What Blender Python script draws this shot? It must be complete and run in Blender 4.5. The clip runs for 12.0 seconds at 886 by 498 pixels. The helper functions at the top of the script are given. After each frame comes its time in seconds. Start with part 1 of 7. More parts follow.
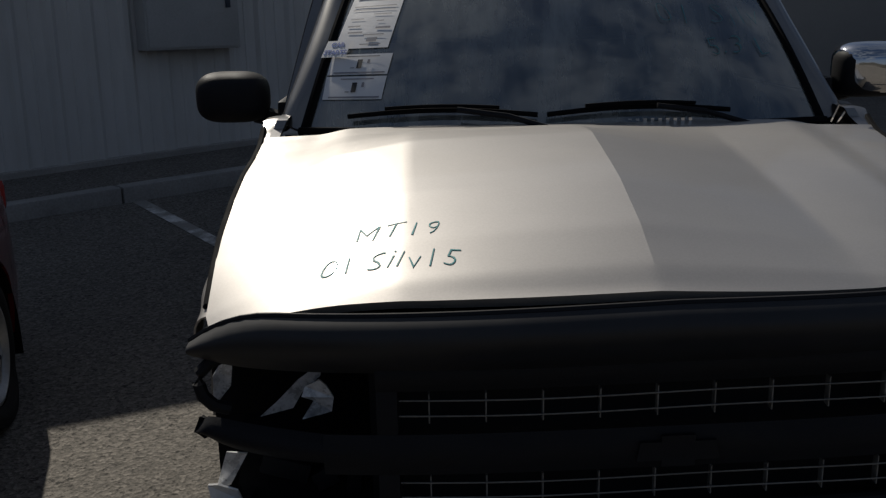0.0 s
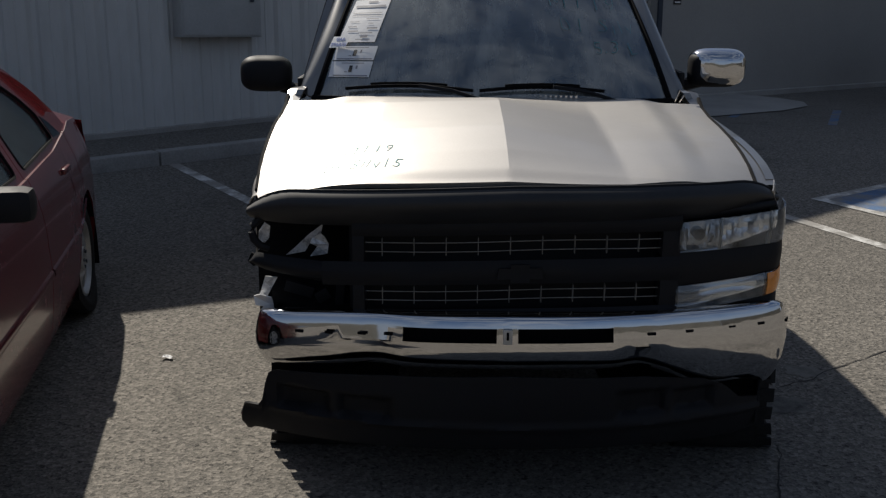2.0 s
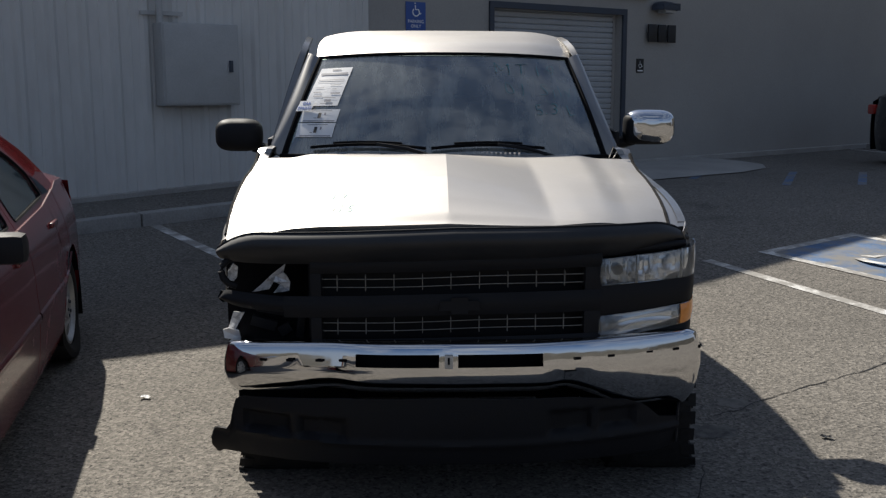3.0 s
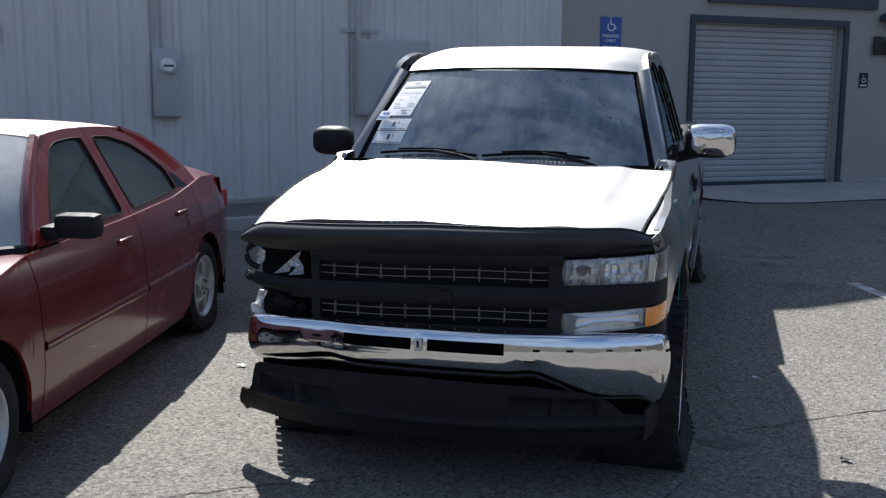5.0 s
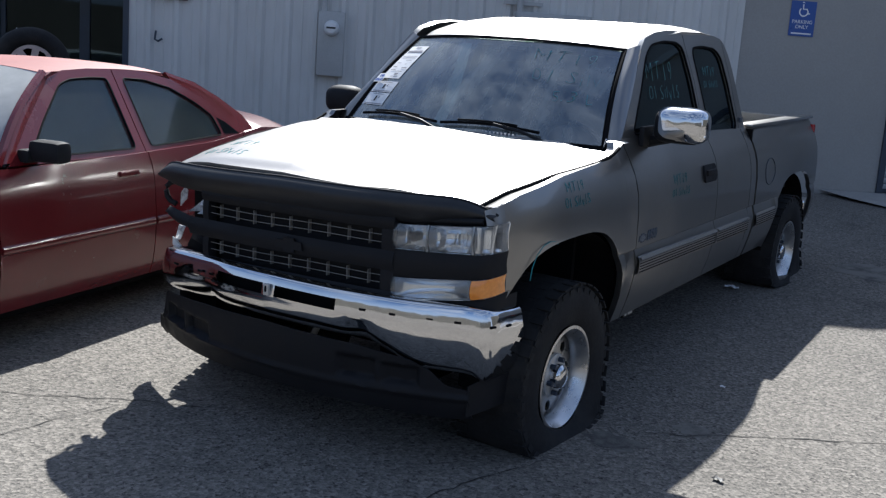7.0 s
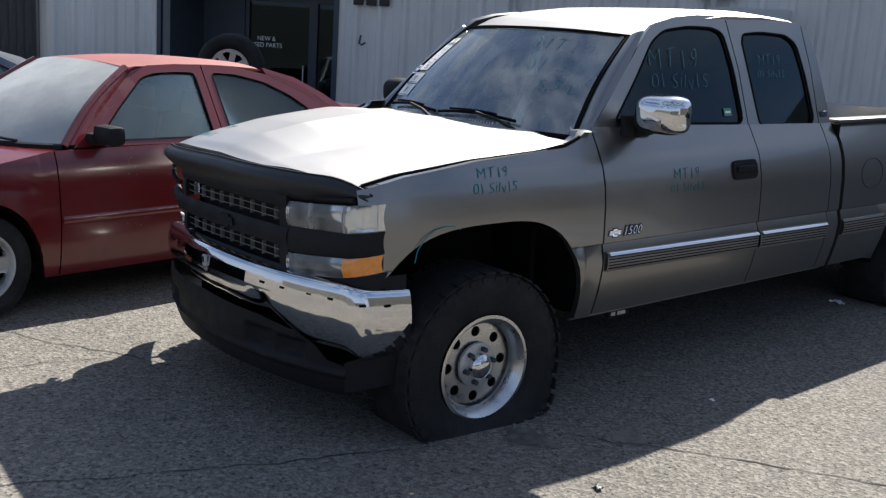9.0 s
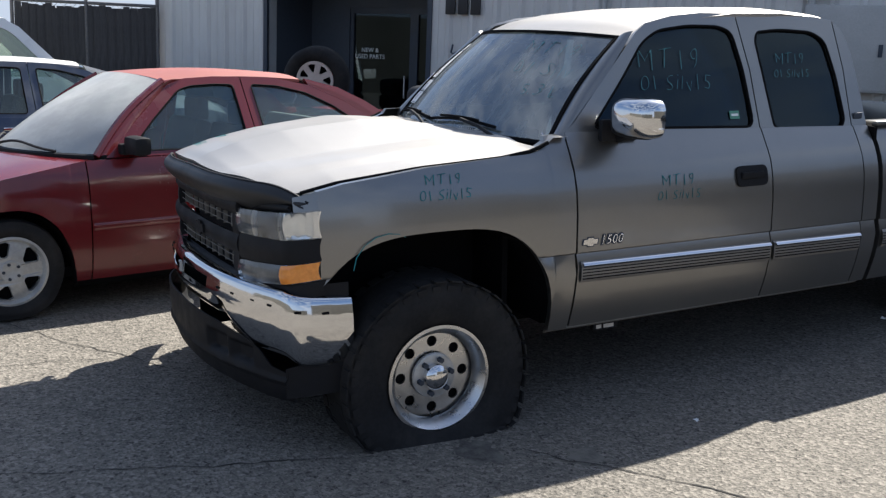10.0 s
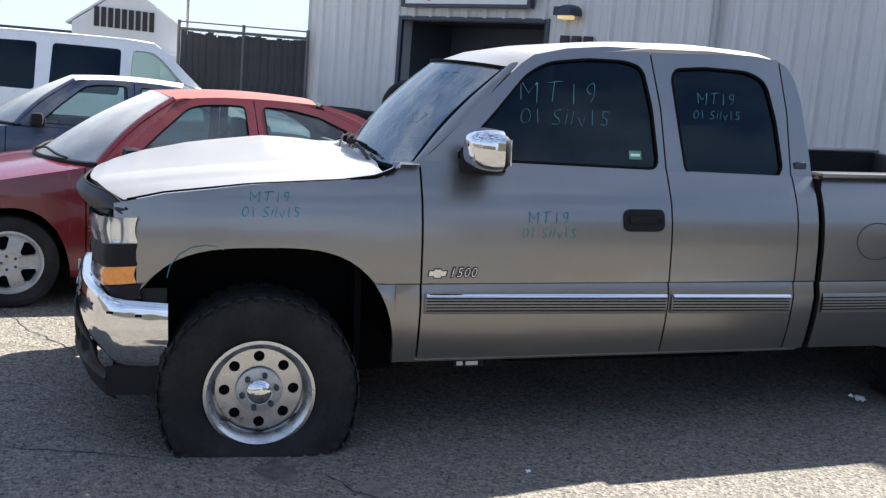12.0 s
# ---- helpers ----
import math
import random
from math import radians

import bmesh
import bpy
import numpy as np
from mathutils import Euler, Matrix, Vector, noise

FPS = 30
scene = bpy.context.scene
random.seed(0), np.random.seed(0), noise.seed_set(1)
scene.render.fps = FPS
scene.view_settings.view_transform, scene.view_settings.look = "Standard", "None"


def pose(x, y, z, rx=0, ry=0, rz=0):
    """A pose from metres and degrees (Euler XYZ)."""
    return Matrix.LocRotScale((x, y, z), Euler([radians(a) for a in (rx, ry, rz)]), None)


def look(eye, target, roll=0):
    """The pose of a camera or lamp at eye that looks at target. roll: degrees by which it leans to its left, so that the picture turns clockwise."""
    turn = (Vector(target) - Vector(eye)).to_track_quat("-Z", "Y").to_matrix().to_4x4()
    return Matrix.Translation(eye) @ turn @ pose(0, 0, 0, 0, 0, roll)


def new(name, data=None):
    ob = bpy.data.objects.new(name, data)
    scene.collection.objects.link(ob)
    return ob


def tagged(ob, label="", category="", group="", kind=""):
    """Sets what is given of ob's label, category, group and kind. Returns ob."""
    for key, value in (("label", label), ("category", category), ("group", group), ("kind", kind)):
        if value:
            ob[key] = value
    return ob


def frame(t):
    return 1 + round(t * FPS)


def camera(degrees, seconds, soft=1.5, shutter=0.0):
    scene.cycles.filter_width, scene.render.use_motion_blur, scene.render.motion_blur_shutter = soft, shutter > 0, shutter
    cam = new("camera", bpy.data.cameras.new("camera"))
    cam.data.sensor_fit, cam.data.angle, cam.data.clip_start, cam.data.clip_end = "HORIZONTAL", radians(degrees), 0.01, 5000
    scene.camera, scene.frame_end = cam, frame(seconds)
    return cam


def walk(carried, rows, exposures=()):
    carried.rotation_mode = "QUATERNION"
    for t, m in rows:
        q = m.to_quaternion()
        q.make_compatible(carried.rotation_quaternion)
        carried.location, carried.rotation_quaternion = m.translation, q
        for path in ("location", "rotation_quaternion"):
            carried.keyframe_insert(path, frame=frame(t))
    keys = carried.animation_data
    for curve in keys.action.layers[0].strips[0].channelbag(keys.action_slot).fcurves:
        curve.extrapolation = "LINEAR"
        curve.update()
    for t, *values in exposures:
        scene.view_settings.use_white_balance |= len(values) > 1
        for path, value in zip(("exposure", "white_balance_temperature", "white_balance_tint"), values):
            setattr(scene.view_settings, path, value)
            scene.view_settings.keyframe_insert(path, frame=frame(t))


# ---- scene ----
import collections

from mathutils import geometry

cam = camera(48.1, 12.0, soft=1.3)
PATH = [
    (0, (-0.380, -1.581, 1.600), (-0.382, 0.370, 1.163), -1.60),
    (0.5, (-0.353, -1.942, 1.613), (-0.375, 0.019, 1.223), -0.53),
    (1, (-0.259, -2.302, 1.620), (-0.280, -0.342, 1.223), -0.00),
    (1.5, (-0.183, -2.696, 1.635), (-0.262, -0.747, 1.195), -0.47),
    (2, (-0.199, -3.005, 1.638), (-0.211, -1.056, 1.189), 0.15),
    (2.5, (-0.195, -3.265, 1.643), (-0.191, -1.299, 1.273), -0.68),
    (2.7, (-0.157, -3.331, 1.632), (-0.124, -1.356, 1.321), -0.49),
    (4.3, (0.572, -3.709, 1.588), (0.313, -1.759, 1.230), 0.49),
    (4.5, (0.719, -3.686, 1.583), (0.378, -1.744, 1.247), -0.86),
    (5, (1.111, -3.679, 1.610), (0.580, -1.772, 1.319), 0.42),
    (5.5, (1.525, -3.560, 1.584), (0.856, -1.699, 1.279), 3.00),
    (6, (1.977, -3.422, 1.593), (1.197, -1.608, 1.273), 1.91),
    (6.5, (2.388, -3.254, 1.615), (1.462, -1.516, 1.270), 2.49),
    (7, (2.764, -2.987, 1.608), (1.698, -1.333, 1.254), 4.26),
    (7.2, (2.899, -2.896, 1.623), (1.791, -1.269, 1.268), 3.50),
    (8.8, (3.989, -1.972, 1.631), (2.493, -0.698, 1.259), 2.49),
    (9, (4.094, -1.817, 1.628), (2.538, -0.620, 1.246), 3.61),
    (9.5, (4.347, -1.455, 1.645), (2.695, -0.402, 1.241), 2.25),
    (10, (4.516, -1.029, 1.655), (2.780, -0.112, 1.275), 2.27),
    (10.5, (4.703, -0.622, 1.658), (2.879, 0.120, 1.306), 2.45),
    (11, (4.828, -0.197, 1.649), (2.971, 0.475, 1.330), 5.19),
    (11.5, (4.939, 0.219, 1.672), (3.054, 0.814, 1.366), 3.43),
    (12, (5.092, 0.599, 1.678), (3.174, 1.064, 1.353), 4.67),
]
walk(cam, [(t, look(eye, target, roll)) for t, eye, target, roll in PATH], exposures=[
    (0.0, -0.68, 5500, 8), (1.5, -0.22, 5500, 8), (2.5, 0.28, 5500, 8), (4.3, 1.0, 5200, 8), (5.5, 1.2, 5000, 8),
    (7.0, 1.2, 5000, 8), (9.0, 1.25, 5300, 8), (10.5, 1.62, 5400, 8), (12.0, 2.05, 5400, 8)])

# ---- light ----
SUN = Vector((-0.503, 0.965, 1.029)).normalized()
world = bpy.data.worlds.new("sky")
scene.world = world
world.use_nodes = True
_n = world.node_tree.nodes
_sky = _n.new("ShaderNodeTexSky")
_sky.sky_type, _sky.sun_disc = "NISHITA", False
_sky.sun_elevation, _sky.sun_rotation = math.asin(SUN.z), math.atan2(SUN.x, SUN.y)
_sky.dust_density, _sky.air_density = 2.0, 0.85
_n["Background"].inputs["Strength"].default_value = 0.05
_lamp = bpy.data.lights.new("sun", "SUN")
_lamp.energy, _lamp.angle, _lamp.color = 5.0, radians(0.55), (1.0, 0.83, 0.62)
sun = new("sun", _lamp)
sun.matrix_world = look(SUN * 40, (0, 0, 0))


# ---- materials ----
def material(name):
    m = bpy.data.materials.new(name)
    m.use_nodes = True
    nt = m.node_tree
    return m, nt, nt.nodes["Principled BSDF"]


def noise_node(nt, scale, detail=4.0, rough=0.6, stretch=None, coord="Object"):
    tc = nt.nodes.new("ShaderNodeTexCoord")
    src = tc.outputs[coord]
    if stretch:
        mp = nt.nodes.new("ShaderNodeMapping")
        mp.inputs["Scale"].default_value = stretch
        nt.links.new(src, mp.inputs["Vector"])
        src = mp.outputs["Vector"]
    n = nt.nodes.new("ShaderNodeTexNoise")
    n.inputs["Scale"].default_value, n.inputs["Detail"].default_value, n.inputs["Roughness"].default_value = scale, detail, rough
    nt.links.new(src, n.inputs["Vector"])
    return n.outputs["Fac"]


def ramp(nt, src, stops):
    r = nt.nodes.new("ShaderNodeValToRGB")
    els = r.color_ramp.elements
    while len(els) < len(stops):
        els.new(0.5)
    for e, (pos, c) in zip(els, stops):
        e.position = pos
        e.color = (*c, 1) if isinstance(c, tuple) else (c, c, c, 1)
    nt.links.new(src, r.inputs["Fac"])
    return r.outputs["Color"]


def mix(nt, fac, a, b, mode="MIX"):
    m = nt.nodes.new("ShaderNodeMix")
    m.data_type, m.blend_type = "RGBA", mode
    for sock, v in ((m.inputs["Factor"], fac), (m.inputs[6], a), (m.inputs[7], b)):
        if isinstance(v, (int, float)):
            sock.default_value = v
        elif isinstance(v, tuple):
            sock.default_value = (*v, 1)
        else:
            nt.links.new(v, sock)
    return m.outputs[2]


def bump(nt, p, src, strength, dist=0.01):
    b = nt.nodes.new("ShaderNodeBump")
    b.inputs["Strength"].default_value, b.inputs["Distance"].default_value = strength, dist
    nt.links.new(src, b.inputs["Height"])
    nt.links.new(b.outputs["Normal"], p.inputs["Normal"])


def surface(name, colour, rough=0.5, metal=0.0, vary=0.12, scale=6.0, grain=60.0, relief=0.0, coat=0.0, dust=None, dust_at=(0.45, 0.7), rough_vary=0.1, stretch=None, spec=0.5):
    """A plain surface with variation at two scales, wear of roughness and, if asked for, patches of dust."""
    m, nt, p = material(name)
    big, small = noise_node(nt, scale, stretch=stretch), noise_node(nt, grain, 2.0, stretch=stretch)
    lo, hi = tuple(c * (1 - vary) for c in colour), tuple(min(1.0, c * (1 + vary)) for c in colour)
    col = ramp(nt, big, [(0.3, lo), (0.7, hi)])
    col = mix(nt, 0.5 * vary, col, ramp(nt, small, [(0.35, 0.0), (0.65, 1.0)]), "OVERLAY")
    if dust:
        patch = ramp(nt, noise_node(nt, scale * 0.7, 6.0, 0.7), [(dust_at[0], 0.0), (dust_at[1], 1.0)])
        col = mix(nt, patch, col, dust)
        nt.links.new(ramp(nt, patch, [(0.0, rough), (1.0, 0.75)]), p.inputs["Roughness"])
    else:
        nt.links.new(ramp(nt, big, [(0.3, max(0.0, rough - rough_vary)), (0.7, min(1.0, rough + rough_vary))]), p.inputs["Roughness"])
    nt.links.new(col, p.inputs["Base Color"])
    p.inputs["Metallic"].default_value = metal
    p.inputs["Coat Weight"].default_value = coat
    p.inputs["Specular IOR Level"].default_value = spec
    p.inputs["Coat Roughness"].default_value = 0.08
    if relief:
        bump(nt, p, small, relief, 0.004)
    return m


def asphalt():
    m, nt, p = material("asphalt")
    fine, mid, wide = noise_node(nt, 95.0, 3.0, 0.7), noise_node(nt, 26.0, 3.0), noise_node(nt, 0.45, 5.0)
    v = nt.nodes.new("ShaderNodeTexVoronoi")
    tc = nt.nodes.new("ShaderNodeTexCoord")
    nt.links.new(tc.outputs["Object"], v.inputs["Vector"])
    v.inputs["Scale"].default_value = 62.0
    stone = ramp(nt, v.outputs["Color"], [(0.15, (0.085, 0.080, 0.071)), (0.55, (0.205, 0.189, 0.162)), (0.9, (0.42, 0.386, 0.336))])
    col = mix(nt, 0.55, stone, ramp(nt, fine, [(0.35, (0.072, 0.067, 0.059)), (0.7, (0.325, 0.296, 0.254))]))
    col = mix(nt, 1.0, col, ramp(nt, wide, [(0.3, 0.69), (0.7, 0.97)]), "MULTIPLY")
    oil = ramp(nt, noise_node(nt, 0.8, 5.0, 0.65), [(0.60, 1.0), (0.74, 0.55)])
    col = mix(nt, 1.0, col, oil, "MULTIPLY")
    pits = ramp(nt, noise_node(nt, 48.0, 2.0), [(0.31, 0.25), (0.43, 1.0)])
    col = mix(nt, 1.0, col, pits, "MULTIPLY")
    nt.links.new(col, p.inputs["Base Color"])
    p.inputs["Roughness"].default_value = 0.92
    bump(nt, p, mix(nt, 0.5, fine, v.outputs["Distance"]), 0.9, 0.010)
    return m


def glass(name, tint, gloss=0.04, dust=0.0, dust_scale=5.0, dust_colour=(0.45, 0.44, 0.41), stretch=None, ior=1.52, sheen=(0.95, 0.97, 1.0), floor=0.15):
    """A pane: a tinted, see-through sheet with a mirror sheen that grows at grazing angles, and a film of dust and haze
    on it.
    """
    m = bpy.data.materials.new(name)
    m.use_nodes = True
    nt = m.node_tree
    nt.nodes.remove(nt.nodes["Principled BSDF"])
    out = nt.nodes["Material Output"]
    clear, shine, fres, join = (nt.nodes.new("ShaderNode" + k) for k in ("BsdfTransparent", "BsdfGlossy", "Fresnel", "MixShader"))
    clear.inputs["Color"].default_value = (*tint, 1)
    shine.inputs["Roughness"].default_value = gloss
    shine.inputs["Color"].default_value = (*sheen, 1)
    fres.inputs["IOR"].default_value = ior
    for a, b in ((fres.outputs[0], join.inputs[0]), (clear.outputs[0], join.inputs[1]), (shine.outputs[0], join.inputs[2])):
        nt.links.new(a, b)
    last = join.outputs[0]
    if dust:
        film, cover = nt.nodes.new("ShaderNodeBsdfDiffuse"), nt.nodes.new("ShaderNodeMixShader")
        film.inputs["Color"].default_value = (*dust_colour, 1)
        spread = ramp(nt, noise_node(nt, dust_scale, 7.0, 0.65, stretch=stretch), [(0.38, floor * dust), (0.68, dust)])
        nt.links.new(spread, cover.inputs[0])
        nt.links.new(last, cover.inputs[1])
        nt.links.new(film.outputs[0], cover.inputs[2])
        last = cover.outputs[0]
    nt.links.new(last, out.inputs["Surface"])
    return m


# scattered white clouds in the sky, thickening to haze at the horizon
_wt = world.node_tree
_cloud = ramp(_wt, noise_node(_wt, 3.4, 8.0, 0.60, stretch=(1, 1, 2.2), coord="Generated"), [(0.43, 0.0), (0.64, 1.0)])
_tc = _wt.nodes.new("ShaderNodeTexCoord")
_xyz = _wt.nodes.new("ShaderNodeSeparateXYZ")
_wt.links.new(_tc.outputs["Generated"], _xyz.inputs[0])
_cloud = mix(_wt, 1.0, _cloud, ramp(_wt, _xyz.outputs["Z"], [(0.0, 0.95), (0.10, 0.70), (0.40, 0.0)]), "LIGHTEN")
_wt.links.new(mix(_wt, _cloud, _sky.outputs["Color"], (5.1, 5.1, 5.25)), _n["Background"].inputs["Color"])

ASPHALT = asphalt()
CONCRETE = surface("concrete", (0.36, 0.345, 0.32), 0.85, vary=0.16, scale=1.6, grain=70, relief=0.3)
KERB = surface("kerb_concrete", (0.33, 0.32, 0.30), 0.85, vary=0.2, scale=3.0, grain=60, relief=0.3)
METAL_WALL = surface("painted_siding", (0.61, 0.60, 0.575), 0.55, vary=0.10, scale=0.9, grain=9, stretch=(1, 1, 0.25), relief=0.05)
PLASTER = surface("painted_plaster", (0.34, 0.327, 0.305), 0.8, vary=0.07, scale=0.8, grain=45, relief=0.25)
SLAT = surface("door_slat_paint", (0.38, 0.39, 0.40), 0.5, vary=0.08, scale=2.0, grain=30)
DARK_TRIM = surface("dark_trim", (0.035, 0.045, 0.065), 0.5, vary=0.15, scale=4.0)
GREY_BOX = surface("grey_paint", (0.43, 0.43, 0.42), 0.5, vary=0.08, scale=3.0)
WHITE_PAINT = surface("road_paint_white", (0.72, 0.71, 0.68), 0.8, vary=0.2, scale=7.0, grain=40, relief=0.2, dust=(0.30, 0.285, 0.26), dust_at=(0.38, 0.54))
BLUE_PAINT = surface("road_paint_blue", (0.085, 0.15, 0.28), 0.8, vary=0.2, scale=6.0, dust=(0.20, 0.195, 0.185), dust_at=(0.40, 0.60))
SIGN_BLUE = surface("sign_blue", (0.03, 0.08, 0.32), 0.35, vary=0.05)
SIGN_WHITE = surface("sign_white", (0.80, 0.80, 0.79), 0.4, vary=0.03)
BLACK_MARK = surface("black_lettering", (0.012, 0.012, 0.014), 0.5)
# worn pewter, made paler than the sides to carry the sun's glare
PEWTER_WORN_LIT = surface("worn_sunlit_pewter_paint", (0.46, 0.443, 0.422), 0.52, metal=0.80, vary=0.06, scale=1.6, grain=220, coat=0.3, dust=(0.36, 0.345, 0.32), dust_at=(0.50, 1.1))
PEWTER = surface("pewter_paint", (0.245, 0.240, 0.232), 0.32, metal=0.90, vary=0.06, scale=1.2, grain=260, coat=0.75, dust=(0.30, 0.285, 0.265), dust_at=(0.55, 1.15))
CHROME = surface("chrome", (0.68, 0.68, 0.69), 0.07, metal=1.0, vary=0.02, rough_vary=0.03, scale=14)
# the chrome is a little wavy
_nt = CHROME.node_tree
bump(_nt, _nt.nodes["Principled BSDF"], noise_node(_nt, 5.0, 2.0, 0.5, stretch=(1, 1, 2.0)), 0.11, 0.02)
CHARCOAL = surface("charcoal_plastic", (0.0105, 0.011, 0.0135), 0.62, vary=0.15, scale=9.0, grain=180, relief=0.12, spec=0.22)
SHIELD = surface("smoked_shield", (0.011, 0.012, 0.015), 0.50, vary=0.15, scale=5.0, dust=(0.032, 0.032, 0.034), dust_at=(0.4, 0.9), spec=0.5)
# near-black of rubber and liners, also put in for the dark of cavities
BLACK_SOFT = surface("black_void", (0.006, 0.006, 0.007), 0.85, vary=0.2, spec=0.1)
RUBBER = surface("tyre_rubber", (0.015, 0.015, 0.016), 0.8, vary=0.25, scale=7.0, grain=60, relief=0.25, dust=(0.035, 0.033, 0.03), dust_at=(0.45, 0.85), spec=0.25)
ALLOY = surface("polished_alloy", (0.60, 0.60, 0.60), 0.32, metal=1.0, vary=0.08, scale=18, rough_vary=0.1)
ALLOY_DULL = surface("painted_alloy", (0.50, 0.50, 0.49), 0.42, metal=0.5, vary=0.1, scale=12)
LENS = glass("lamp_lens", (0.97, 0.98, 0.99), 0.04, dust=0.13, dust_scale=14, dust_colour=(0.72, 0.73, 0.74))
AMBER = surface("amber_lens", (0.80, 0.29, 0.04), 0.15, vary=0.1, scale=30, coat=0.6)
REFLECTOR = surface("lamp_reflector", (0.78, 0.79, 0.80), 0.13, metal=0.92, vary=0.05, scale=25)
# streaky film: dust, thickened and paled to carry reflected sky as well
WINDSCREEN = glass("windscreen_glass", (0.36, 0.46, 0.43), 0.03, dust=0.34, dust_scale=3.2, floor=0.30, dust_colour=(0.58, 0.62, 0.60), stretch=(3.2, 0.9, 0.9), ior=2.7)
TINTED = glass("tinted_glass", (0.10, 0.13, 0.16), 0.02, dust=0.012, dust_scale=4, sheen=(0.70, 0.88, 1.0), ior=1.42)
# the dust here is a pale haze, added to lift the dark insides
CAR_GLASS = glass("car_glass", (0.88, 0.95, 0.92), 0.03, dust=0.07, dust_scale=4, dust_colour=(0.5, 0.56, 0.53), floor=0.5)
# opaque film of dust that also holds the glare of the sky
DUST_GLARE_GLASS = glass("dust_glare_glass", (0.60, 0.68, 0.64), 0.08, dust=0.75, dust_scale=2.4, dust_colour=(0.66, 0.66, 0.63), ior=1.9, floor=0.7)
SEAT_GREY = surface("seat_cloth", (0.09, 0.09, 0.095), 0.9, vary=0.2, scale=8, grain=150)
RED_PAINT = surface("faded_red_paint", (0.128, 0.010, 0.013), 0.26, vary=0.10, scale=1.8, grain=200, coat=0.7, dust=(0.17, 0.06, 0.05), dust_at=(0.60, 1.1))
# roof red, paler and more matt than the body
RED_PALE = surface("pale_matt_red", (0.27, 0.088, 0.074), 0.6, vary=0.10, scale=2.6, grain=120)
MARKER_SIDE = surface("worn_teal_marker", (0.02, 0.165, 0.185), 0.6, vary=0.3, scale=14)
MARKER = surface("teal_marker", (0.06, 0.28, 0.29), 0.6, vary=0.15, scale=30)
CHALK = surface("pale_marker", (0.09, 0.24, 0.26), 0.7, vary=0.15, scale=30)
PAPER = surface("paper", (0.80, 0.80, 0.80), 0.7, vary=0.03)
PRINT = surface("paper_print", (0.25, 0.25, 0.28), 0.7)
BLUE_PRINT = surface("blue_print", (0.05, 0.12, 0.45), 0.6)


# ---- making meshes ----
def part(name, bm, mat, parent=None, label="", smooth=40.0, matrix=None):
    """Links a bmesh as one mesh object, under a thing or a part."""
    me = bpy.data.meshes.new(name)
    bmesh.ops.recalc_face_normals(bm, faces=bm.faces)
    bm.to_mesh(me)
    bm.free()
    me.materials.append(mat)
    if smooth:
        me.shade_smooth()
        me.set_sharp_from_angle(angle=radians(smooth))
    ob = new(name, me)
    if parent:
        ob.parent = parent
    if matrix is not None:
        ob.matrix_basis = matrix
    if label:
        tagged(ob, label)
    return ob


def thing(name, label, category, group="", matrix=None):
    ob = new(name)
    ob.empty_display_size = 0.2
    if matrix is not None:
        ob.matrix_basis = matrix
    return tagged(ob, label, category, group)


def mesh_thing(name, bm, mat, label, category, group="", kind="", smooth=40.0, matrix=None):
    return tagged(part(name, bm, mat, None, "", smooth, matrix), label, category, group, kind)


def lerp(table, t):
    """Smooth look-up in a table of (t, value)."""
    if t <= table[0][0]:
        return table[0][1]
    for (a, va), (b, vb) in zip(table, table[1:]):
        if t <= b:
            return va + (vb - va) * (t - a) / (b - a)
    return table[-1][1]


def sheet(bm, fn, nu, nv, skip=None):
    """A grid of quads from fn(u, v), u and v from 0 to 1; skip(i, j) leaves a quad out."""
    vs = [[bm.verts.new(fn(i / nu, j / nv)) for j in range(nv + 1)] for i in range(nu + 1)]
    for i in range(nu):
        for j in range(nv):
            if not (skip and skip(i, j)):
                bm.faces.new((vs[i][j], vs[i + 1][j], vs[i + 1][j + 1], vs[i][j + 1]))
    return vs


def thicken(bm, d):
    """Gives an open sheet a thickness, inward along its normals."""
    bmesh.ops.recalc_face_normals(bm, faces=bm.faces)
    bmesh.ops.solidify(bm, geom=bm.faces[:], thickness=d)


def box(bm, centre, size, bevel=0.0, m=None):
    mat = Matrix.LocRotScale(centre, None, size)
    got = bmesh.ops.create_cube(bm, size=1.0, matrix=(m @ mat) if m else mat)
    if bevel:
        es = list({e for v in got["verts"] for e in v.link_edges})
        bmesh.ops.bevel(bm, geom=es, offset=bevel, segments=2, affect="EDGES", profile=0.6)
    return bm


def boxed(centre, size, bevel=0.0, m=None):
    return box(bmesh.new(), centre, size, bevel, m)


def rod(bm, a, b, r, n=10, r2=None):
    a, b = Vector(a), Vector(b)
    d = b - a
    m = Matrix.Translation((a + b) / 2) @ d.to_track_quat("Z", "Y").to_matrix().to_4x4()
    bmesh.ops.create_cone(bm, cap_ends=True, segments=n, radius1=r, radius2=r if r2 is None else r2, depth=d.length, matrix=m)
    return bm


def pipe(bm, pts, r, n=8):
    """A round bar along points."""
    pts = [Vector(p) for p in pts]
    rings = []
    for i, p in enumerate(pts):
        d = (pts[min(i + 1, len(pts) - 1)] - pts[max(i - 1, 0)]).normalized()
        q = d.to_track_quat("Z", "Y").to_matrix()
        rings.append([bm.verts.new(p + q @ Vector((r * math.cos(a), r * math.sin(a), 0))) for a in (2 * math.pi * k / n for k in range(n))])
    for a, b in zip(rings, rings[1:]):
        for k in range(n):
            bm.faces.new((a[k], a[(k + 1) % n], b[(k + 1) % n], b[k]))
    bm.faces.new(rings[0])
    bm.faces.new(rings[-1])
    return bm


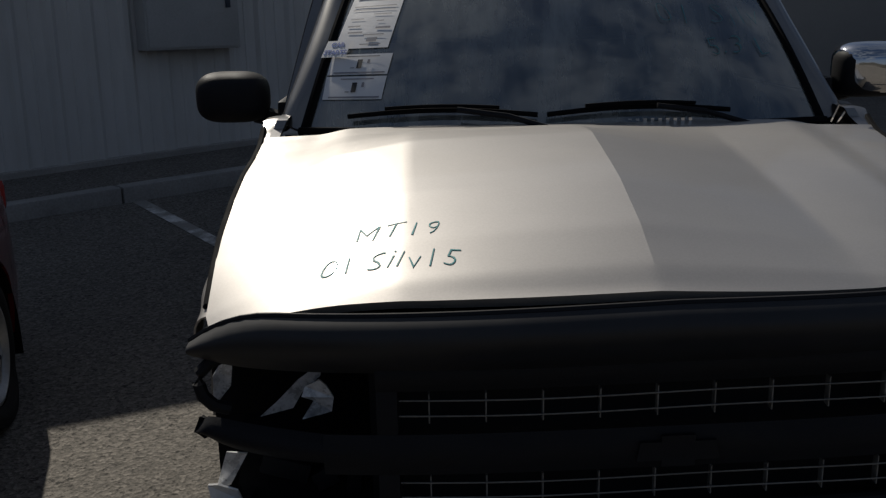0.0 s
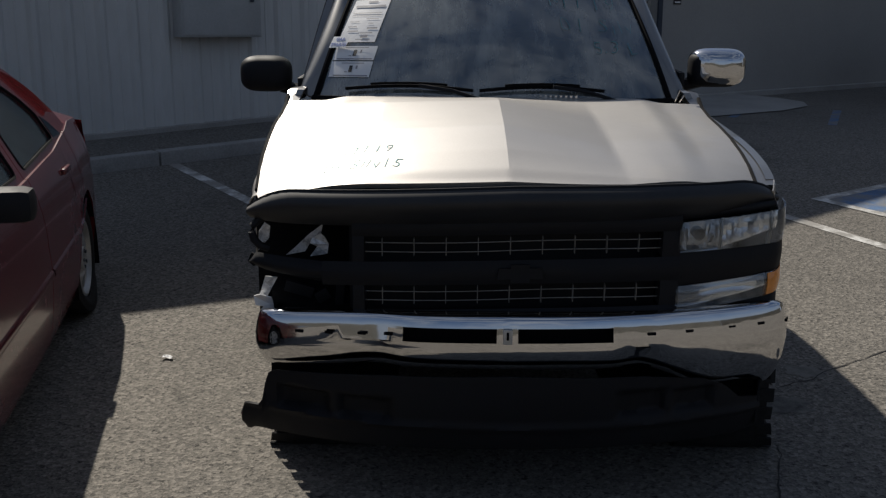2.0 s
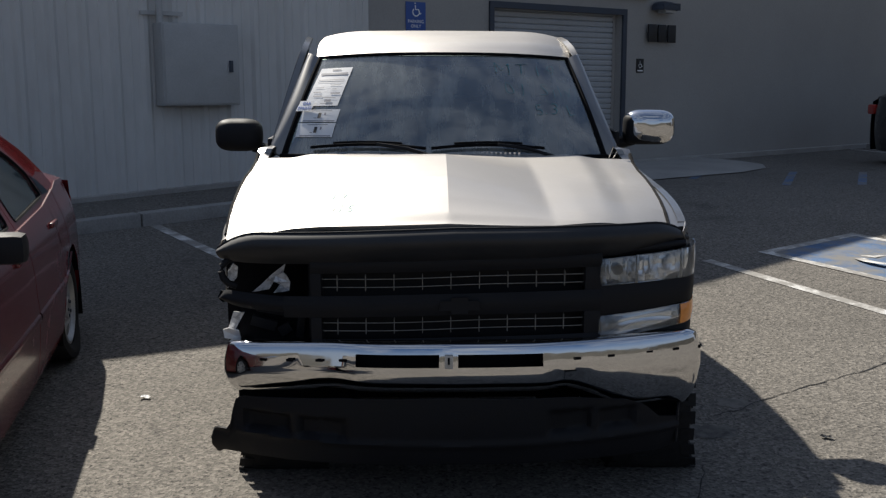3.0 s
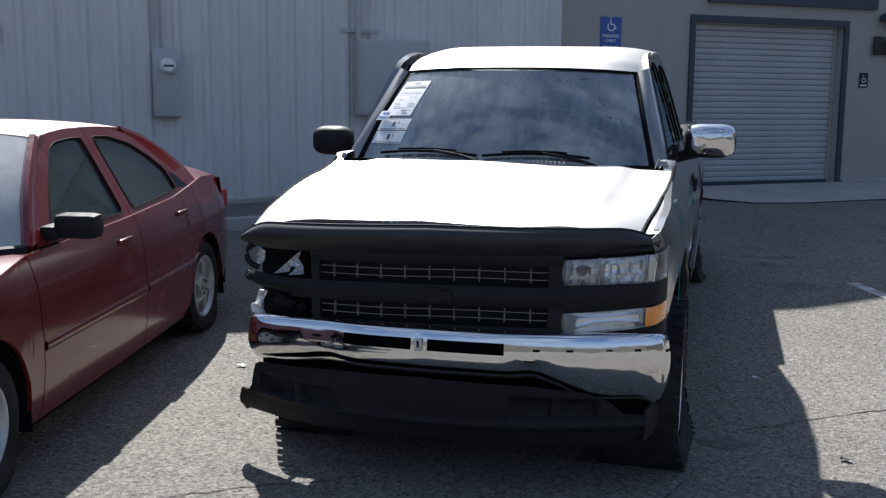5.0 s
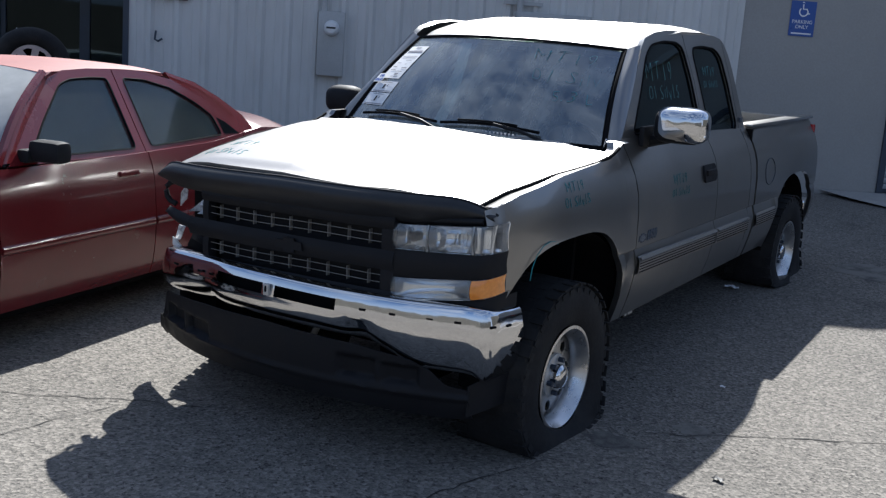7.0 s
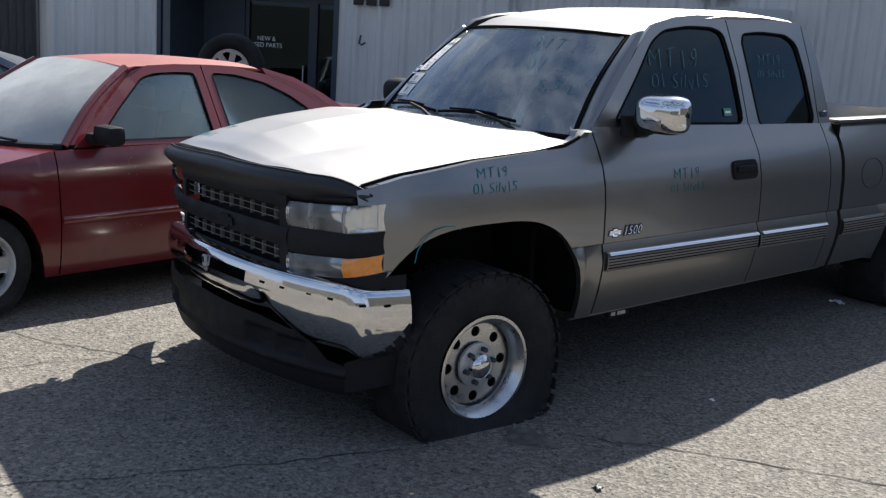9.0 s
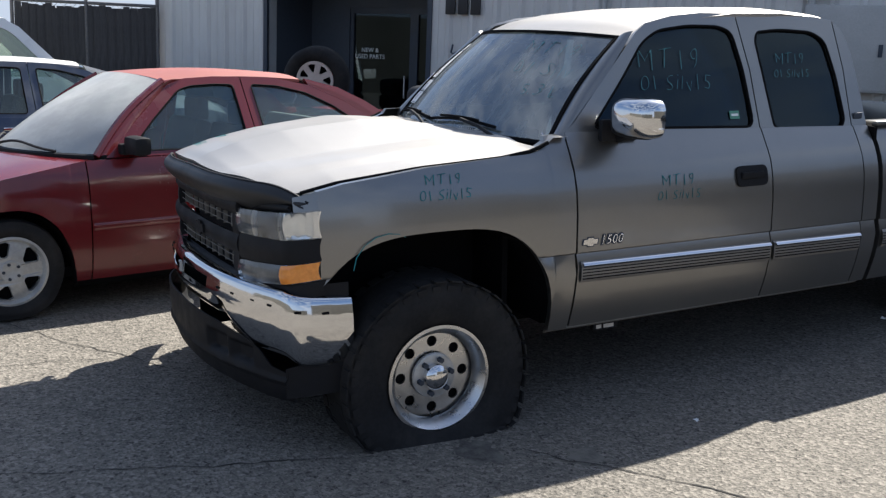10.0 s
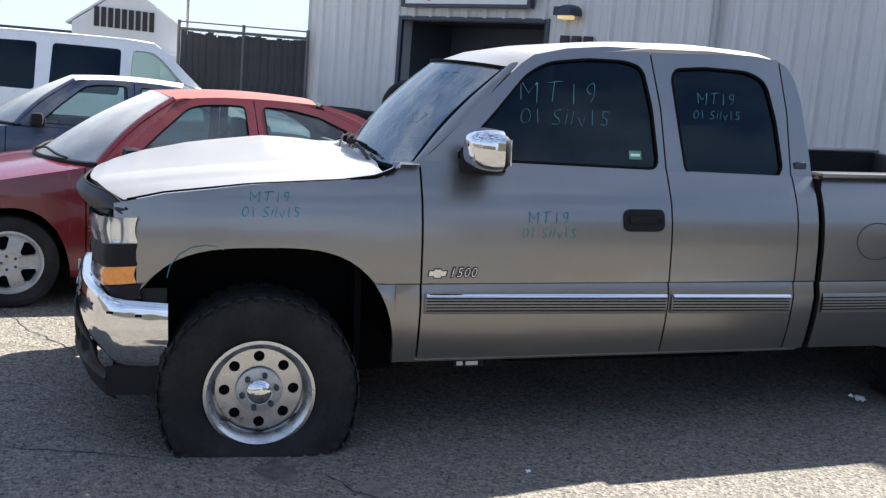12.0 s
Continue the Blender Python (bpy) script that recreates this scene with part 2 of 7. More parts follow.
def lathe(bm, profile, n=48, m=None, close=False):
    """Turns (radius, along) about the local x axis."""
    rings = []
    for k in range(n):
        a = 2 * math.pi * k / n
        ring = []
        for r, s in profile:
            p = Vector((s, r * math.cos(a), r * math.sin(a)))
            ring.append(bm.verts.new(m @ p if m else p))
        rings.append(ring)
    q = len(profile)
    for k in range(n):
        a, b = rings[k], rings[(k + 1) % n]
        for i in range(q if close else q - 1):
            bm.faces.new((a[i], b[i], b[(i + 1) % q], a[(i + 1) % q]))
    return bm


def plate(bm, outline, fn, thick, holes=()):
    """A plate with holes: 2D outlines, placed by fn(a, b), and given a thickness along its mean normal, downwind of +x or +z."""
    loops = [list(outline), *map(list, holes)]
    flat = [p for lp in loops for p in lp]
    vs = [bm.verts.new(fn(a, b)) for a, b in flat]
    tris = geometry.tessellate_polygon([[Vector((a, b, 0)) for a, b in lp] for lp in loops])
    tris = [t for t in tris if len(set(t)) == 3 and (vs[t[1]].co - vs[t[0]].co).cross(vs[t[2]].co - vs[t[0]].co).length > 1e-9]
    for t in tris:
        bm.faces.new([vs[i] for i in t])
    if thick:
        c = Vector((sum(p[0] for p in outline) / len(outline), sum(p[1] for p in outline) / len(outline)))
        e = 0.01
        n = (fn(c.x + e, c.y) - fn(c.x - e, c.y)).cross(fn(c.x, c.y + e) - fn(c.x, c.y - e)).normalized()
        # the back lies on the inner side: towards the truck's or car's middle
        mid = fn(c.x, c.y)
        if n.dot(Vector((mid.x, mid.y * 0.01, mid.z * 0.01))) > 0:
            n = -n
        back = [bm.verts.new(v.co + n * thick) for v in vs]
        for t in tris:
            bm.faces.new([back[i] for i in reversed(t)])
        k = 0
        for lp in loops:
            m = len(lp)
            for i in range(m):
                a, b = k + i, k + (i + 1) % m
                bm.faces.new((vs[a], vs[b], back[b], back[a]))
            k += m
    return bm


def rounded(pts, r, n=4):
    """Rounds the corners of a 2D outline."""
    out = []
    k = len(pts)
    for i in range(k):
        p, a, b = Vector(pts[i]), Vector(pts[i - 1]), Vector(pts[(i + 1) % k])
        da, db = (a - p), (b - p)
        ra = min(r, da.length * 0.45, db.length * 0.45)
        s, e = p + da.normalized() * ra, p + db.normalized() * ra
        for j in range(n + 1):
            t = j / n
            q = s * (1 - t) ** 2 + p * 2 * t * (1 - t) + e * t * t
            out.append((q.x, q.y))
    return out


def lettering(name, text, size, mat, matrix, parent=None, thin=0.0, depth=0.001, label="", spacing=1.0, shear=0.0, wobble=0.0):
    """Writing in the built-in font, turned into a mesh."""
    cu = bpy.data.curves.new(name, "FONT")
    cu.body, cu.size, cu.extrude, cu.offset, cu.space_character, cu.shear = text, size, depth, thin, spacing, shear
    cu.align_x, cu.align_y, cu.resolution_u = "CENTER", "CENTER", 3
    tmp = bpy.data.objects.new(name, cu)
    scene.collection.objects.link(tmp)
    me = bpy.data.meshes.new_from_object(tmp.evaluated_get(bpy.context.evaluated_depsgraph_get()))
    bpy.data.objects.remove(tmp)
    bpy.data.curves.remove(cu)
    me.name = name
    if wobble:
        # the unsteady strokes of a hand
        for v in me.vertices:
            x, y = v.co.x / size, v.co.y / size
            v.co.x += wobble * size * (math.sin(3.1 * x + 4.0 * y) + 0.5 * math.sin(7.7 * x - 5.0 * y + 1.0))
            v.co.y += wobble * size * (math.sin(4.3 * x + 1.5) + 0.6 * math.sin(9.1 * x + 3.0 * y))
    me.materials.clear()
    me.materials.append(mat)
    ob = new(name, me)
    if parent:
        ob.parent = parent
    ob.matrix_basis = matrix
    if label:
        tagged(ob, label)
    return ob



# ---- ground ----
def ground_z(x, y):
    """The lot is level where the cars stand and then climbs gently to the building."""
    y = y if y < 7.6 else 7.6 + 0.15 * (min(y, 30.0) - 7.6)
    return 0.045 + 0.042 * math.log1p(math.exp((y - 1.2) / 0.6))


def drape(x, y, up=0.0):
    return Vector((x, y, ground_z(x, y) + up))


def far_step(t):
    """From -1 to 1, dense in the middle, out to the horizon."""
    return math.copysign(14 * abs(t) + 900 * abs(t) ** 6, t)


bm = bmesh.new()
sheet(bm, lambda u, v: drape(far_step(2 * u - 1), 3 + far_step(2 * v - 1)), 120, 120)
tagged(part("ground", bm, ASPHALT), "worn grey asphalt of a parking lot with coarse stones", "ground", kind="structure")


def decal(name, outline, mat, label, category, up=0.004, kind="", parent=None):
    """Paint or a stain on the asphalt: a thin skin with an outline."""
    bm = bmesh.new()
    plate(bm, outline, lambda a, b: drape(a, b, up), 0)
    ob = part(name, bm, mat, parent)
    return tagged(ob, label, category, kind=kind)


def stripe(name, a, b, width, mat, label, category="marking", up=0.004):
    a, b = Vector(a), Vector(b)
    d = (b - a).normalized()
    s = Vector((-d.y, d.x)) * width / 2
    n = max(1, int((b - a).length / 0.5))
    bm = bmesh.new()
    sheet(bm, lambda u, v: drape(*(a.lerp(b, u) + s * (2 * v - 1)), up), n, 1)
    return tagged(part(name, bm, mat), label, category)


# ---- the building ----
WALL = radians(35.5)
WD, WN = Vector((math.cos(WALL), math.sin(WALL), 0)), Vector((-math.sin(WALL), math.cos(WALL), 0))
WALL_OFF = 7.36


def on_wall(u, z, out=0.0):
    """A place on the wall: along it, up, and out towards the lot."""
    return WD * u + WN * (WALL_OFF - out) + Vector((0, 0, z))


def wall_frame(u, z, out=0.0):
    """x along the wall, y up, z out of it."""
    m = Matrix((WD, (0, 0, 1), -WN)).transposed().to_4x4()
    m.translation = on_wall(u, z, out)
    return m


def wall_box(bm, u0, u1, z0, z1, out0, out1, bevel=0.0):
    return box(bm, ((u0 + u1) / 2, (z0 + z1) / 2, (out0 + out1) / 2), (u1 - u0, z1 - z0, out1 - out0), bevel, wall_frame(0, 0))


U0, U1, SPLIT = -6.95, 24.0, 4.25


def eave(u):
    """The siding's rake rises along the wall; the plastered part beyond it has a level top."""
    return 4.32 + 0.2 * u if u < SPLIT - 0.01 else 5.46


def wall_panel(name, u0, u1, z0, z1, mat, label, depth=0.18):
    """A piece of wall with its thickness, its top following the eave where z1 is None."""
    bm = bmesh.new()
    wall_box(bm, u0, u1, z0, 1.0, -depth, 0)
    for v in bm.verts:
        if abs(v.co.z - 1.0) < 1e-4:
            v.co.z = z1 if z1 is not None else eave(v.co.dot(WD))
    return tagged(part(name, bm, mat, None, "", 0), label, "wall", kind="structure")


DOOR_U, DOOR_TOP = (-5.04, -2.67), 2.50
ROLL_U, ROLL_TOP, ROLL_FOOT = (6.13, 8.47), 2.66, 0.56


def siding(name, u0, u1, z0, z1, label):
    """Ribbed metal siding: broad flat pans between raised ribs."""
    pitch = 0.305
    prof = [(0.0, 0.012), (0.035, 0.046), (0.075, 0.046), (0.110, 0.012), (0.2025, 0.012), (0.2075, 0.018), (0.2175, 0.018), (0.2225, 0.012)]
    us = []
    k = math.floor(u0 / pitch)
    while k * pitch < u1:
        us += [(k * pitch + a, o) for a, o in prof if u0 < k * pitch + a < u1]
        k += 1
    us = [(u0, 0.012), *us, (u1, 0.012)]
    bm = bmesh.new()
    low = [bm.verts.new(on_wall(u, z0, o)) for u, o in us]
    high = [bm.verts.new(on_wall(u, z1 if z1 is not None else eave(u), o)) for u, o in us]
    for i in range(len(us) - 1):
        bm.faces.new((low[i], low[i + 1], high[i + 1], high[i]))
    thicken(bm, 0.003)
    return tagged(part(name, bm, METAL_WALL, None, "", 25), label, "siding", kind="structure")


SID = "grey painted ribbed metal siding on the building wall"
wall_panel("wall_west", U0, DOOR_U[0], -0.1, None, GREY_BOX, "grey wall core behind the metal siding")
wall_panel("wall_lintel", DOOR_U[0], DOOR_U[1], DOOR_TOP, None, GREY_BOX, "grey wall over the recessed shop door")
wall_panel("wall_middle", DOOR_U[1], SPLIT, -0.1, None, GREY_BOX, "grey wall core behind the metal siding")
wall_panel("wall_plaster", SPLIT, ROLL_U[0], -0.1, None, PLASTER, "plain grey-beige painted wall beside the roller door")
wall_panel("wall_over_roller", ROLL_U[0], ROLL_U[1], ROLL_TOP, None, PLASTER, "plain grey-beige painted wall above the roller door")
wall_panel("wall_east", ROLL_U[1], 13.0, -0.1, None, PLASTER, "plain grey-beige painted wall right of the roller door")
wall_panel("wall_far_east", 13.0, U1, -0.1, None, PLASTER, "long plain grey-beige painted wall")
siding("siding_west", U0, DOOR_U[0] - 0.02, 0.05, None, SID)
siding("siding_lintel", DOOR_U[0] - 0.02, DOOR_U[1] + 0.02, DOOR_TOP + 0.04, None, SID)
siding("siding_middle", DOOR_U[1] + 0.02, SPLIT, 0.05, None, SID)
# the building's body behind the wall, with its roof
bm = bmesh.new()
pts = [on_wall(U0, 0, -0.2), on_wall(U1, 0, -0.2), on_wall(U1, 0, -22), on_wall(U0, 0, -22)]
hs = [eave(U0), eave(U1), eave(U1), eave(U0)]
lo = [bm.verts.new(p) for p in pts]
hi = [bm.verts.new(p + Vector((0, 0, h))) for p, h in zip(pts, hs)]
for i in (1, 2, 3):
    j = (i + 1) % 4
    bm.faces.new((lo[i], lo[j], hi[j], hi[i]))
thicken(bm, 0.1)
tagged(part("wall_outer", bm, GREY_BOX, None, "", 0), "plain outer walls round the rest of the building", "wall", kind="structure")
bm = bmesh.new()
lo = [bm.verts.new(p + Vector((0, 0, h + 0.01)) - (WN * 0.3 if k < 2 else Vector())) for k, (p, h) in enumerate(zip(pts, hs))]
bm.faces.new(lo)
thicken(bm, 0.12)
tagged(part("roof", bm, GREY_BOX, None, "", 0), "low metal roof of the building", "roof", kind="structure")


# alcove surfaces, much darker than the walls outside
ALCOVE = surface("alcove_blue_grey", (0.055, 0.066, 0.085), 0.6, vary=0.12, scale=2.0, grain=30)


def recessed_door():
    """The shop front set back in its opening: side walls, soffit, glass door and pane."""
    u0, u1, top = *DOOR_U, DOOR_TOP
    bm = bmesh.new()
    wall_box(bm, u0 - 0.06, u0, 0, top + 0.05, -0.02, 0.035)
    wall_box(bm, u1, u1 + 0.06, 0, top + 0.05, -0.02, 0.035)
    wall_box(bm, u0, u1, top, top + 0.05, -0.02, 0.045)
    tagged(part("door_trim", bm, DARK_TRIM, None, "", 0), "dark trim round the recessed shop entrance", "trim", kind="structure")
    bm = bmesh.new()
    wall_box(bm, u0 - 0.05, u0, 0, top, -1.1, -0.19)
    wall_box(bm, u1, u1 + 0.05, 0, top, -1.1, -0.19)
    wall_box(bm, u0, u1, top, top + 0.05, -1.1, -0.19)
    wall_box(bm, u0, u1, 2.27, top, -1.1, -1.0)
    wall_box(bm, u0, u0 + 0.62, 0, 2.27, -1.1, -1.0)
    tagged(part("wall_alcove", bm, ALCOVE, None, "", 0), "dark blue-grey walls and soffit of the entrance alcove", "wall", kind="structure")
    d = thing("door_1", "dark-framed glass shop door and side pane with white lettering", "door")
    tagged(d, kind="structure")
    for a, b in ((u0 + 0.62, u0 + 1.62), (u0 + 1.62, u1)):
        bm = bmesh.new()
        for s in ((a, a + 0.06, 0.12, 2.27), (b - 0.06, b, 0.12, 2.27), (a + 0.06, b - 0.06, 2.19, 2.27), (a + 0.06, b - 0.06, 0.12, 0.34)):
            wall_box(bm, *s, -1.08, -1.02)
        part("door_frame", bm, DARK_TRIM, d, "", 0)
        bm = bmesh.new()
        wall_box(bm, a + 0.06, b - 0.06, 0.34, 2.19, -1.053, -1.047)
        part("pane", bm, TINTED, d, "dark reflecting glass", 0)
    bm = bmesh.new()
    rod(bm, on_wall(u0 + 1.5, 1.08, -1.0), on_wall(u0 + 1.5, 1.38, -1.0), 0.012)
    part("door_handle", bm, ALLOY, d)
    lettering("lettering", "NEW &\nUSED PARTS", 0.085, SIGN_WHITE, wall_frame(u0 + 0.93, 1.66, -1.04), d, label="white lettering on the glass")
    # added back sheet with the dark of the shop in its colour
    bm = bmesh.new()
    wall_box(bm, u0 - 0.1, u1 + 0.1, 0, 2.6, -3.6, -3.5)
    tagged(part("wall_shop_back", bm, BLACK_SOFT, None, "", 0), "near-black sheet as the unlit inside of the shop", "wall", kind="structure")
    bm = bmesh.new()
    wall_box(bm, u0 - 0.1, u1 + 0.1, 0.0, 0.12, -3.5, -0.0)
    tagged(part("floor_entrance", bm, CONCRETE, None, "", 0), "concrete floor of the shop entrance", "floor", kind="structure")


def roller_door():
    u0, u1, top = *ROLL_U, ROLL_TOP
    bm = bmesh.new()
    wall_box(bm, u0 - 0.07, u0, ROLL_FOOT - 0.04, top + 0.08, -0.02, 0.03)
    wall_box(bm, u1, u1 + 0.08, ROLL_FOOT - 0.04, top + 0.08, -0.02, 0.03)
    wall_box(bm, u0, u1, top, top + 0.08, -0.02, 0.03)
    tagged(part("roller_trim", bm, DARK_TRIM, None, "", 0), "dark frame round the roller door", "trim", kind="structure")
    bm = bmesh.new()
    wall_box(bm, u1 - 0.06, u1, ROLL_FOOT, top, -0.17, -0.12)
    tagged(part("wall_roller_jamb", bm, PLASTER, None, "", 0), "plain side jamb of the roller door", "wall", kind="structure")
    d = thing("door_2", "closed light grey metal roller door with narrow slats", "door")
    tagged(d, kind="structure")
    prof = [(0.0, 0.0), (0.010, 0.012), (0.030, 0.018), (0.058, 0.018), (0.070, 0.010), (0.074, 0.0)]
    bm = bmesh.new()
    low = [bm.verts.new(Vector((-(u1 - u0 - 0.08) / 2, z, o))) for z, o in prof]
    hgh = [bm.verts.new(Vector(((u1 - u0 - 0.08) / 2, z, o))) for z, o in prof]
    for i in range(len(prof) - 1):
        bm.faces.new((low[i], low[i + 1], hgh[i + 1], hgh[i]))
    first = part("slat", bm, SLAT, d, "", 30, wall_frame((u0 + u1 - 0.06) / 2, ROLL_FOOT + 0.03, -0.13))
    for k in range(1, int((top - ROLL_FOOT - 0.03) / 0.076) + 1):
        o = first.copy()
        scene.collection.objects.link(o)
        o.matrix_basis = wall_frame((u0 + u1 - 0.06) / 2, ROLL_FOOT + 0.03 + 0.076 * k, -0.13)
    bm = bmesh.new()
    wall_box(bm, u0, u1 - 0.06, ROLL_FOOT, ROLL_FOOT + 0.05, -0.14, -0.09)
    part("bottom_rail", bm, DARK_TRIM, d, "", 0)
    bm = bmesh.new()
    wall_box(bm, u0 + 0.17, u1 + 0.5, 2.90, 3.03, 0.0, 0.07)
    tagged(part("trim_over_roller", bm, DARK_TRIM, None, "", 0), "dark flashing strip above the roller door", "trim", kind="structure")


recessed_door()
roller_door()


DIM_WALL = surface("unseen_dark_wall", (0.07, 0.068, 0.06), 0.85, vary=0.25, scale=0.5, grain=6)


def unseen_wall(name, a, b, h):
    """An added dark wall, far behind the way and unseen, that dims reflections."""
    a, b = Vector((*a, 0)), Vector((*b, 0))
    d = b - a
    m = Matrix.Translation((a + b) / 2) @ Matrix.Rotation(math.atan2(d.y, d.x), 4, "Z")
    tagged(part(name, boxed((0, 0, h / 2 - 0.3), (d.length, 0.3, h + 0.6), 0, m), DIM_WALL, None, "", 0), "added dark wall out of view that dims the reflections", "wall", kind="structure")


unseen_wall("wall_lot_south", (-16, -24), (26, -24), 3.2)
unseen_wall("wall_lot_east", (26.2, -23.8), (26.2, 4), 3.2)
unseen_wall("wall_lot_north_east", (20.2, 6.3), (20.2, 40), 6.5)

# ---- the pickup ----
# Its own axes: x across, y from the nose to the tail, z up; the truck leans a little on its soft springs.
TRUCK_AT = Matrix.Translation((-0.016, 0.023, -0.060)) @ Matrix.Rotation(0.0404, 4, "X") @ Matrix.Rotation(0.006, 4, "Y")
truck = thing("pickup_truck", "pewter extended-cab pickup, one front corner smashed, front tyre flat", "pickup truck", matrix=TRUCK_AT)

SIDE = [(0.42, 0.893), (0.50, 0.926), (0.60, 0.960), (0.72, 0.986), (0.77, 0.989), (0.822, 0.974), (0.830, 0.9835), (0.842, 0.9845), (1.00, 0.989), (1.10, 0.982), (1.18, 0.963), (1.25, 0.930), (1.31, 0.896), (1.36, 0.872)]


def side_x(y, z, s=1):
    """Half width of the body at a height, narrowing towards the nose; the smashed side is pushed in."""
    x = lerp(SIDE, z) - 0.045 * (z - 0.85)
    if s < 0 and y < 1.5:
        k = min(1.0, (1.5 - y) / 0.6)
        x -= 0.085 * k * k * (3 - 2 * k)
    if y < 0.75:
        x -= 0.054 * ((0.75 - y) / 0.45) ** 2
    return x


def cab_y(y):
    """The place along the truck of a point of the long cab's drawing."""
    return lerp([(0.9, 0.9), (3.46, 3.332), (3.95, 3.95), (9.0, 9.0)], y) if y > 0.9 else y


HUB_F, HUB_R, HUB_Z = 0.84, 4.47, 0.353
ARCH_F = 0.862


def arch_z(y, hub, rise=0.975, half=0.575):
    """The lower edge of the body over a wheel: a flattened arch."""
    t = (y - hub) / half
    return None if abs(t) >= 1 else 0.47 + (rise - 0.47) * (1 - abs(t) ** 3.2) ** (1 / 2.2)


def columns(ys, low, high, s, rows=12, flange=0.03):
    """A body side panel between y's, from low(y) to high(y), on the side s, with folded edges."""
    bm = bmesh.new()
    ring = []
    n_low = max(3, rows // 3)
    for y in ys:
        zb, zt = low(y), high(y)
        b = [max(z, zb + 0.003 * (i + 1)) for i, z in enumerate((0.822, 0.830, 0.842))]
        zs = [zb + (b[0] - zb) * k / n_low for k in range(n_low)] + b + [b[2] + (zt - b[2]) * k / (rows - n_low - 2) for k in range(1, rows - n_low - 1)]
        ring.append([bm.verts.new((s * side_x(y, z, s), y, z)) for z in zs])
    for a, b in zip(ring, ring[1:]):
        for k in range(rows):
            bm.faces.new((a[k], b[k], b[k + 1], a[k + 1]))
    border = [e for e in bm.edges if e.is_boundary]
    got = bmesh.ops.extrude_edge_only(bm, edges=border)
    for v in got["geom"]:
        if isinstance(v, bmesh.types.BMVert):
            v.co.x -= s * flange
    return bm


def steps(a, b, n):
    return [a + (b - a) * i / n for i in range(n + 1)]


def arch_steps(a, b, hub, half=0.575, n=16):
    """Columns that crowd at the arch's ends."""
    out = [y for y in steps(a, b, 10) if abs(y - hub) > half]
    out += [hub + half * math.sin(math.pi / 2 * t) for t in steps(-1, 1, 2 * n)]
    return [a, *sorted(set(round(y, 4) for y in out if a + 0.003 < y < b - 0.003)), b]


HOOD_EDGE = [(0.10, 1.120), (0.24, 1.155), (0.45, 1.203), (0.80, 1.246), (1.20, 1.271), (1.36, 1.293), (1.45, 1.330)]
HOOD_HALF = [(0.10, 0.775), (0.25, 0.825), (0.60, 0.862), (1.00, 0.885), (1.45, 0.895)]
HOOD_MID = [(0.06, 1.185), (0.15, 1.212), (0.30, 1.232), (0.60, 1.262), (1.00, 1.292), (1.50, 1.325)]


CREASE_AT = 0.0


def hood_z(x, y):
    h = lerp(HOOD_HALF, y)
    t = min(1.0, abs(x) / h)
    mid, edge = lerp(HOOD_MID, y), lerp(HOOD_EDGE, y)
    # the raised middle steps down to a shoulder on either side
    k = min(1.0, max(0.0, (t - 0.70) / 0.13))
    step = 0.015 * min(1.0, y / 0.7)
    shoulder = step * k * k * (3 - 2 * k)
    # a buckle runs back from the nose, a little right of the middle
    d = x - CREASE_AT * h
    ridge = max(0.0, (1.0 + 0.25 * d if d > -0.45 else 0.8875 * (1 + (d + 0.45) / 0.42)) if d < 0 else 1 - d / 0.38)
    crease = -0.076 * ridge * lerp([(0.10, 0.30), (0.28, 0.75), (0.50, 1.0), (0.90, 1.0), (1.10, 0.62), (1.25, 0.24), (1.40, 0.0)], y)
    return mid - (mid - edge - step) * t ** (5.0 + 3.0 * min(1.0, max(0.0, y - 0.6) / 0.8)) - 0.010 * t * t - shoulder - crease + 0.004


def nose_y(x):
    return 0.105 + 0.16 * abs(x) ** 3.4


def build_hood():
    def f(u, v):
        y0 = 0.085 + (0.20 if u > 0.5 else 0.11) * abs(2 * u - 1) ** 3
        y1 = 1.405 - 0.02 * abs(2 * u - 1) ** 2
        y = y0 + (y1 - y0) * v
        x = lerp(HOOD_HALF, y) * (2 * u - 1)
        return Vector((x, y, hood_z(x, y)))
    bm = bmesh.new()
    sheet(bm, f, 112, 90)
    thicken(bm, 0.018)
    hood = part("hood", bm, PEWTER_WORN_LIT, truck, "worn hood, sun glare in its paler colour, with a soft centre crease")
    on_crease = lambda v: abs(v.co.x - CREASE_AT * lerp(HOOD_HALF, v.co.y)) < 0.001 and abs(v.co.z - hood_z(v.co.x, v.co.y)) < 0.002 and v.co.y > 0.14
    vs = hood.data.vertices
    for e in hood.data.edges:
        if on_crease(vs[e.vertices[0]]) and on_crease(vs[e.vertices[1]]):
            e.use_edge_sharp = True
    for s in (-1, 1):
        bm = bmesh.new()
        pipe(bm, [(s * (lerp(HOOD_HALF, y) + 0.003), y, lerp(HOOD_EDGE, y) - 0.010) for y in steps(0.30, 1.44, 24)], 0.009, 6)
        part("hood_gap", bm, BLACK_SOFT, hood, "dark gap beside the hood")
    bm = bmesh.new()
    for k in range(9):
        box(bm, (0.18 + 0.022 * k, 1.385, 1.325), (0.010, 0.02, 0.012))
    part("washer_slots", bm, CHROME, hood)
    return hood


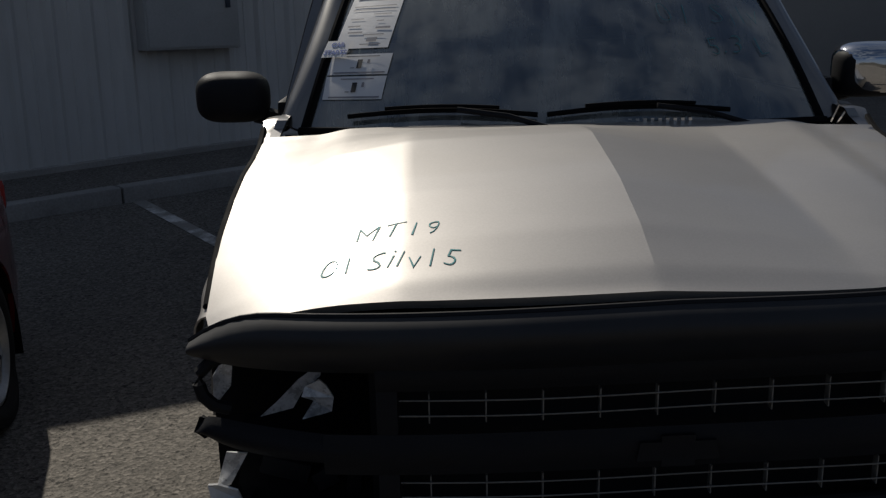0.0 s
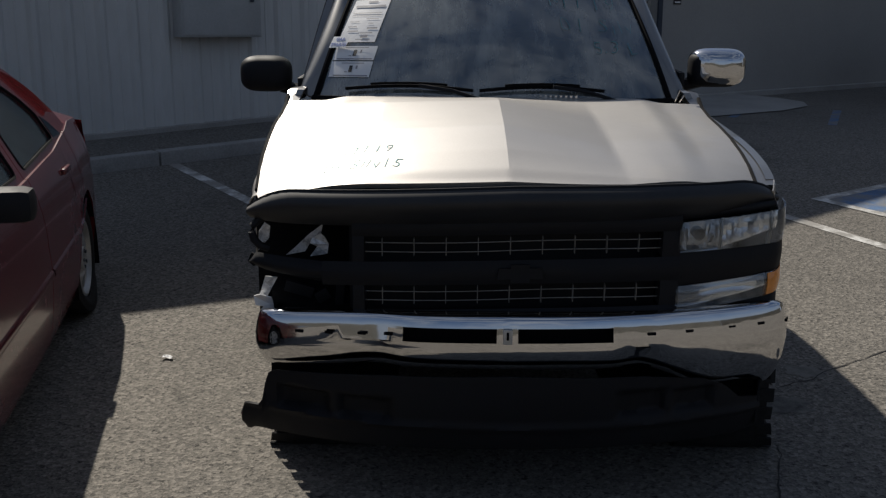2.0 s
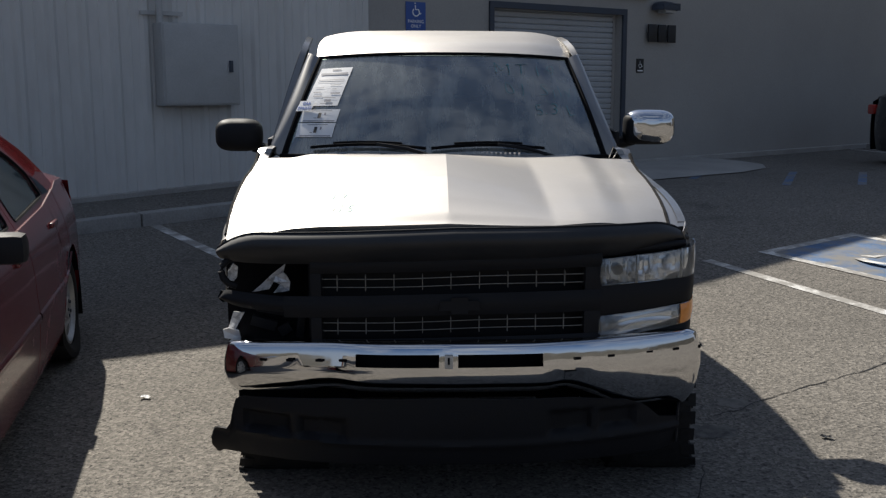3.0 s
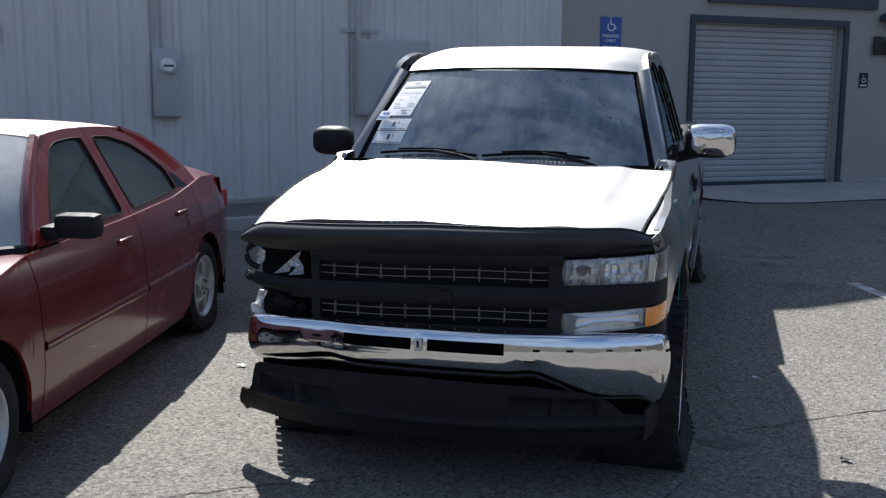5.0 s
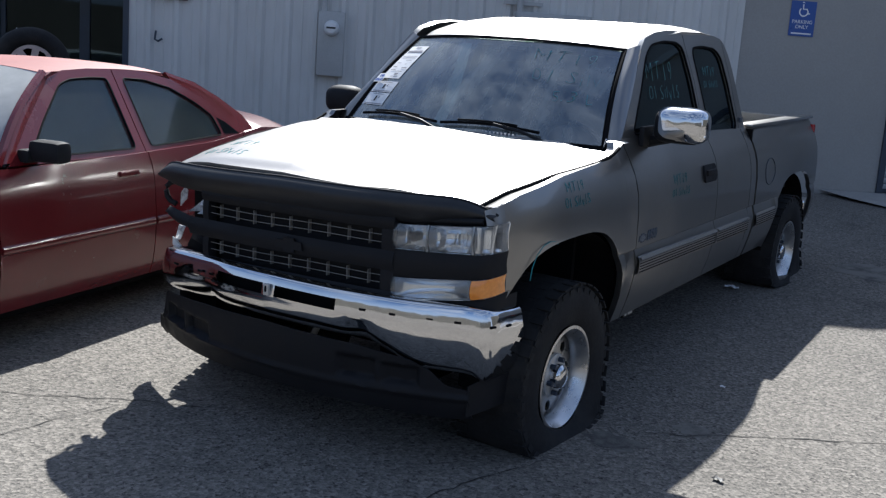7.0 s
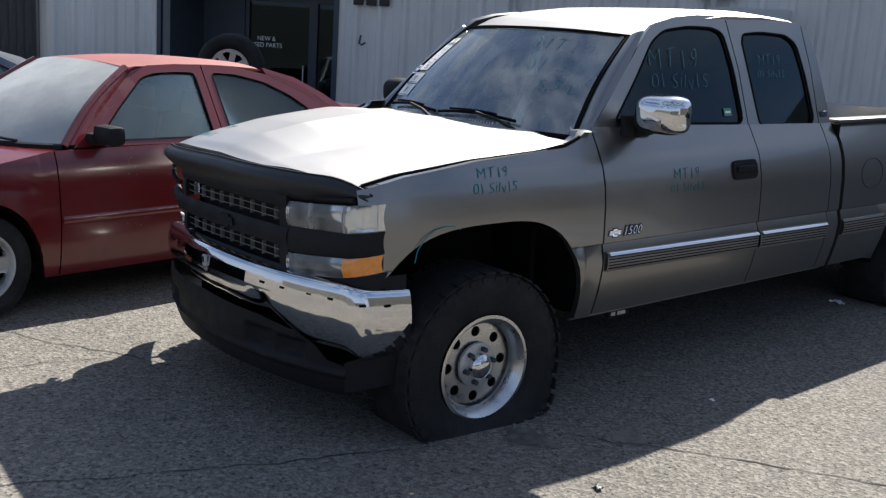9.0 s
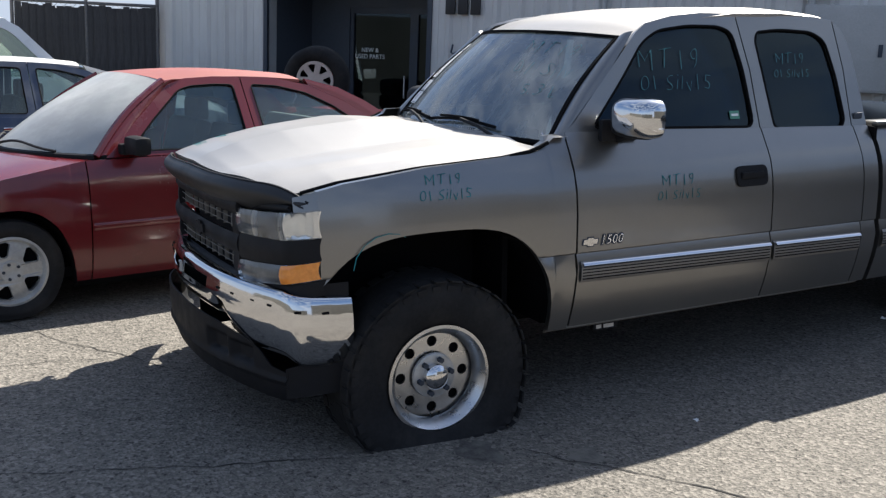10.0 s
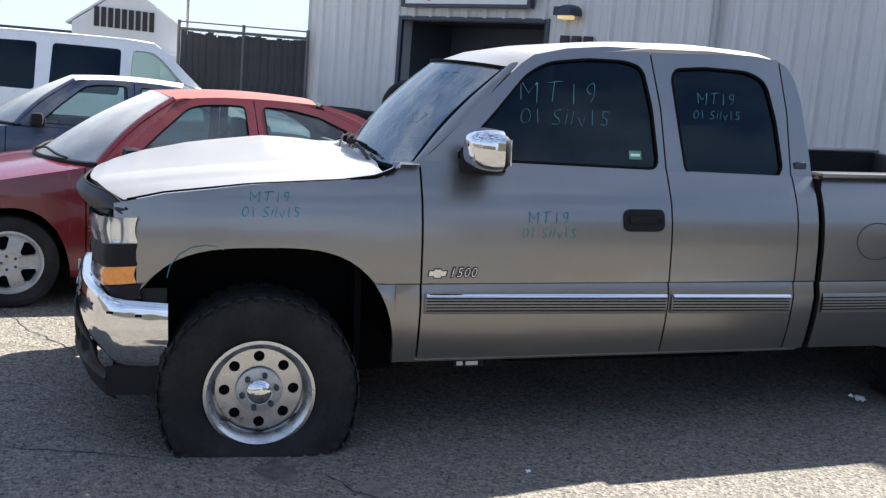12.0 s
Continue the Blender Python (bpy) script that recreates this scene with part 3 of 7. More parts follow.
def build_fender(s):
    zt = lambda y: lerp(HOOD_EDGE, y) - 0.006 + (0.02 if y > 1.44 else 0)
    low = lambda y: max(arch_z(y, ARCH_F, 0.985, 0.582) or 0.47, 0.80 if y < ARCH_F else 0.0)
    ys = arch_steps(0.340 if s > 0 else 0.42, 1.552, ARCH_F, 0.582)
    f = part("fender", columns(ys, low, zt, s), PEWTER, truck, "scraped front fender over the wheel" if s > 0 else "torn and bent front fender")
    # inner top: joins the fender's crest to the hood's gap
    bm = bmesh.new()
    sheet(bm, lambda u, v: Vector((s * (side_x(0.30 + 1.25 * u, zt(0.30 + 1.25 * u), s) * (1 - v) + (lerp(HOOD_HALF, 0.30 + 1.25 * u) + 0.006) * v), 0.30 + 1.25 * u, zt(0.30 + 1.25 * u) - 0.002 - 0.006 * v * v)), 30, 3)
    part("fender_crest", bm, PEWTER, f)
    if s > 0:
        bm = bmesh.new()
        def beak(u, v):
            y = 0.250 + 0.095 * u
            z = 1.094 + (zt(y) - 1.094) * v
            return Vector((side_x(max(y, 0.30), z) - 0.026 * (1 - u) ** 2, y, z))
        sheet(bm, beak, 8, 4)
        thicken(bm, 0.004)
        part("fender_nose", bm, PEWTER, f)
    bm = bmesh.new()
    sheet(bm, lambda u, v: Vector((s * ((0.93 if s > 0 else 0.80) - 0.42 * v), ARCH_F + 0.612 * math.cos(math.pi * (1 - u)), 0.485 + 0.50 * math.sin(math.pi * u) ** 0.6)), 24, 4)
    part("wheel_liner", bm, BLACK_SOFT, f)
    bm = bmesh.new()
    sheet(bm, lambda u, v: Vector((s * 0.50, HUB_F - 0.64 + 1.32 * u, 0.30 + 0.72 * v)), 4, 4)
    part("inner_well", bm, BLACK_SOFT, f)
    return f


BELT = lambda y: 1.352 - 0.019 * (y - 1.56)
SILL = lambda y: 0.475 + 0.006 * (y - 1.56)
GLASS_X = lambda z: 0.867 - 0.305 * (z - 1.31) - 0.10 * max(0.0, z - 1.55) ** 2


def frame_at(s):
    return lambda a, b: Vector((s * GLASS_X(b), a, b))


def taller(pts):
    """The cab's upper part, raised a little."""
    return [(a, b + 0.020 * max(0.0, b - 1.45) / 0.41) for a, b in pts]


FRONT_FRAME = taller([(1.565, 1.352), (1.63, 1.40), (1.86, 1.60), (2.06, 1.77), (2.13, 1.812), (2.30, 1.846), (2.50, 1.862), (2.725, 1.862), (2.765, 1.60), (2.778, 1.329)])
FRONT_HOLE = taller([(1.72, 1.362), (1.92, 1.555), (2.09, 1.728), (2.20, 1.781), (2.40, 1.803), (2.60, 1.801), (2.685, 1.775), (2.722, 1.60), (2.742, 1.335)])
REAR_FRAME = taller([(2.786, 1.329), (2.773, 1.60), (2.733, 1.862), (3.00, 1.862), (3.31, 1.852), (3.432, 1.836), (3.455, 1.60), (3.455, 1.315)])
REAR_HOLE = taller([(2.885, 1.333), (2.862, 1.52), (2.838, 1.735), (2.862, 1.776), (3.02, 1.788), (3.26, 1.778), (3.352, 1.735), (3.392, 1.56), (3.412, 1.35), (3.385, 1.312), (2.925, 1.312)])


def build_door(s, rear):
    y0, y1 = (2.786, 3.455) if rear else (1.562, 2.778)
    name = "rear_door" if rear else "front_door"
    d = part(name, columns(steps(y0, y1, 16), SILL, BELT, s, 18), PEWTER, truck, "closed rear access door" if rear else ("front door with marker writing" if s > 0 else "front door standing slightly ajar"))
    bm = plate(bmesh.new(), REAR_FRAME if rear else FRONT_FRAME, frame_at(s), 0.03, [rounded(REAR_HOLE if rear else FRONT_HOLE, 0.05, 4)])
    part("window_frame", bm, PEWTER, d, "", 30)
    hole = REAR_HOLE if rear else FRONT_HOLE
    c = (sum(p[0] for p in hole) / len(hole), sum(p[1] for p in hole) / len(hole))
    grown = [(c[0] + (a - c[0]) * 1.03, c[1] + (b - c[1]) * 1.04) for a, b in hole]
    bm = plate(bmesh.new(), rounded(grown, 0.03, 3), lambda a, b: Vector((s * (GLASS_X(b) - 0.012), a, b)), 0.004)
    part("window", bm, TINTED, d, "dark tinted window")
    ring = rounded(hole, 0.05, 4)
    bm = bmesh.new()
    pipe(bm, [Vector((s * (GLASS_X(b) - 0.002), a, b)) for a, b in ring + ring[:1]], 0.007, 6)
    part("window_seal", bm, BLACK_SOFT, d, "black rubber seal")
    # the side moulding with its chrome strip
    a, b = (1.575, 2.772) if not rear else (2.796, 3.44)
    zm = lambda y: 0.742 - 0.010 * (y - 1.56)
    bm = bmesh.new()
    sheet(bm, lambda u, v: Vector((s * (side_x(1.5, zm(a + (b - a) * u)) + 0.012 * math.sin(math.pi * v) ** 0.4), a + (b - a) * u, zm(a + (b - a) * u) - 0.048 + 0.096 * v)), 8, 8)
    mould = part("side_moulding", bm, PEWTER_DULL, d, "grooved side moulding")
    bm = bmesh.new()
    for k, w in ((0.033, 0.024), ):
        sheet(bm, lambda u, v: Vector((s * (side_x(1.5, 0.75) + 0.0125 + 0.011 * math.sin(math.pi * v)), a + 0.006 + (b - a - 0.012) * u, zm(a + (b - a) * u) + k - w / 2 + w * v)), 6, 4)
    part("chrome_strip", bm, CHROME, mould)
    bm = bmesh.new()
    for k in (0.012, -0.002, -0.016, -0.030):
        sheet(bm, lambda u, v: Vector((s * (side_x(1.5, 0.75) + 0.0135), a + 0.006 + (b - a - 0.012) * u, zm(a + (b - a) * u) + k - 0.0025 + 0.005 * v)), 6, 1)
    part("groove", bm, BLACK_SOFT, mould)
    if not rear and s < 0:
        # it stands ajar on its hinges
        hinge = Vector((-0.93, 1.562, 0))
        d.matrix_basis = Matrix.Translation(hinge) @ Matrix.Rotation(radians(5.5), 4, "Z") @ Matrix.Translation(-hinge)
    if not rear:
        fr = Matrix.Translation((s * (side_x(2.6, 1.115) + 0.002), 2.635, 1.113))
        bm = plate(bmesh.new(), rounded([(2.532, 1.064), (2.738, 1.064), (2.738, 1.162), (2.532, 1.162)], 0.034, 5), lambda a, b: Vector((s * (side_x(a, b) + 0.012), a, b)), 0.02)
        h = part("handle_cup", bm, CHARCOAL, d, "black door handle cup")
        bm = bmesh.new()
        box(bm, (s * 0.014, -0.005, 0.004), (0.018, 0.15, 0.034), 0.008, fr)
        rod(bm, fr @ Vector((s * 0.008, 0.085, -0.004)), fr @ Vector((s * 0.016, 0.085, -0.004)), 0.011, 12)
        part("handle", bm, CHARCOAL, h, "black pull handle with its lock")
    return d


PEWTER_DULL = surface("moulding_paint", (0.24, 0.225, 0.205), 0.45, metal=0.3, vary=0.05, scale=2.0, coat=0.2)


def build_cab_shell():
    """Roof, pillars, back and floor of the cab."""
    body = part("cab_roof", sheet_bm(lambda u, v: roof_point(u, v), 30, 28, 0.03), PEWTER_WORN_LIT, truck, "worn roof panel with sun glare in its paler colour")
    for s in (-1, 1):
        # the windscreen pillar
        bm = bmesh.new()
        sheet(bm, lambda u, v: pillar_point(s, u, v), 14, 4)
        thicken(bm, 0.015)
        part("pillar", bm, PEWTER, truck)
        # the cab's rear corner
        low = lambda y: SILL(y)
        bm = columns(steps(3.462, 3.545, 4), low, BELT, s, 16)
        part("cab_corner", bm, PEWTER, truck)
        bm = plate(bmesh.new(), taller([(3.462, 1.314), (3.462, 1.60), (3.440, 1.830), (3.475, 1.806), (3.503, 1.75), (3.522, 1.66), (3.540, 1.45), (3.548, 1.314)]), frame_at(s), 0.03)
        part("corner_pillar", bm, PEWTER, truck, "", 30)
        bm = bmesh.new()
        box(bm, (s * (GLASS_X(1.365) + 0.004), 3.50, 1.365), (0.012, 0.05, 0.034), 0.008)
        part("corner_badge", bm, DARK_TRIM, truck)
        # rocker; its pinch seam is a pale bar that draws the highlight
        bm = bmesh.new()
        sheet(bm, lambda u, v: Vector((s * (0.918 - 0.03 * v), 1.45 + 2.09 * u, SILL(1.45 + 2.09 * u) - 0.004 - 0.022 * v)), 8, 2)
        thicken(bm, 0.01)
        part("rocker", bm, PEWTER_DULL, truck)
        bm = bmesh.new()
        pipe(bm, [(s * 0.921, y, SILL(y) - 0.002) for y in steps(1.46, 3.52, 12)], 0.006, 6)
        part("rocker_lip", bm, ALLOY_DULL, truck, "lower edge of the body, pale to draw its highlight")
    bm = bmesh.new()
    back_y = lambda z: lerp([(0.5, 3.535), (1.31, 3.535), (1.62, 3.515), (1.71, 3.500), (1.83, 3.455)], z)
    flank = [(0.84, 0.5), (0.855, 1.31), (0.765, 1.62), (0.735, 1.71), (0.685, 1.83)]
    plate(bm, [*((-x, z) for x, z in reversed(flank)), *flank], lambda a, b: Vector((a, back_y(b), b)), 0.02, [rounded([(-0.62, 1.36), (0.62, 1.36), (0.55, 1.70), (-0.55, 1.70)], 0.05)])
    part("cab_back", bm, PEWTER, truck, "", 30)
    bm = plate(bmesh.new(), [(-0.63, 1.35), (0.63, 1.35), (0.56, 1.73), (-0.56, 1.73)], lambda a, b: Vector((a, 3.525 - 0.10 * (b - 1.31), b)), 0.004)
    part("rear_window", bm, TINTED, truck)
    bm = boxed((0, 2.55, 0.53), (1.80, 2.0, 0.06))
    box(bm, (0, 1.30, 0.80), (1.55, 0.03, 0.9))
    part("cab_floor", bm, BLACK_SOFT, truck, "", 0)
    return body


def sheet_bm(fn, nu, nv, thick=0.0):
    bm = bmesh.new()
    sheet(bm, fn, nu, nv)
    if thick:
        thicken(bm, thick)
    return bm


ROOF_Z = [(1.82, 1.772), (2.00, 1.834), (2.25, 1.877), (2.60, 1.909), (3.00, 1.913), (3.36, 1.893), (3.46, 1.868), (3.520, 1.822)]


def screen_top_y(x):
    return 1.82 + 0.20 * (abs(x) / 0.66) ** 2


def roof_point(u, v):
    t = 2 * u - 1
    w = math.copysign(abs(t) ** 0.75, t)
    half = lerp([(0.0, 0.672), (0.2, 0.690), (0.6, 0.692), (1.0, 0.682)], v)
    x = half * w
    y0 = screen_top_y(x)
    y1 = 3.520 - 0.05 * abs(w) ** 4
    y = y0 + (y1 - y0) * v
    z = lerp(ROOF_Z, y + (1.82 - y0) * (1 - v)) + 0.002 + 0.006 * (1 - abs(w) ** 2.5) - 0.030 * (max(0.0, abs(w) - 0.60) / 0.40) ** 2.4
    return Vector((x, y, z))


def screen_point(u, v):
    """The windscreen: u across, v from the cowl to the roof."""
    t = 2 * u - 1
    x0, x1 = 0.800 * t, 0.655 * t
    y0 = 1.35 + 0.17 * t * t
    low = Vector((x0, y0, 1.305 - 0.01 * t * t))
    high = Vector((x1, screen_top_y(x1), 1.764 + 0.026 * (1 - abs(t) ** 2.5)))
    p = low.lerp(high, v)
    p.y -= 0.035 * math.sin(math.pi * v)
    p.z += 0.010 * math.sin(math.pi * v)
    return p


def pillar_point(s, u, v):
    """From the windscreen's edge to the front of the door frame."""
    inner = screen_point(0.5 + 0.5 * s * 0.985, u)
    z = inner.z
    yz = lerp([(1.30, 1.56), (1.352, 1.575), (1.40, 1.632), (1.60, 1.862), (1.80, 2.062), (1.845, 2.13)], z + 0.025)
    outer = Vector((s * (GLASS_X(z + 0.03)), yz - 0.004, z + 0.028))
    p = inner.lerp(outer, v)
    bulge = 0.016 * math.sin(math.pi * v)
    return p + Vector((s * bulge, -bulge, bulge * 0.4))


def build_windscreen():
    w = part("windscreen", sheet_bm(screen_point, 36, 20), WINDSCREEN, truck, "windscreen with dust and sky glare in one pale film reflecting the clouds")
    bm = bmesh.new()
    for s in (0.004, 0.996):
        pipe(bm, [screen_point(s, k / 16) + Vector((0, -0.004, 0.002)) for k in range(17)], 0.009, 6)
    pipe(bm, [screen_point(k / 24, 0.995) + Vector((0, -0.004, 0.002)) for k in range(25)], 0.009, 6)
    pipe(bm, [screen_point(k / 24, 0.0) + Vector((0, -0.006, 0.0)) for k in range(25)], 0.016, 6)
    for a, b in ((0.0, 0.018), (0.984, 1.0)):
        sheet(bm, lambda u, v: screen_point(a + (b - a) * u, v) + Vector((0, -0.003, 0.0015)), 2, 14)
    part("screen_seal", bm, BLACK_SOFT, w, "black rubber seal")
    bm = bmesh.new()
    sheet(bm, lambda u, v: Vector((0.85 * (2 * u - 1), 1.34 + 0.05 * v + 0.15 * (2 * u - 1) ** 2, 1.268 + 0.016 * v)), 20, 2)
    part("cowl", bm, CHARCOAL, truck, "black plastic cowl under the windscreen")
    for side, a, b in ((0, 0.09, 0.50), (1, 0.46, 0.86)):
        bm = bmesh.new()
        base = screen_point(b - 0.02, 0.0) + Vector((0, -0.05, 0.005))
        mid = screen_point((a + b) / 2, 0.075) + Vector((0, -0.045, 0.028))
        pipe(bm, [base, base.lerp(mid, 0.5) + Vector((0, 0, 0.012)), mid], 0.009, 6)
        arm = part("wiper", bm, CHARCOAL, truck, "black wiper arm and blade")
        bm = bmesh.new()
        pts = [screen_point(a + (b - a) * 0.86 * k / 10, 0.045 + 0.055 * math.sin(math.pi * (0.15 + 0.7 * k / 10))) + Vector((0, -0.022, 0.010)) for k in range(11)]
        pipe(bm, pts, 0.008, 6)
        pipe(bm, [p + Vector((0, -0.012, 0.014)) for p in pts[2:9]], 0.006, 6)
        part("wiper_blade", bm, BLACK_SOFT, arm)
    bm = bmesh.new()
    for dx, dz in ((0.0, 0.05), (0.02, 0.03)):
        pipe(bm, [(0.80 + dx, 1.47, 1.29), (0.82 + dx, 1.46, 1.30 + dz), (0.84 + dx * 2, 1.46, 1.31 + dz * 0.4)], 0.004, 5)
    part("torn_clip", bm, CHROME, truck)
    m = boxed((0.0, 1.90, 1.70), (0.24, 0.03, 0.06), 0.012)
    part("rear_view_mirror", m, CHARCOAL, truck)


def build_bed():
    zt = lambda y: 1.318 - 0.004 * (y - 3.57)
    y_end = 5.04
    for s in (-1, 1):
        low = lambda y: arch_z(y, HUB_R, 0.955, 0.52) if abs(y - HUB_R) < 0.52 else SILL(y)
        ys = arch_steps(3.572, y_end, HUB_R, 0.52)
        side = part("bed_side", columns(ys, low, zt, s, 16), PEWTER, truck, "bed side with the fuel filler flap" if s > 0 else "bed side")
        bm = bmesh.new()
        box(bm, (s * 0.855, (3.572 + y_end) / 2, 1.325), (0.11, y_end - 3.572, 0.022), 0.008)
        part("rail_cap", bm, PEWTER, side, "bed rail")
        bm = boxed((s * 0.80, (3.6 + y_end) / 2, 1.05), (0.02, y_end - 3.62, 0.52))
        part("inner_side", bm, CHARCOAL, side, "", 0)
        a, b, zm = 3.582, 3.93, 0.722
        bm = bmesh.new()
        sheet(bm, lambda u, v: Vector((s * (side_x(1.5, zm) + 0.012 * math.sin(math.pi * v) ** 0.4), a + (b - a) * u, zm - 0.048 + 0.096 * v)), 6, 8)
        mo = part("side_moulding", bm, PEWTER_DULL, side)
        bm = bmesh.new()
        for k in (0.030, 0.014, 0.0, -0.014, -0.028):
            sheet(bm, lambda u, v: Vector((s * (side_x(1.5, zm) + 0.0135), a + (b - a) * u, zm + k - 0.0025 + 0.005 * v)), 4, 1)
        part("groove", bm, BLACK_SOFT, mo)
        bm = bmesh.new()
        sheet(bm, lambda u, v: Vector((s * (0.93 - 0.40 * v), HUB_R + 0.515 * math.cos(math.pi * (1 - u)), 0.44 + 0.50 * math.sin(math.pi * u) ** 0.75)), 24, 4)
        part("wheel_liner", bm, BLACK_SOFT, side)
        if s > 0:
            bm = bmesh.new()
            ring = [Vector((side_x(3.8, 1.02 + 0.088 * math.sin(t)) + 0.001, 3.80 + 0.088 * math.cos(t), 1.02 + 0.088 * math.sin(t))) for t in (2 * math.pi * k / 32 for k in range(33))]
            pipe(bm, ring, 0.003, 5)
            part("fuel_flap", bm, DARK_TRIM, side, "round shut line of the fuel filler flap")
            bm = boxed((0.905, y_end - 0.01, 1.10), (0.06, 0.04, 0.34), 0.012)
            part("tail_lamp", bm, surface("tail_lens", (0.30, 0.012, 0.012), 0.2, vary=0.1), side, "red tail lamp")
    bm = boxed((0, (3.57 + y_end) / 2, 0.80), (1.62, y_end - 3.6, 0.03))
    box(bm, (0, 3.60, 1.05), (1.72, 0.03, 0.53))
    part("bed_floor", bm, CHARCOAL, truck, "", 0)
    # black sheet closing the gap between cab and bed
    bm = boxed((0, 3.557, 0.91), (1.84, 0.016, 0.80))
    part("gap_seal", bm, BLACK_SOFT, truck, "", 0)
    bm = boxed((0, y_end - 0.02, 1.04), (1.66, 0.06, 0.56), 0.012)
    part("tailgate", bm, PEWTER, truck)
    bm = boxed((0, y_end + 0.10, 0.60), (1.86, 0.18, 0.16), 0.03)
    part("rear_bumper", bm, CHROME, truck)
    bm = bmesh.new()
    for s in (-1, 1):
        box(bm, (s * 0.42, 2.9, 0.46), (0.09, 5.2, 0.15))
    box(bm, (0, 0.84, 0.36), (1.3, 0.10, 0.10))
    box(bm, (0, HUB_R, 0.36), (1.3, 0.10, 0.10))
    rod(bm, (0.3, 2.0, 0.42), (0.3, 5.3, 0.42), 0.035)
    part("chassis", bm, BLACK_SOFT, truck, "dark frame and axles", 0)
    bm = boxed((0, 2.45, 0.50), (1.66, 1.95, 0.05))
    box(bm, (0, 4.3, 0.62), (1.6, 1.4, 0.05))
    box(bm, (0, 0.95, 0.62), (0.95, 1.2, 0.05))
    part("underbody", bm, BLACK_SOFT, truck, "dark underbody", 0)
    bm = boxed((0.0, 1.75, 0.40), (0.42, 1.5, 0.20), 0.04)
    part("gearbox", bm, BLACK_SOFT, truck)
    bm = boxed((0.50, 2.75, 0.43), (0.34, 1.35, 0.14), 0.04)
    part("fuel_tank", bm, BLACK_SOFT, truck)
    bm = boxed((0.86, 1.83, 0.432), (0.03, 0.15, 0.036), 0.006)
    mount = part("body_mount", bm, CHARCOAL, truck, "small dark tag under the sill")
    for y, w in ((1.785, 0.03), (1.845, 0.06)):
        part("print_bar", boxed((0.8765, y, 0.432), (0.003, w, 0.018)), ALLOY_DULL, mount, "pale plain bar", 0)


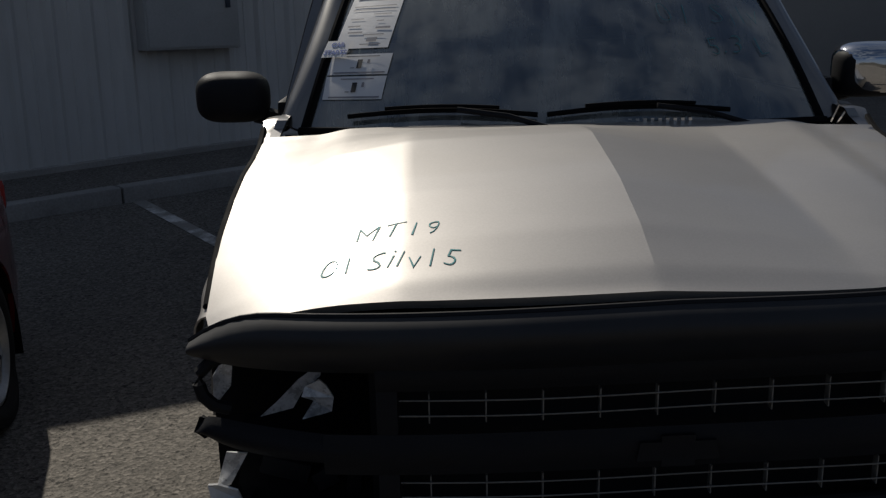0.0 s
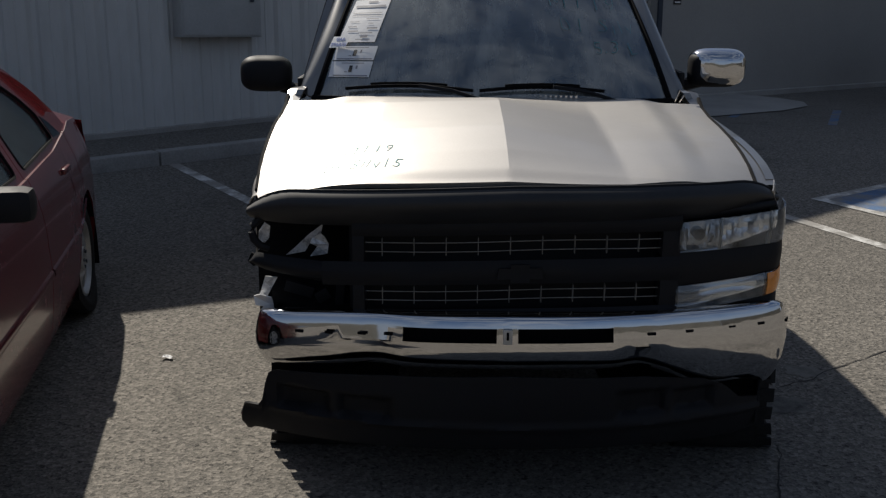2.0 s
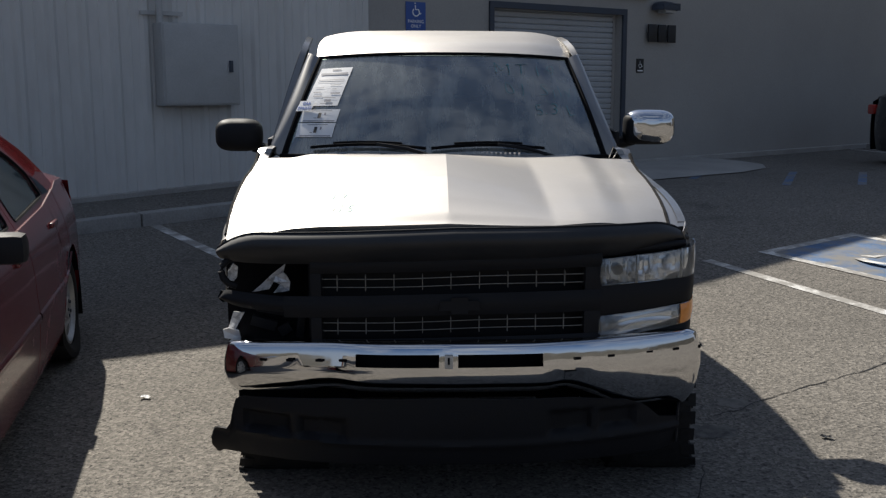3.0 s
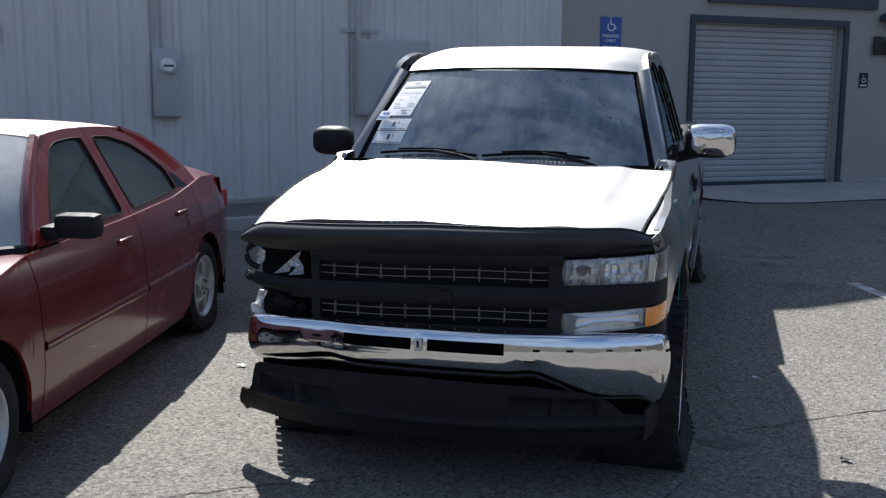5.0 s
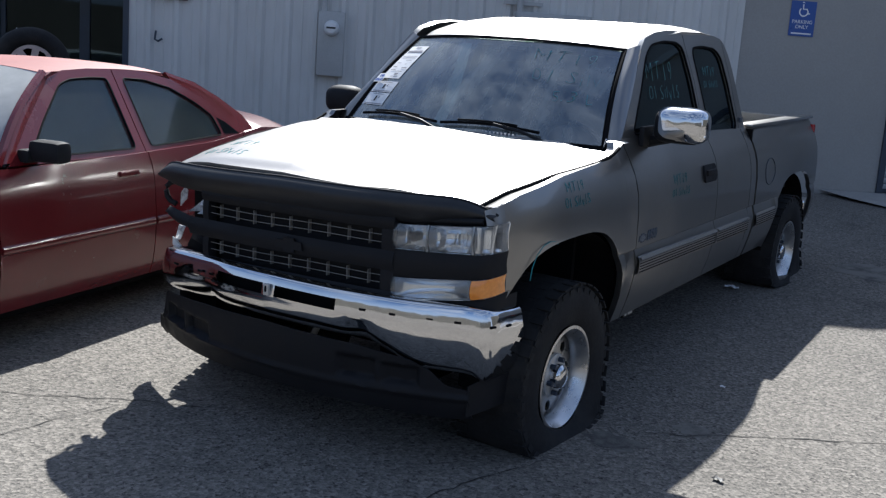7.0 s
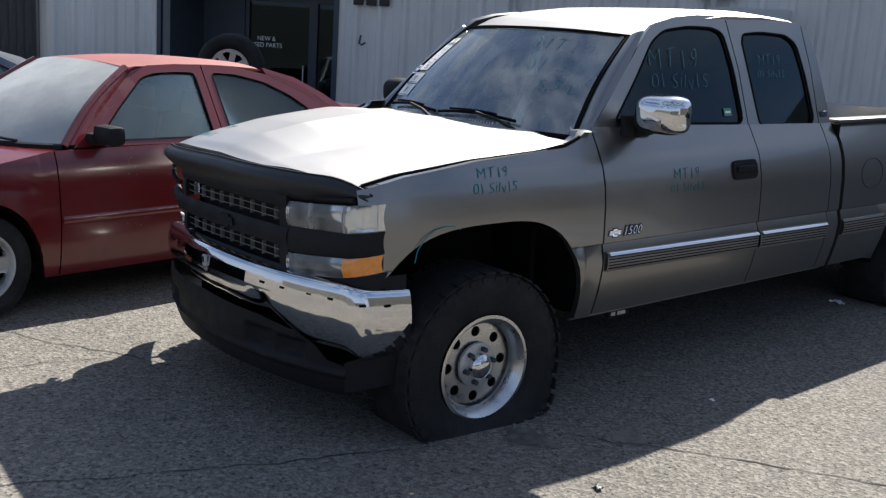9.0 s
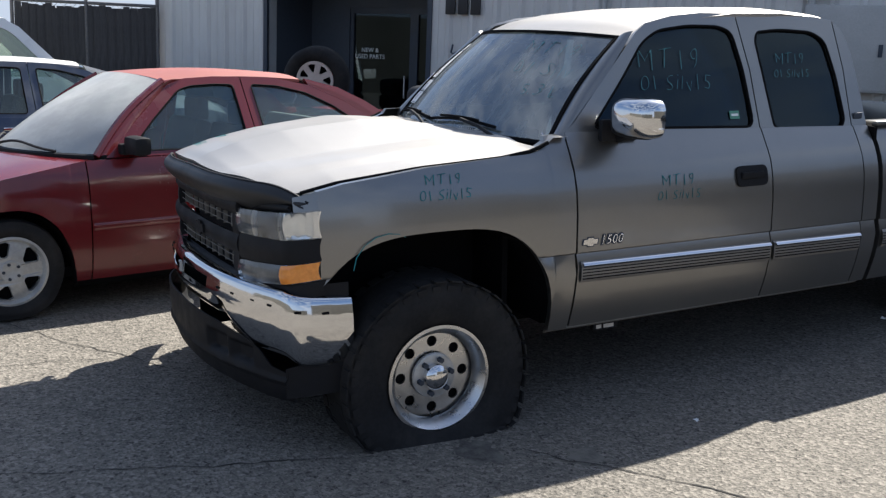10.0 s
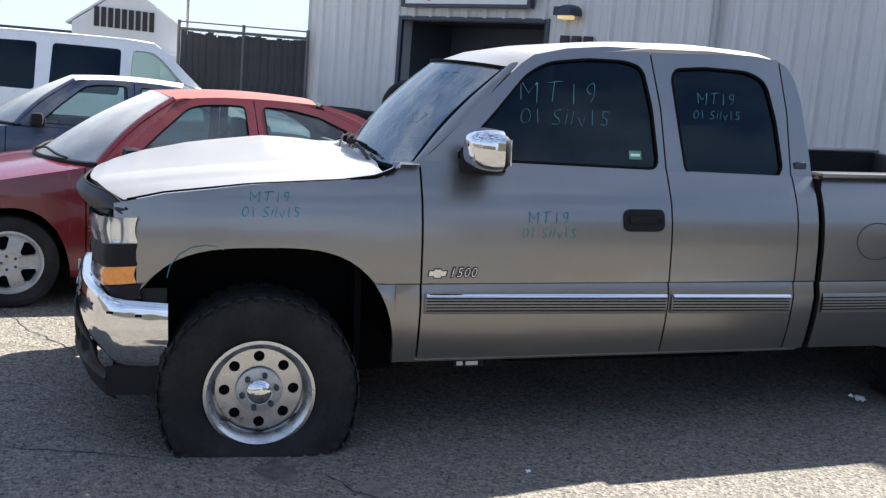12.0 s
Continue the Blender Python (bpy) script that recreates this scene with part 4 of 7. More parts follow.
# ---- wheels ----
def make_wheel(name, R, W, lip, parent, matrix, style, flat=0.0, ground=None, tread=True):
    """A tyre with shoulder blocks and a rim. Its axis is local x, outside towards +x. flat: how far the ground presses in."""
    w = new(name)
    w.parent, w.matrix_basis = parent, matrix
    prof = [(lip + 0.004, W * 0.40), (lip + 0.03, W * 0.465), ((R + lip) / 2, W * 0.49), (R - 0.045, W * 0.475), (R - 0.012, W * 0.43), (R - 0.002, W * 0.30), (R, 0.0),
            (R - 0.002, -W * 0.30), (R - 0.012, -W * 0.44), (R - 0.045, -W * 0.50), ((R + lip) / 2, -W * 0.535), (lip + 0.01, -W * 0.45), (lip - 0.01, -W * 0.40)]
    bm = bmesh.new()
    lathe(bm, prof, 72)
    lugs = bmesh.new()
    if tread:
        for k in range(36):
            a = 2 * math.pi * k / 36
            for off, da in ((0.40, 0.0), (-0.40, 0.5), (0.14, 0.3), (-0.14, 0.8)):
                m = Matrix.Rotation(a + da * 2 * math.pi / 36, 4, "X") @ Matrix.Translation((W * off, 0, R - 0.004))
                box(lugs, (0, 0, 0), (W * 0.19, 0.052, 0.007), 0.0, m)
        for k in range(36):
            a = 2 * math.pi * (k + 0.25) / 36
            m = Matrix.Rotation(a, 4, "X") @ Matrix.Translation((W * 0.470, 0, R - 0.040))
            box(lugs, (0, 0, 0), (0.004, 0.040, 0.036), 0.0, m)
    if flat:
        floor = -(R - flat)
        for v in [*bm.verts, *lugs.verts]:
            low = v.co.z - floor
            if low < 0.16:
                squeeze = max(0.0, 0.16 - low) / 0.16
                v.co.x += math.copysign(0.034 * squeeze * min(1.0, abs(v.co.x) / (W * 0.3)), v.co.x)
                v.co.y *= 1 + 0.04 * squeeze
                v.co.z = floor + 0.5 * (low + math.sqrt(low * low + 0.0012 * squeeze))
    casing = part("tyre", bm, RUBBER, w, "sagging flat black tyre" if flat > 0.05 else "black tyre")
    if tread:
        tagged(part("tread", lugs, RUBBER, casing, "", 20), kind="stuff")
    else:
        lugs.free()
    bm = bmesh.new()
    if style == "holes":
        lathe(bm, [(lip - 0.05, -W * 0.40), (lip + 0.004, -W * 0.42), (lip - 0.03, -W * 0.2), (lip - 0.035, W * 0.10), (lip - 0.028, W * 0.30), (lip - 0.012, W * 0.39), (lip + 0.004, W * 0.43), (lip + 0.010, W * 0.455), (lip - 0.004, W * 0.46), (lip - 0.016, W * 0.42), (lip - 0.034, W * 0.33), (lip - 0.040, W * 0.26)], 64)
        rim = part("rim", bm, ALLOY, w, "polished aluminium rim with eight round holes")
        r_out, rh, nh, rc = lip - 0.036, 0.0235, 8, 0.147
        bm = bmesh.new()
        circle = lambda c, r, n: [(c[0] + r * math.cos(2 * math.pi * k / n), c[1] + r * math.sin(2 * math.pi * k / n)) for k in range(n)]
        holes = [circle((rc * math.cos(2 * math.pi * k / nh), rc * math.sin(2 * math.pi * k / nh)), rh, 16) for k in range(nh)]
        face = lambda a, b: Vector((W * 0.20, a, b))
        plate(bm, circle((0, 0), r_out, 64), face, 0.012, [*holes, circle((0, 0), 0.06, 24)])
        part("disc", bm, ALLOY, rim, "", 25)
        bm = bmesh.new()
        lathe(bm, [(0.100, W * 0.20 + 0.012), (0.098, W * 0.20 + 0.024), (0.090, W * 0.20 + 0.028), (0.052, W * 0.20 + 0.026)], 40)
        part("centre_plate", bm, ALLOY_DULL, rim)
        bm = bmesh.new()
        lathe(bm, [(0.056, W * 0.20 + 0.02), (0.055, W * 0.20 + 0.055), (0.045, W * 0.20 + 0.066), (0.015, W * 0.20 + 0.072), (0.0005, W * 0.20 + 0.072)], 28)
        part("centre_cap", bm, CHROME, rim, "chrome centre cap")
        for k in range(6):
            a = 2 * math.pi * (k + 0.2) / 6
            c = Vector((W * 0.20 + 0.028, 0.074 * math.cos(a), 0.074 * math.sin(a)))
            bm = bmesh.new()
            rod(bm, c, c + Vector((0.024, 0, 0)), 0.0125, 6)
            part("lug_nut", bm, DARK_TRIM, rim)
        # black disc that puts the dark behind the rim's holes
        bm = bmesh.new()
        lathe(bm, [(0.205, W * 0.04), (0.205, W * 0.12), (0.06, W * 0.12)], 32)
        part("brake_disc", bm, BLACK_SOFT, w)
    else:
        n = 5 if style == "five" else 6
        lathe(bm, [(lip - 0.03, -W * 0.38), (lip + 0.004, -W * 0.42), (lip - 0.02, 0), (lip - 0.02, W * 0.25), (lip + 0.004, W * 0.44), (lip - 0.010, W * 0.45), (lip - 0.024, W * 0.36), (lip - 0.030, W * 0.20)], 56)
        rim = part("rim", bm, ALLOY_DULL, w, "grey five-spoke alloy rim" if n == 5 else "grey six-spoke alloy rim")
        circle = lambda r, k: [(r * math.cos(2 * math.pi * i / k), r * math.sin(2 * math.pi * i / k)) for i in range(k)]
        holes = []
        for k in range(n):
            a = 2 * math.pi * (k + 0.5) / n
            w0, w1, r0, r1 = 0.16, 0.34, lip * 0.46, lip * 0.86
            if n == 6:
                w0, w1 = 0.26, 0.40
            o = [(r0, a - w0), (r1 * 0.92, a - w1), (r1, a - w1 * 0.6), (r1 * 1.01, a), (r1, a + w1 * 0.6), (r1 * 0.92, a + w1), (r0, a + w0), (r0 * 0.93, a)]
            holes.append([(r * math.cos(t), r * math.sin(t)) for r, t in o])
        bm = bmesh.new()
        plate(bm, circle(lip - 0.022, 56), lambda a, b: Vector((W * 0.34 - 0.030 * (math.hypot(a, b) / lip - 0.5) ** 2 * 4 + 0.014, a, b)), 0.028, holes)
        part("spokes", bm, ALLOY_DULL, rim, "", 30)
        bm = bmesh.new()
        lathe(bm, [(0.066, W * 0.34), (0.064, W * 0.34 + 0.018), (0.050, W * 0.34 + 0.020), (0.028, W * 0.34 + 0.010), (0.0005, W * 0.34 + 0.010)], 28)
        part("hub", bm, ALLOY_DULL, rim)
        for k in range(5):
            a = 2 * math.pi * (k + 0.5) / 5
            c = Vector((W * 0.34 + 0.012, 0.046 * math.cos(a), 0.046 * math.sin(a)))
            bm = bmesh.new()
            rod(bm, c, c + Vector((0.012, 0, 0)), 0.010, 6)
            part("lug_nut", bm, DARK_TRIM, rim)
        # black backing, so that the spaces between the spokes read as shade
        bm = bmesh.new()
        lathe(bm, [(lip - 0.03, W * 0.05), (0.03, W * 0.05)], 32)
        part("brake_disc", bm, BLACK_SOFT, w)
    return w


WHEELS = set()


def truck_wheels():
    R, W, lip = 0.428, 0.305, 0.226
    for s, y in ((1, HUB_F), (1, HUB_R), (-1, HUB_F), (-1, HUB_R)):
        x = (1.008 - W * 0.5 if s > 0 else W * 0.5 - 0.83) if y == HUB_F else s * (0.985 - W * 0.5)
        at = Vector((x, y, HUB_Z))
        foot = TRUCK_AT @ at
        flat = R - (foot.z - ground_z(foot.x, foot.y)) - 0.004
        hub_z = HUB_Z
        if flat < 0.02:
            hub_z, flat = HUB_Z - (0.02 - flat), 0.02
        m = Matrix.Translation((x, y, hub_z)) @ (Matrix() if s > 0 else Matrix.Rotation(math.pi, 4, "Z"))
        WHEELS.update(make_wheel("wheel", R, W, lip, truck, m, "holes", flat).children_recursive)


# ---- the nose ----
def build_shield():
    def f(u, v):
        x = -0.845 + 1.750 * u
        c = abs((x - 0.03) / 0.875)
        y = 0.035 + (0.24 if x > 0.03 else 0.13) * c ** 3.2
        end = max(0.0, (c - 0.80) / 0.20)
        top = 1.203 - 0.014 * c - 0.060 * end ** 2.2
        bot = 1.081 - 0.008 * c + 0.012 * end ** 3
        fwd = 0.060 * math.sin(math.pi * min(1.0, 0.12 + 0.75 * v)) + 0.012 * v
        return Vector((x, y + 0.05 - fwd + 0.05 * v * v, top + (bot - top) * v + 0.012 * math.sin(math.pi * v)))
    bm = bmesh.new()
    sheet(bm, f, 60, 10)
    thicken(bm, 0.006)
    s = part("bug_shield", bm, SHIELD, truck, "smoked plastic shield along the hood's edge")
    bm = bmesh.new()
    pipe(bm, [f(k / 50, 0.0) + Vector((0, 0.004, 0)) for k in range(51)], 0.006, 6)
    part("shield_lip", bm, CHARCOAL, s)


GRILLE_BAR = surface("grille_bar_grey", (0.22, 0.21, 0.19), 0.6, metal=0.2, vary=0.2, scale=20)


def build_grille():
    # recessed sheet coloured as the shaded cavity, then the frame around the two openings
    bm = bmesh.new()
    sheet(bm, lambda u, v: Vector((-0.52 + 1.38 * u, nose_y(-0.52 + 1.38 * u) + 0.10, 0.70 + 0.42 * v)), 20, 4)
    part("radiator_support", bm, CHARCOAL, truck, "sheet coloured as the dark cavity behind the grille")
    openings = ((0.958, 1.042), (0.795, 0.878))
    bm = bmesh.new()
    x0, x1 = -0.50, 0.555
    def band(za, zb, xa=x0, xb=x1, n=26, crown=0.012):
        sheet(bm, lambda u, v: Vector((xa + (xb - xa) * u, nose_y(xa + (xb - xa) * u) - crown * math.sin(math.pi * v), za + (zb - za) * v)), n, 6)
    band(1.042, 1.105)
    band(0.878, 0.958, -0.60, x1)
    band(0.755, 0.795)
    for a, b in ((-0.50, -0.462), (0.496, 0.555)):
        for za, zb in openings:
            band(za, zb, a, b, 3, 0.004)
    thicken(bm, 0.045)
    g = part("grille", bm, CHARCOAL, truck, "dark grey plastic grille with two slots")
    for za, zb in openings:
        for k in (0.34, 0.70):
            z = za + (zb - za) * k
            bm = bmesh.new()
            pipe(bm, [(x, nose_y(x) + 0.014, z + 0.002 * math.sin(9 * x)) for x in steps(-0.460, 0.492, 24)], 0.0016, 6)
            part("bar", bm, GRILLE_BAR, g, "thin dull bar")
        for k in range(9):
            x = -0.405 + 0.1035 * k
            bm = boxed((x, nose_y(x) + 0.028, (za + zb) / 2), (0.0026, 0.020, zb - za - 0.026), 0.0008)
            part("fin", bm, GRILLE_BAR, g, "thin dull fin")
    # the maker's mark on the bar: a plain dark shape
    bm = plate(bmesh.new(), [(-0.075, 0.90), (-0.03, 0.90), (-0.03, 0.888), (0.03, 0.888), (0.03, 0.90), (0.075, 0.90), (0.068, 0.936), (0.03, 0.936), (0.03, 0.948), (-0.03, 0.948), (-0.03, 0.936), (-0.068, 0.936)], lambda a, b: Vector((a + 0.04, 0.092, b)), 0.008)
    part("emblem", bm, CHARCOAL, g, "dark plain emblem", 20)
    # under the hood's lip and above the bumper
    bm = bmesh.new()
    sheet(bm, lambda u, v: Vector((-0.78 + 1.58 * u, nose_y(-0.78 + 1.58 * u) + 0.03 + 0.05 * v, 1.10 + 0.05 * v)), 24, 2)
    part("hood_lip", bm, CHARCOAL, truck)


def wrap_x(t):
    """Along the lamp from the grille to the corner: x and y, turning back at the end."""
    if t < 0.66:
        x = 0.550 + (0.878 - 0.550) * t / 0.66
        return x, nose_y(x)
    k = (t - 0.66) / 0.34
    return 0.878 + 0.062 * math.sin(math.pi / 2 * k), nose_y(0.878) + 0.020 * k + 0.115 * (1 - math.cos(math.pi / 2 * k))


def build_lamps():
    def surf(z0, z1, z0b, z1b, dy):
        def f(u, v):
            x, y = wrap_x(u)
            a, b = z0 + (z0b - z0) * u, z1 + (z1b - z1) * u
            return Vector((x, y + dy - 0.010 * math.sin(math.pi * v), a + (b - a) * v))
        return f
    lamp = part("headlamp", sheet_bm(surf(0.970, 1.070, 0.994, 1.108, 0.0), 24, 6, 0.004), LENS, truck, "clear headlamp")
    bm = bmesh.new()
    for a, b, deep in ((0.02, 0.27, 0.09), (0.29, 0.62, 0.07), (0.64, 0.98, 0.02)):
        f = surf(0.974, 1.066, 0.998, 1.102, 0.012)
        def bowl(u, v, a=a, b=b, deep=deep, f=f):
            p = f(a + (b - a) * u, v)
            p.y += deep * (math.sin(math.pi * u) * math.sin(math.pi * v)) ** 0.5 + 0.007 * math.sin(34 * u)
            return p
        sheet(bm, bowl, 14, 10)
    part("reflector", bm, REFLECTOR, lamp, "bright faceted reflector")
    bm = bmesh.new()
    c = surf(0.974, 1.066, 0.998, 1.102, 0.03)(0.14, 0.5)
    rod(bm, c, c + Vector((0, 0.04, 0)), 0.020, 16)
    part("bulb_cover", bm, CHARCOAL, lamp)
    bm = bmesh.new()
    for t in (0.28, 0.63):
        f = surf(0.970, 1.070, 0.994, 1.108, 0.004)
        pipe(bm, [f(t, k / 6) for k in range(7)], 0.004, 5)
    part("divider", bm, ALLOY_DULL, lamp)
    low = part("turn_lamp", sheet_bm(surf(0.768, 0.856, 0.828, 0.902, 0.0), 24, 6, 0.004), LENS, truck, "clear running lamp with an amber end")
    bm = bmesh.new()
    f = surf(0.772, 0.852, 0.832, 0.898, 0.012)
    def bowl2(u, v):
        p = f(0.02 + 0.60 * u, v)
        p.y += 0.06 * (math.sin(math.pi * u) * math.sin(math.pi * v)) ** 0.5 + 0.004 * math.sin(50 * u)
        return p
    sheet(bm, bowl2, 16, 8)
    part("reflector", bm, REFLECTOR, low)
    bm = bmesh.new()
    g = surf(0.770, 0.854, 0.831, 0.900, -0.003)
    sheet(bm, lambda u, v: g(0.64 + 0.36 * u, v), 12, 5)
    thicken(bm, 0.004)
    part("amber_lens", bm, AMBER, low, "orange turn lens")
    # dark surround between and round the lamps
    for za, zb, zab, zbb, dy in ((0.858, 0.968, 0.904, 0.992, 0.004), (1.072, 1.11, 1.110, 1.128, 0.028), (0.69, 0.767, 0.765, 0.826, 0.020)):
        f = surf(za, zb, zab, zbb, dy)
        bm = bmesh.new()
        sheet(bm, lambda u, v: f(-0.02 + (1.02 if za < 1.0 else 0.70) * u, v), 20, 5)
        thicken(bm, 0.02)
        part("lamp_surround", bm, CHARCOAL, truck, "dark plastic round the lamps")
    bm = bmesh.new()
    sheet(bm, lambda u, v: Vector((0.922 + 0.006 * u, 0.30 + 0.16 * u, 0.68 + 0.125 * v)), 6, 3)
    part("corner_filler", bm, CHARCOAL, truck)


FLAP = surface("bare_bent_metal", (0.74, 0.74, 0.73), 0.4, vary=0.1, scale=30)
SHARD = surface("torn_foil", (0.62, 0.63, 0.65), 0.3, metal=0.25, vary=0.35, scale=40)


def build_damage():
    """The smashed corner: an empty lamp pocket, a hanging bezel, bent brackets and a torn fender edge."""
    # a black sheet closes the empty pocket and gives its shade
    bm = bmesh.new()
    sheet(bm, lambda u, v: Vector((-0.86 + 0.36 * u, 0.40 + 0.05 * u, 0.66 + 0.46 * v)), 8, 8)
    part("lamp_pocket", bm, BLACK_SOFT, truck, "black sheet as the dark of the empty headlamp pocket")
    # the end of the grille's bar, bent outward, tapering to a worn tip
    bm = bmesh.new()
    def f(u, v):
        x = -0.555 - 0.303 * u
        top = 0.952 + 0.018 * u - 0.030 * max(0.0, u - 0.9) * 10
        bot = 0.893 + 0.012 * u + 0.030 * u ** 6
        return Vector((x, 0.135 + 0.05 * u + 0.05 * u ** 2 - 0.022 * math.sin(math.pi * v), bot + (top - bot) * v))
    sheet(bm, f, 22, 6)
    thicken(bm, 0.03)
    part("broken_bezel", bm, CHARCOAL, truck, "broken bezel arm sticking out")
    bm = bmesh.new()
    pipe(bm, [(-0.785, 0.22, 1.088), (-0.815, 0.21, 1.080), (-0.834, 0.205, 1.062), (-0.838, 0.205, 1.040), (-0.832, 0.205, 1.015), (-0.814, 0.21, 0.993), (-0.787, 0.22, 0.980)], 0.013, 8)
    pipe(bm, [(-0.80, 0.22, 1.09), (-0.70, 0.20, 1.085), (-0.62, 0.19, 1.085)], 0.010, 7)
    part("broken_hook", bm, CHARCOAL, truck, "curved broken plastic hook")
    # what is left of the lamp's bowl: a bright flap and a long dull sliver
    bm = bmesh.new()
    plate(bm, [(-0.650, 0.950), (-0.620, 0.946), (-0.597, 0.949), (-0.590, 0.985), (-0.602, 1.012), (-0.615, 1.026), (-0.645, 1.008), (-0.652, 0.990), (-0.630, 0.976)], lambda a, b: Vector((a, 0.25 + 0.25 * (a + 0.6) + 0.012 * math.sin(60 * a + 40 * b), b)), 0.004)
    part("reflector_shard", bm, SHARD, truck, "torn shiny reflector shard", 15)
    bm = bmesh.new()
    plate(bm, [(-0.735, 0.948), (-0.675, 0.952), (-0.655, 0.985), (-0.618, 1.020), (-0.610, 1.050), (-0.662, 1.010), (-0.704, 0.972)], lambda a, b: Vector((a, 0.275 + 0.1 * (a + 0.6) + 0.01 * math.sin(45 * a), b)), 0.004)
    part("reflector_sliver", bm, SHARD, truck, "long dull sliver of the lamp bowl", 15)
    bm = bmesh.new()
    plate(bm, [(-0.835, 0.955), (-0.800, 0.995), (-0.795, 1.035), (-0.812, 1.050), (-0.832, 1.02)], lambda a, b: Vector((a, 0.30 + 0.3 * (a + 0.8), b)), 0.004)
    part("bent_bracket", bm, SHARD, truck, "bent pale metal bracket", 15)
    for k, (x, z, sx, sz, r) in enumerate(((-0.70, 0.815, 0.10, 0.04, 0.3), (-0.62, 0.79, 0.05, 0.04, -0.5), (-0.66, 0.86, 0.14, 0.02, 0.2), (-0.56, 0.80, 0.03, 0.09, 0.1))):
        bm = boxed((0, 0, 0), (sx, 0.02, sz), 0.004, Matrix.Translation((x, 0.29, z)) @ Matrix.Rotation(r, 4, "Y"))
        part("torn_bracket", bm, CHARCOAL, truck, "torn dark bracket")
    # a crumpled pale flap over the bumper's end, and the bent strip that runs up from it
    bm = bmesh.new()
    plate(bm, [(-0.851, 0.803), (-0.825, 0.816), (-0.785, 0.808), (-0.784, 0.768), (-0.815, 0.764), (-0.845, 0.772)], lambda a, b: Vector((a, 0.235 + 0.02 * math.sin(50 * b + 30 * a), b)), 0.004)
    part("crumpled_flap", bm, FLAP, truck, "crumpled pale metal flap", 15)
    bm = bmesh.new()
    plate(bm, [(-0.809, 0.873), (-0.768, 0.868), (-0.806, 0.800), (-0.838, 0.786)], lambda a, b: Vector((a, 0.27 + 0.012 * math.sin(70 * b), b)), 0.004)
    part("bent_strip", bm, SHARD, truck, "bent shiny strip", 15)
    bm = bmesh.new()
    def edge(u, v):
        y = 0.26 + 0.36 * v
        inner = Vector((0.012 - lerp(HOOD_HALF, y), y, lerp(HOOD_EDGE, y) - 0.004))
        outer = Vector((-0.868 + 0.006 * math.sin(14 * v), y + 0.05, 1.085 + 0.10 * v))
        return outer.lerp(inner, u) + Vector((-0.012, 0, 0.014)) * math.sin(math.pi * u)
    sheet(bm, edge, 6, 14)
    thicken(bm, 0.004)
    part("torn_fender_edge", bm, PEWTER_WORN_LIT, truck, "crumpled fender edge", 30)


def bumper_path(t):
    """t from -1 to 1 along the bumper: x and y. The smashed end is shorter and pushed in."""
    a = abs(t)
    if a < 0.84:
        x = a / 0.84 * 0.885
        p = Vector((x, 0.018 + 0.21 * x ** 2.1))
    else:
        k = (a - 0.84) / 0.16
        ang = radians(90) * min(1.0, k * 1.6)
        x = 0.885 + 0.070 * math.sin(ang)
        y = 0.018 + 0.21 * 0.895 ** 2.1 + 0.03 * (k * 1.6 if k < 0.625 else 1.0) + 0.05 * (1 - math.cos(ang)) + max(0.0, k - 0.625) / 0.375 * 0.20
        p = Vector((x, y))
    if t < 0:
        p = Vector((-p.x * (1 - 0.17 * a ** 2), p.y + 0.03 * min(1.0, a / 0.4) - 0.06 * a ** 2))
    return p


def crown(t):
    """The bumper's height along its length: bent down at the smashed end."""
    return lerp([(-1.0, -0.055), (-0.80, -0.040), (-0.40, -0.020), (0.0, -0.008), (0.30, -0.010), (0.60, -0.006), (0.84, -0.004), (0.92, -0.018), (1.0, -0.042)], t)


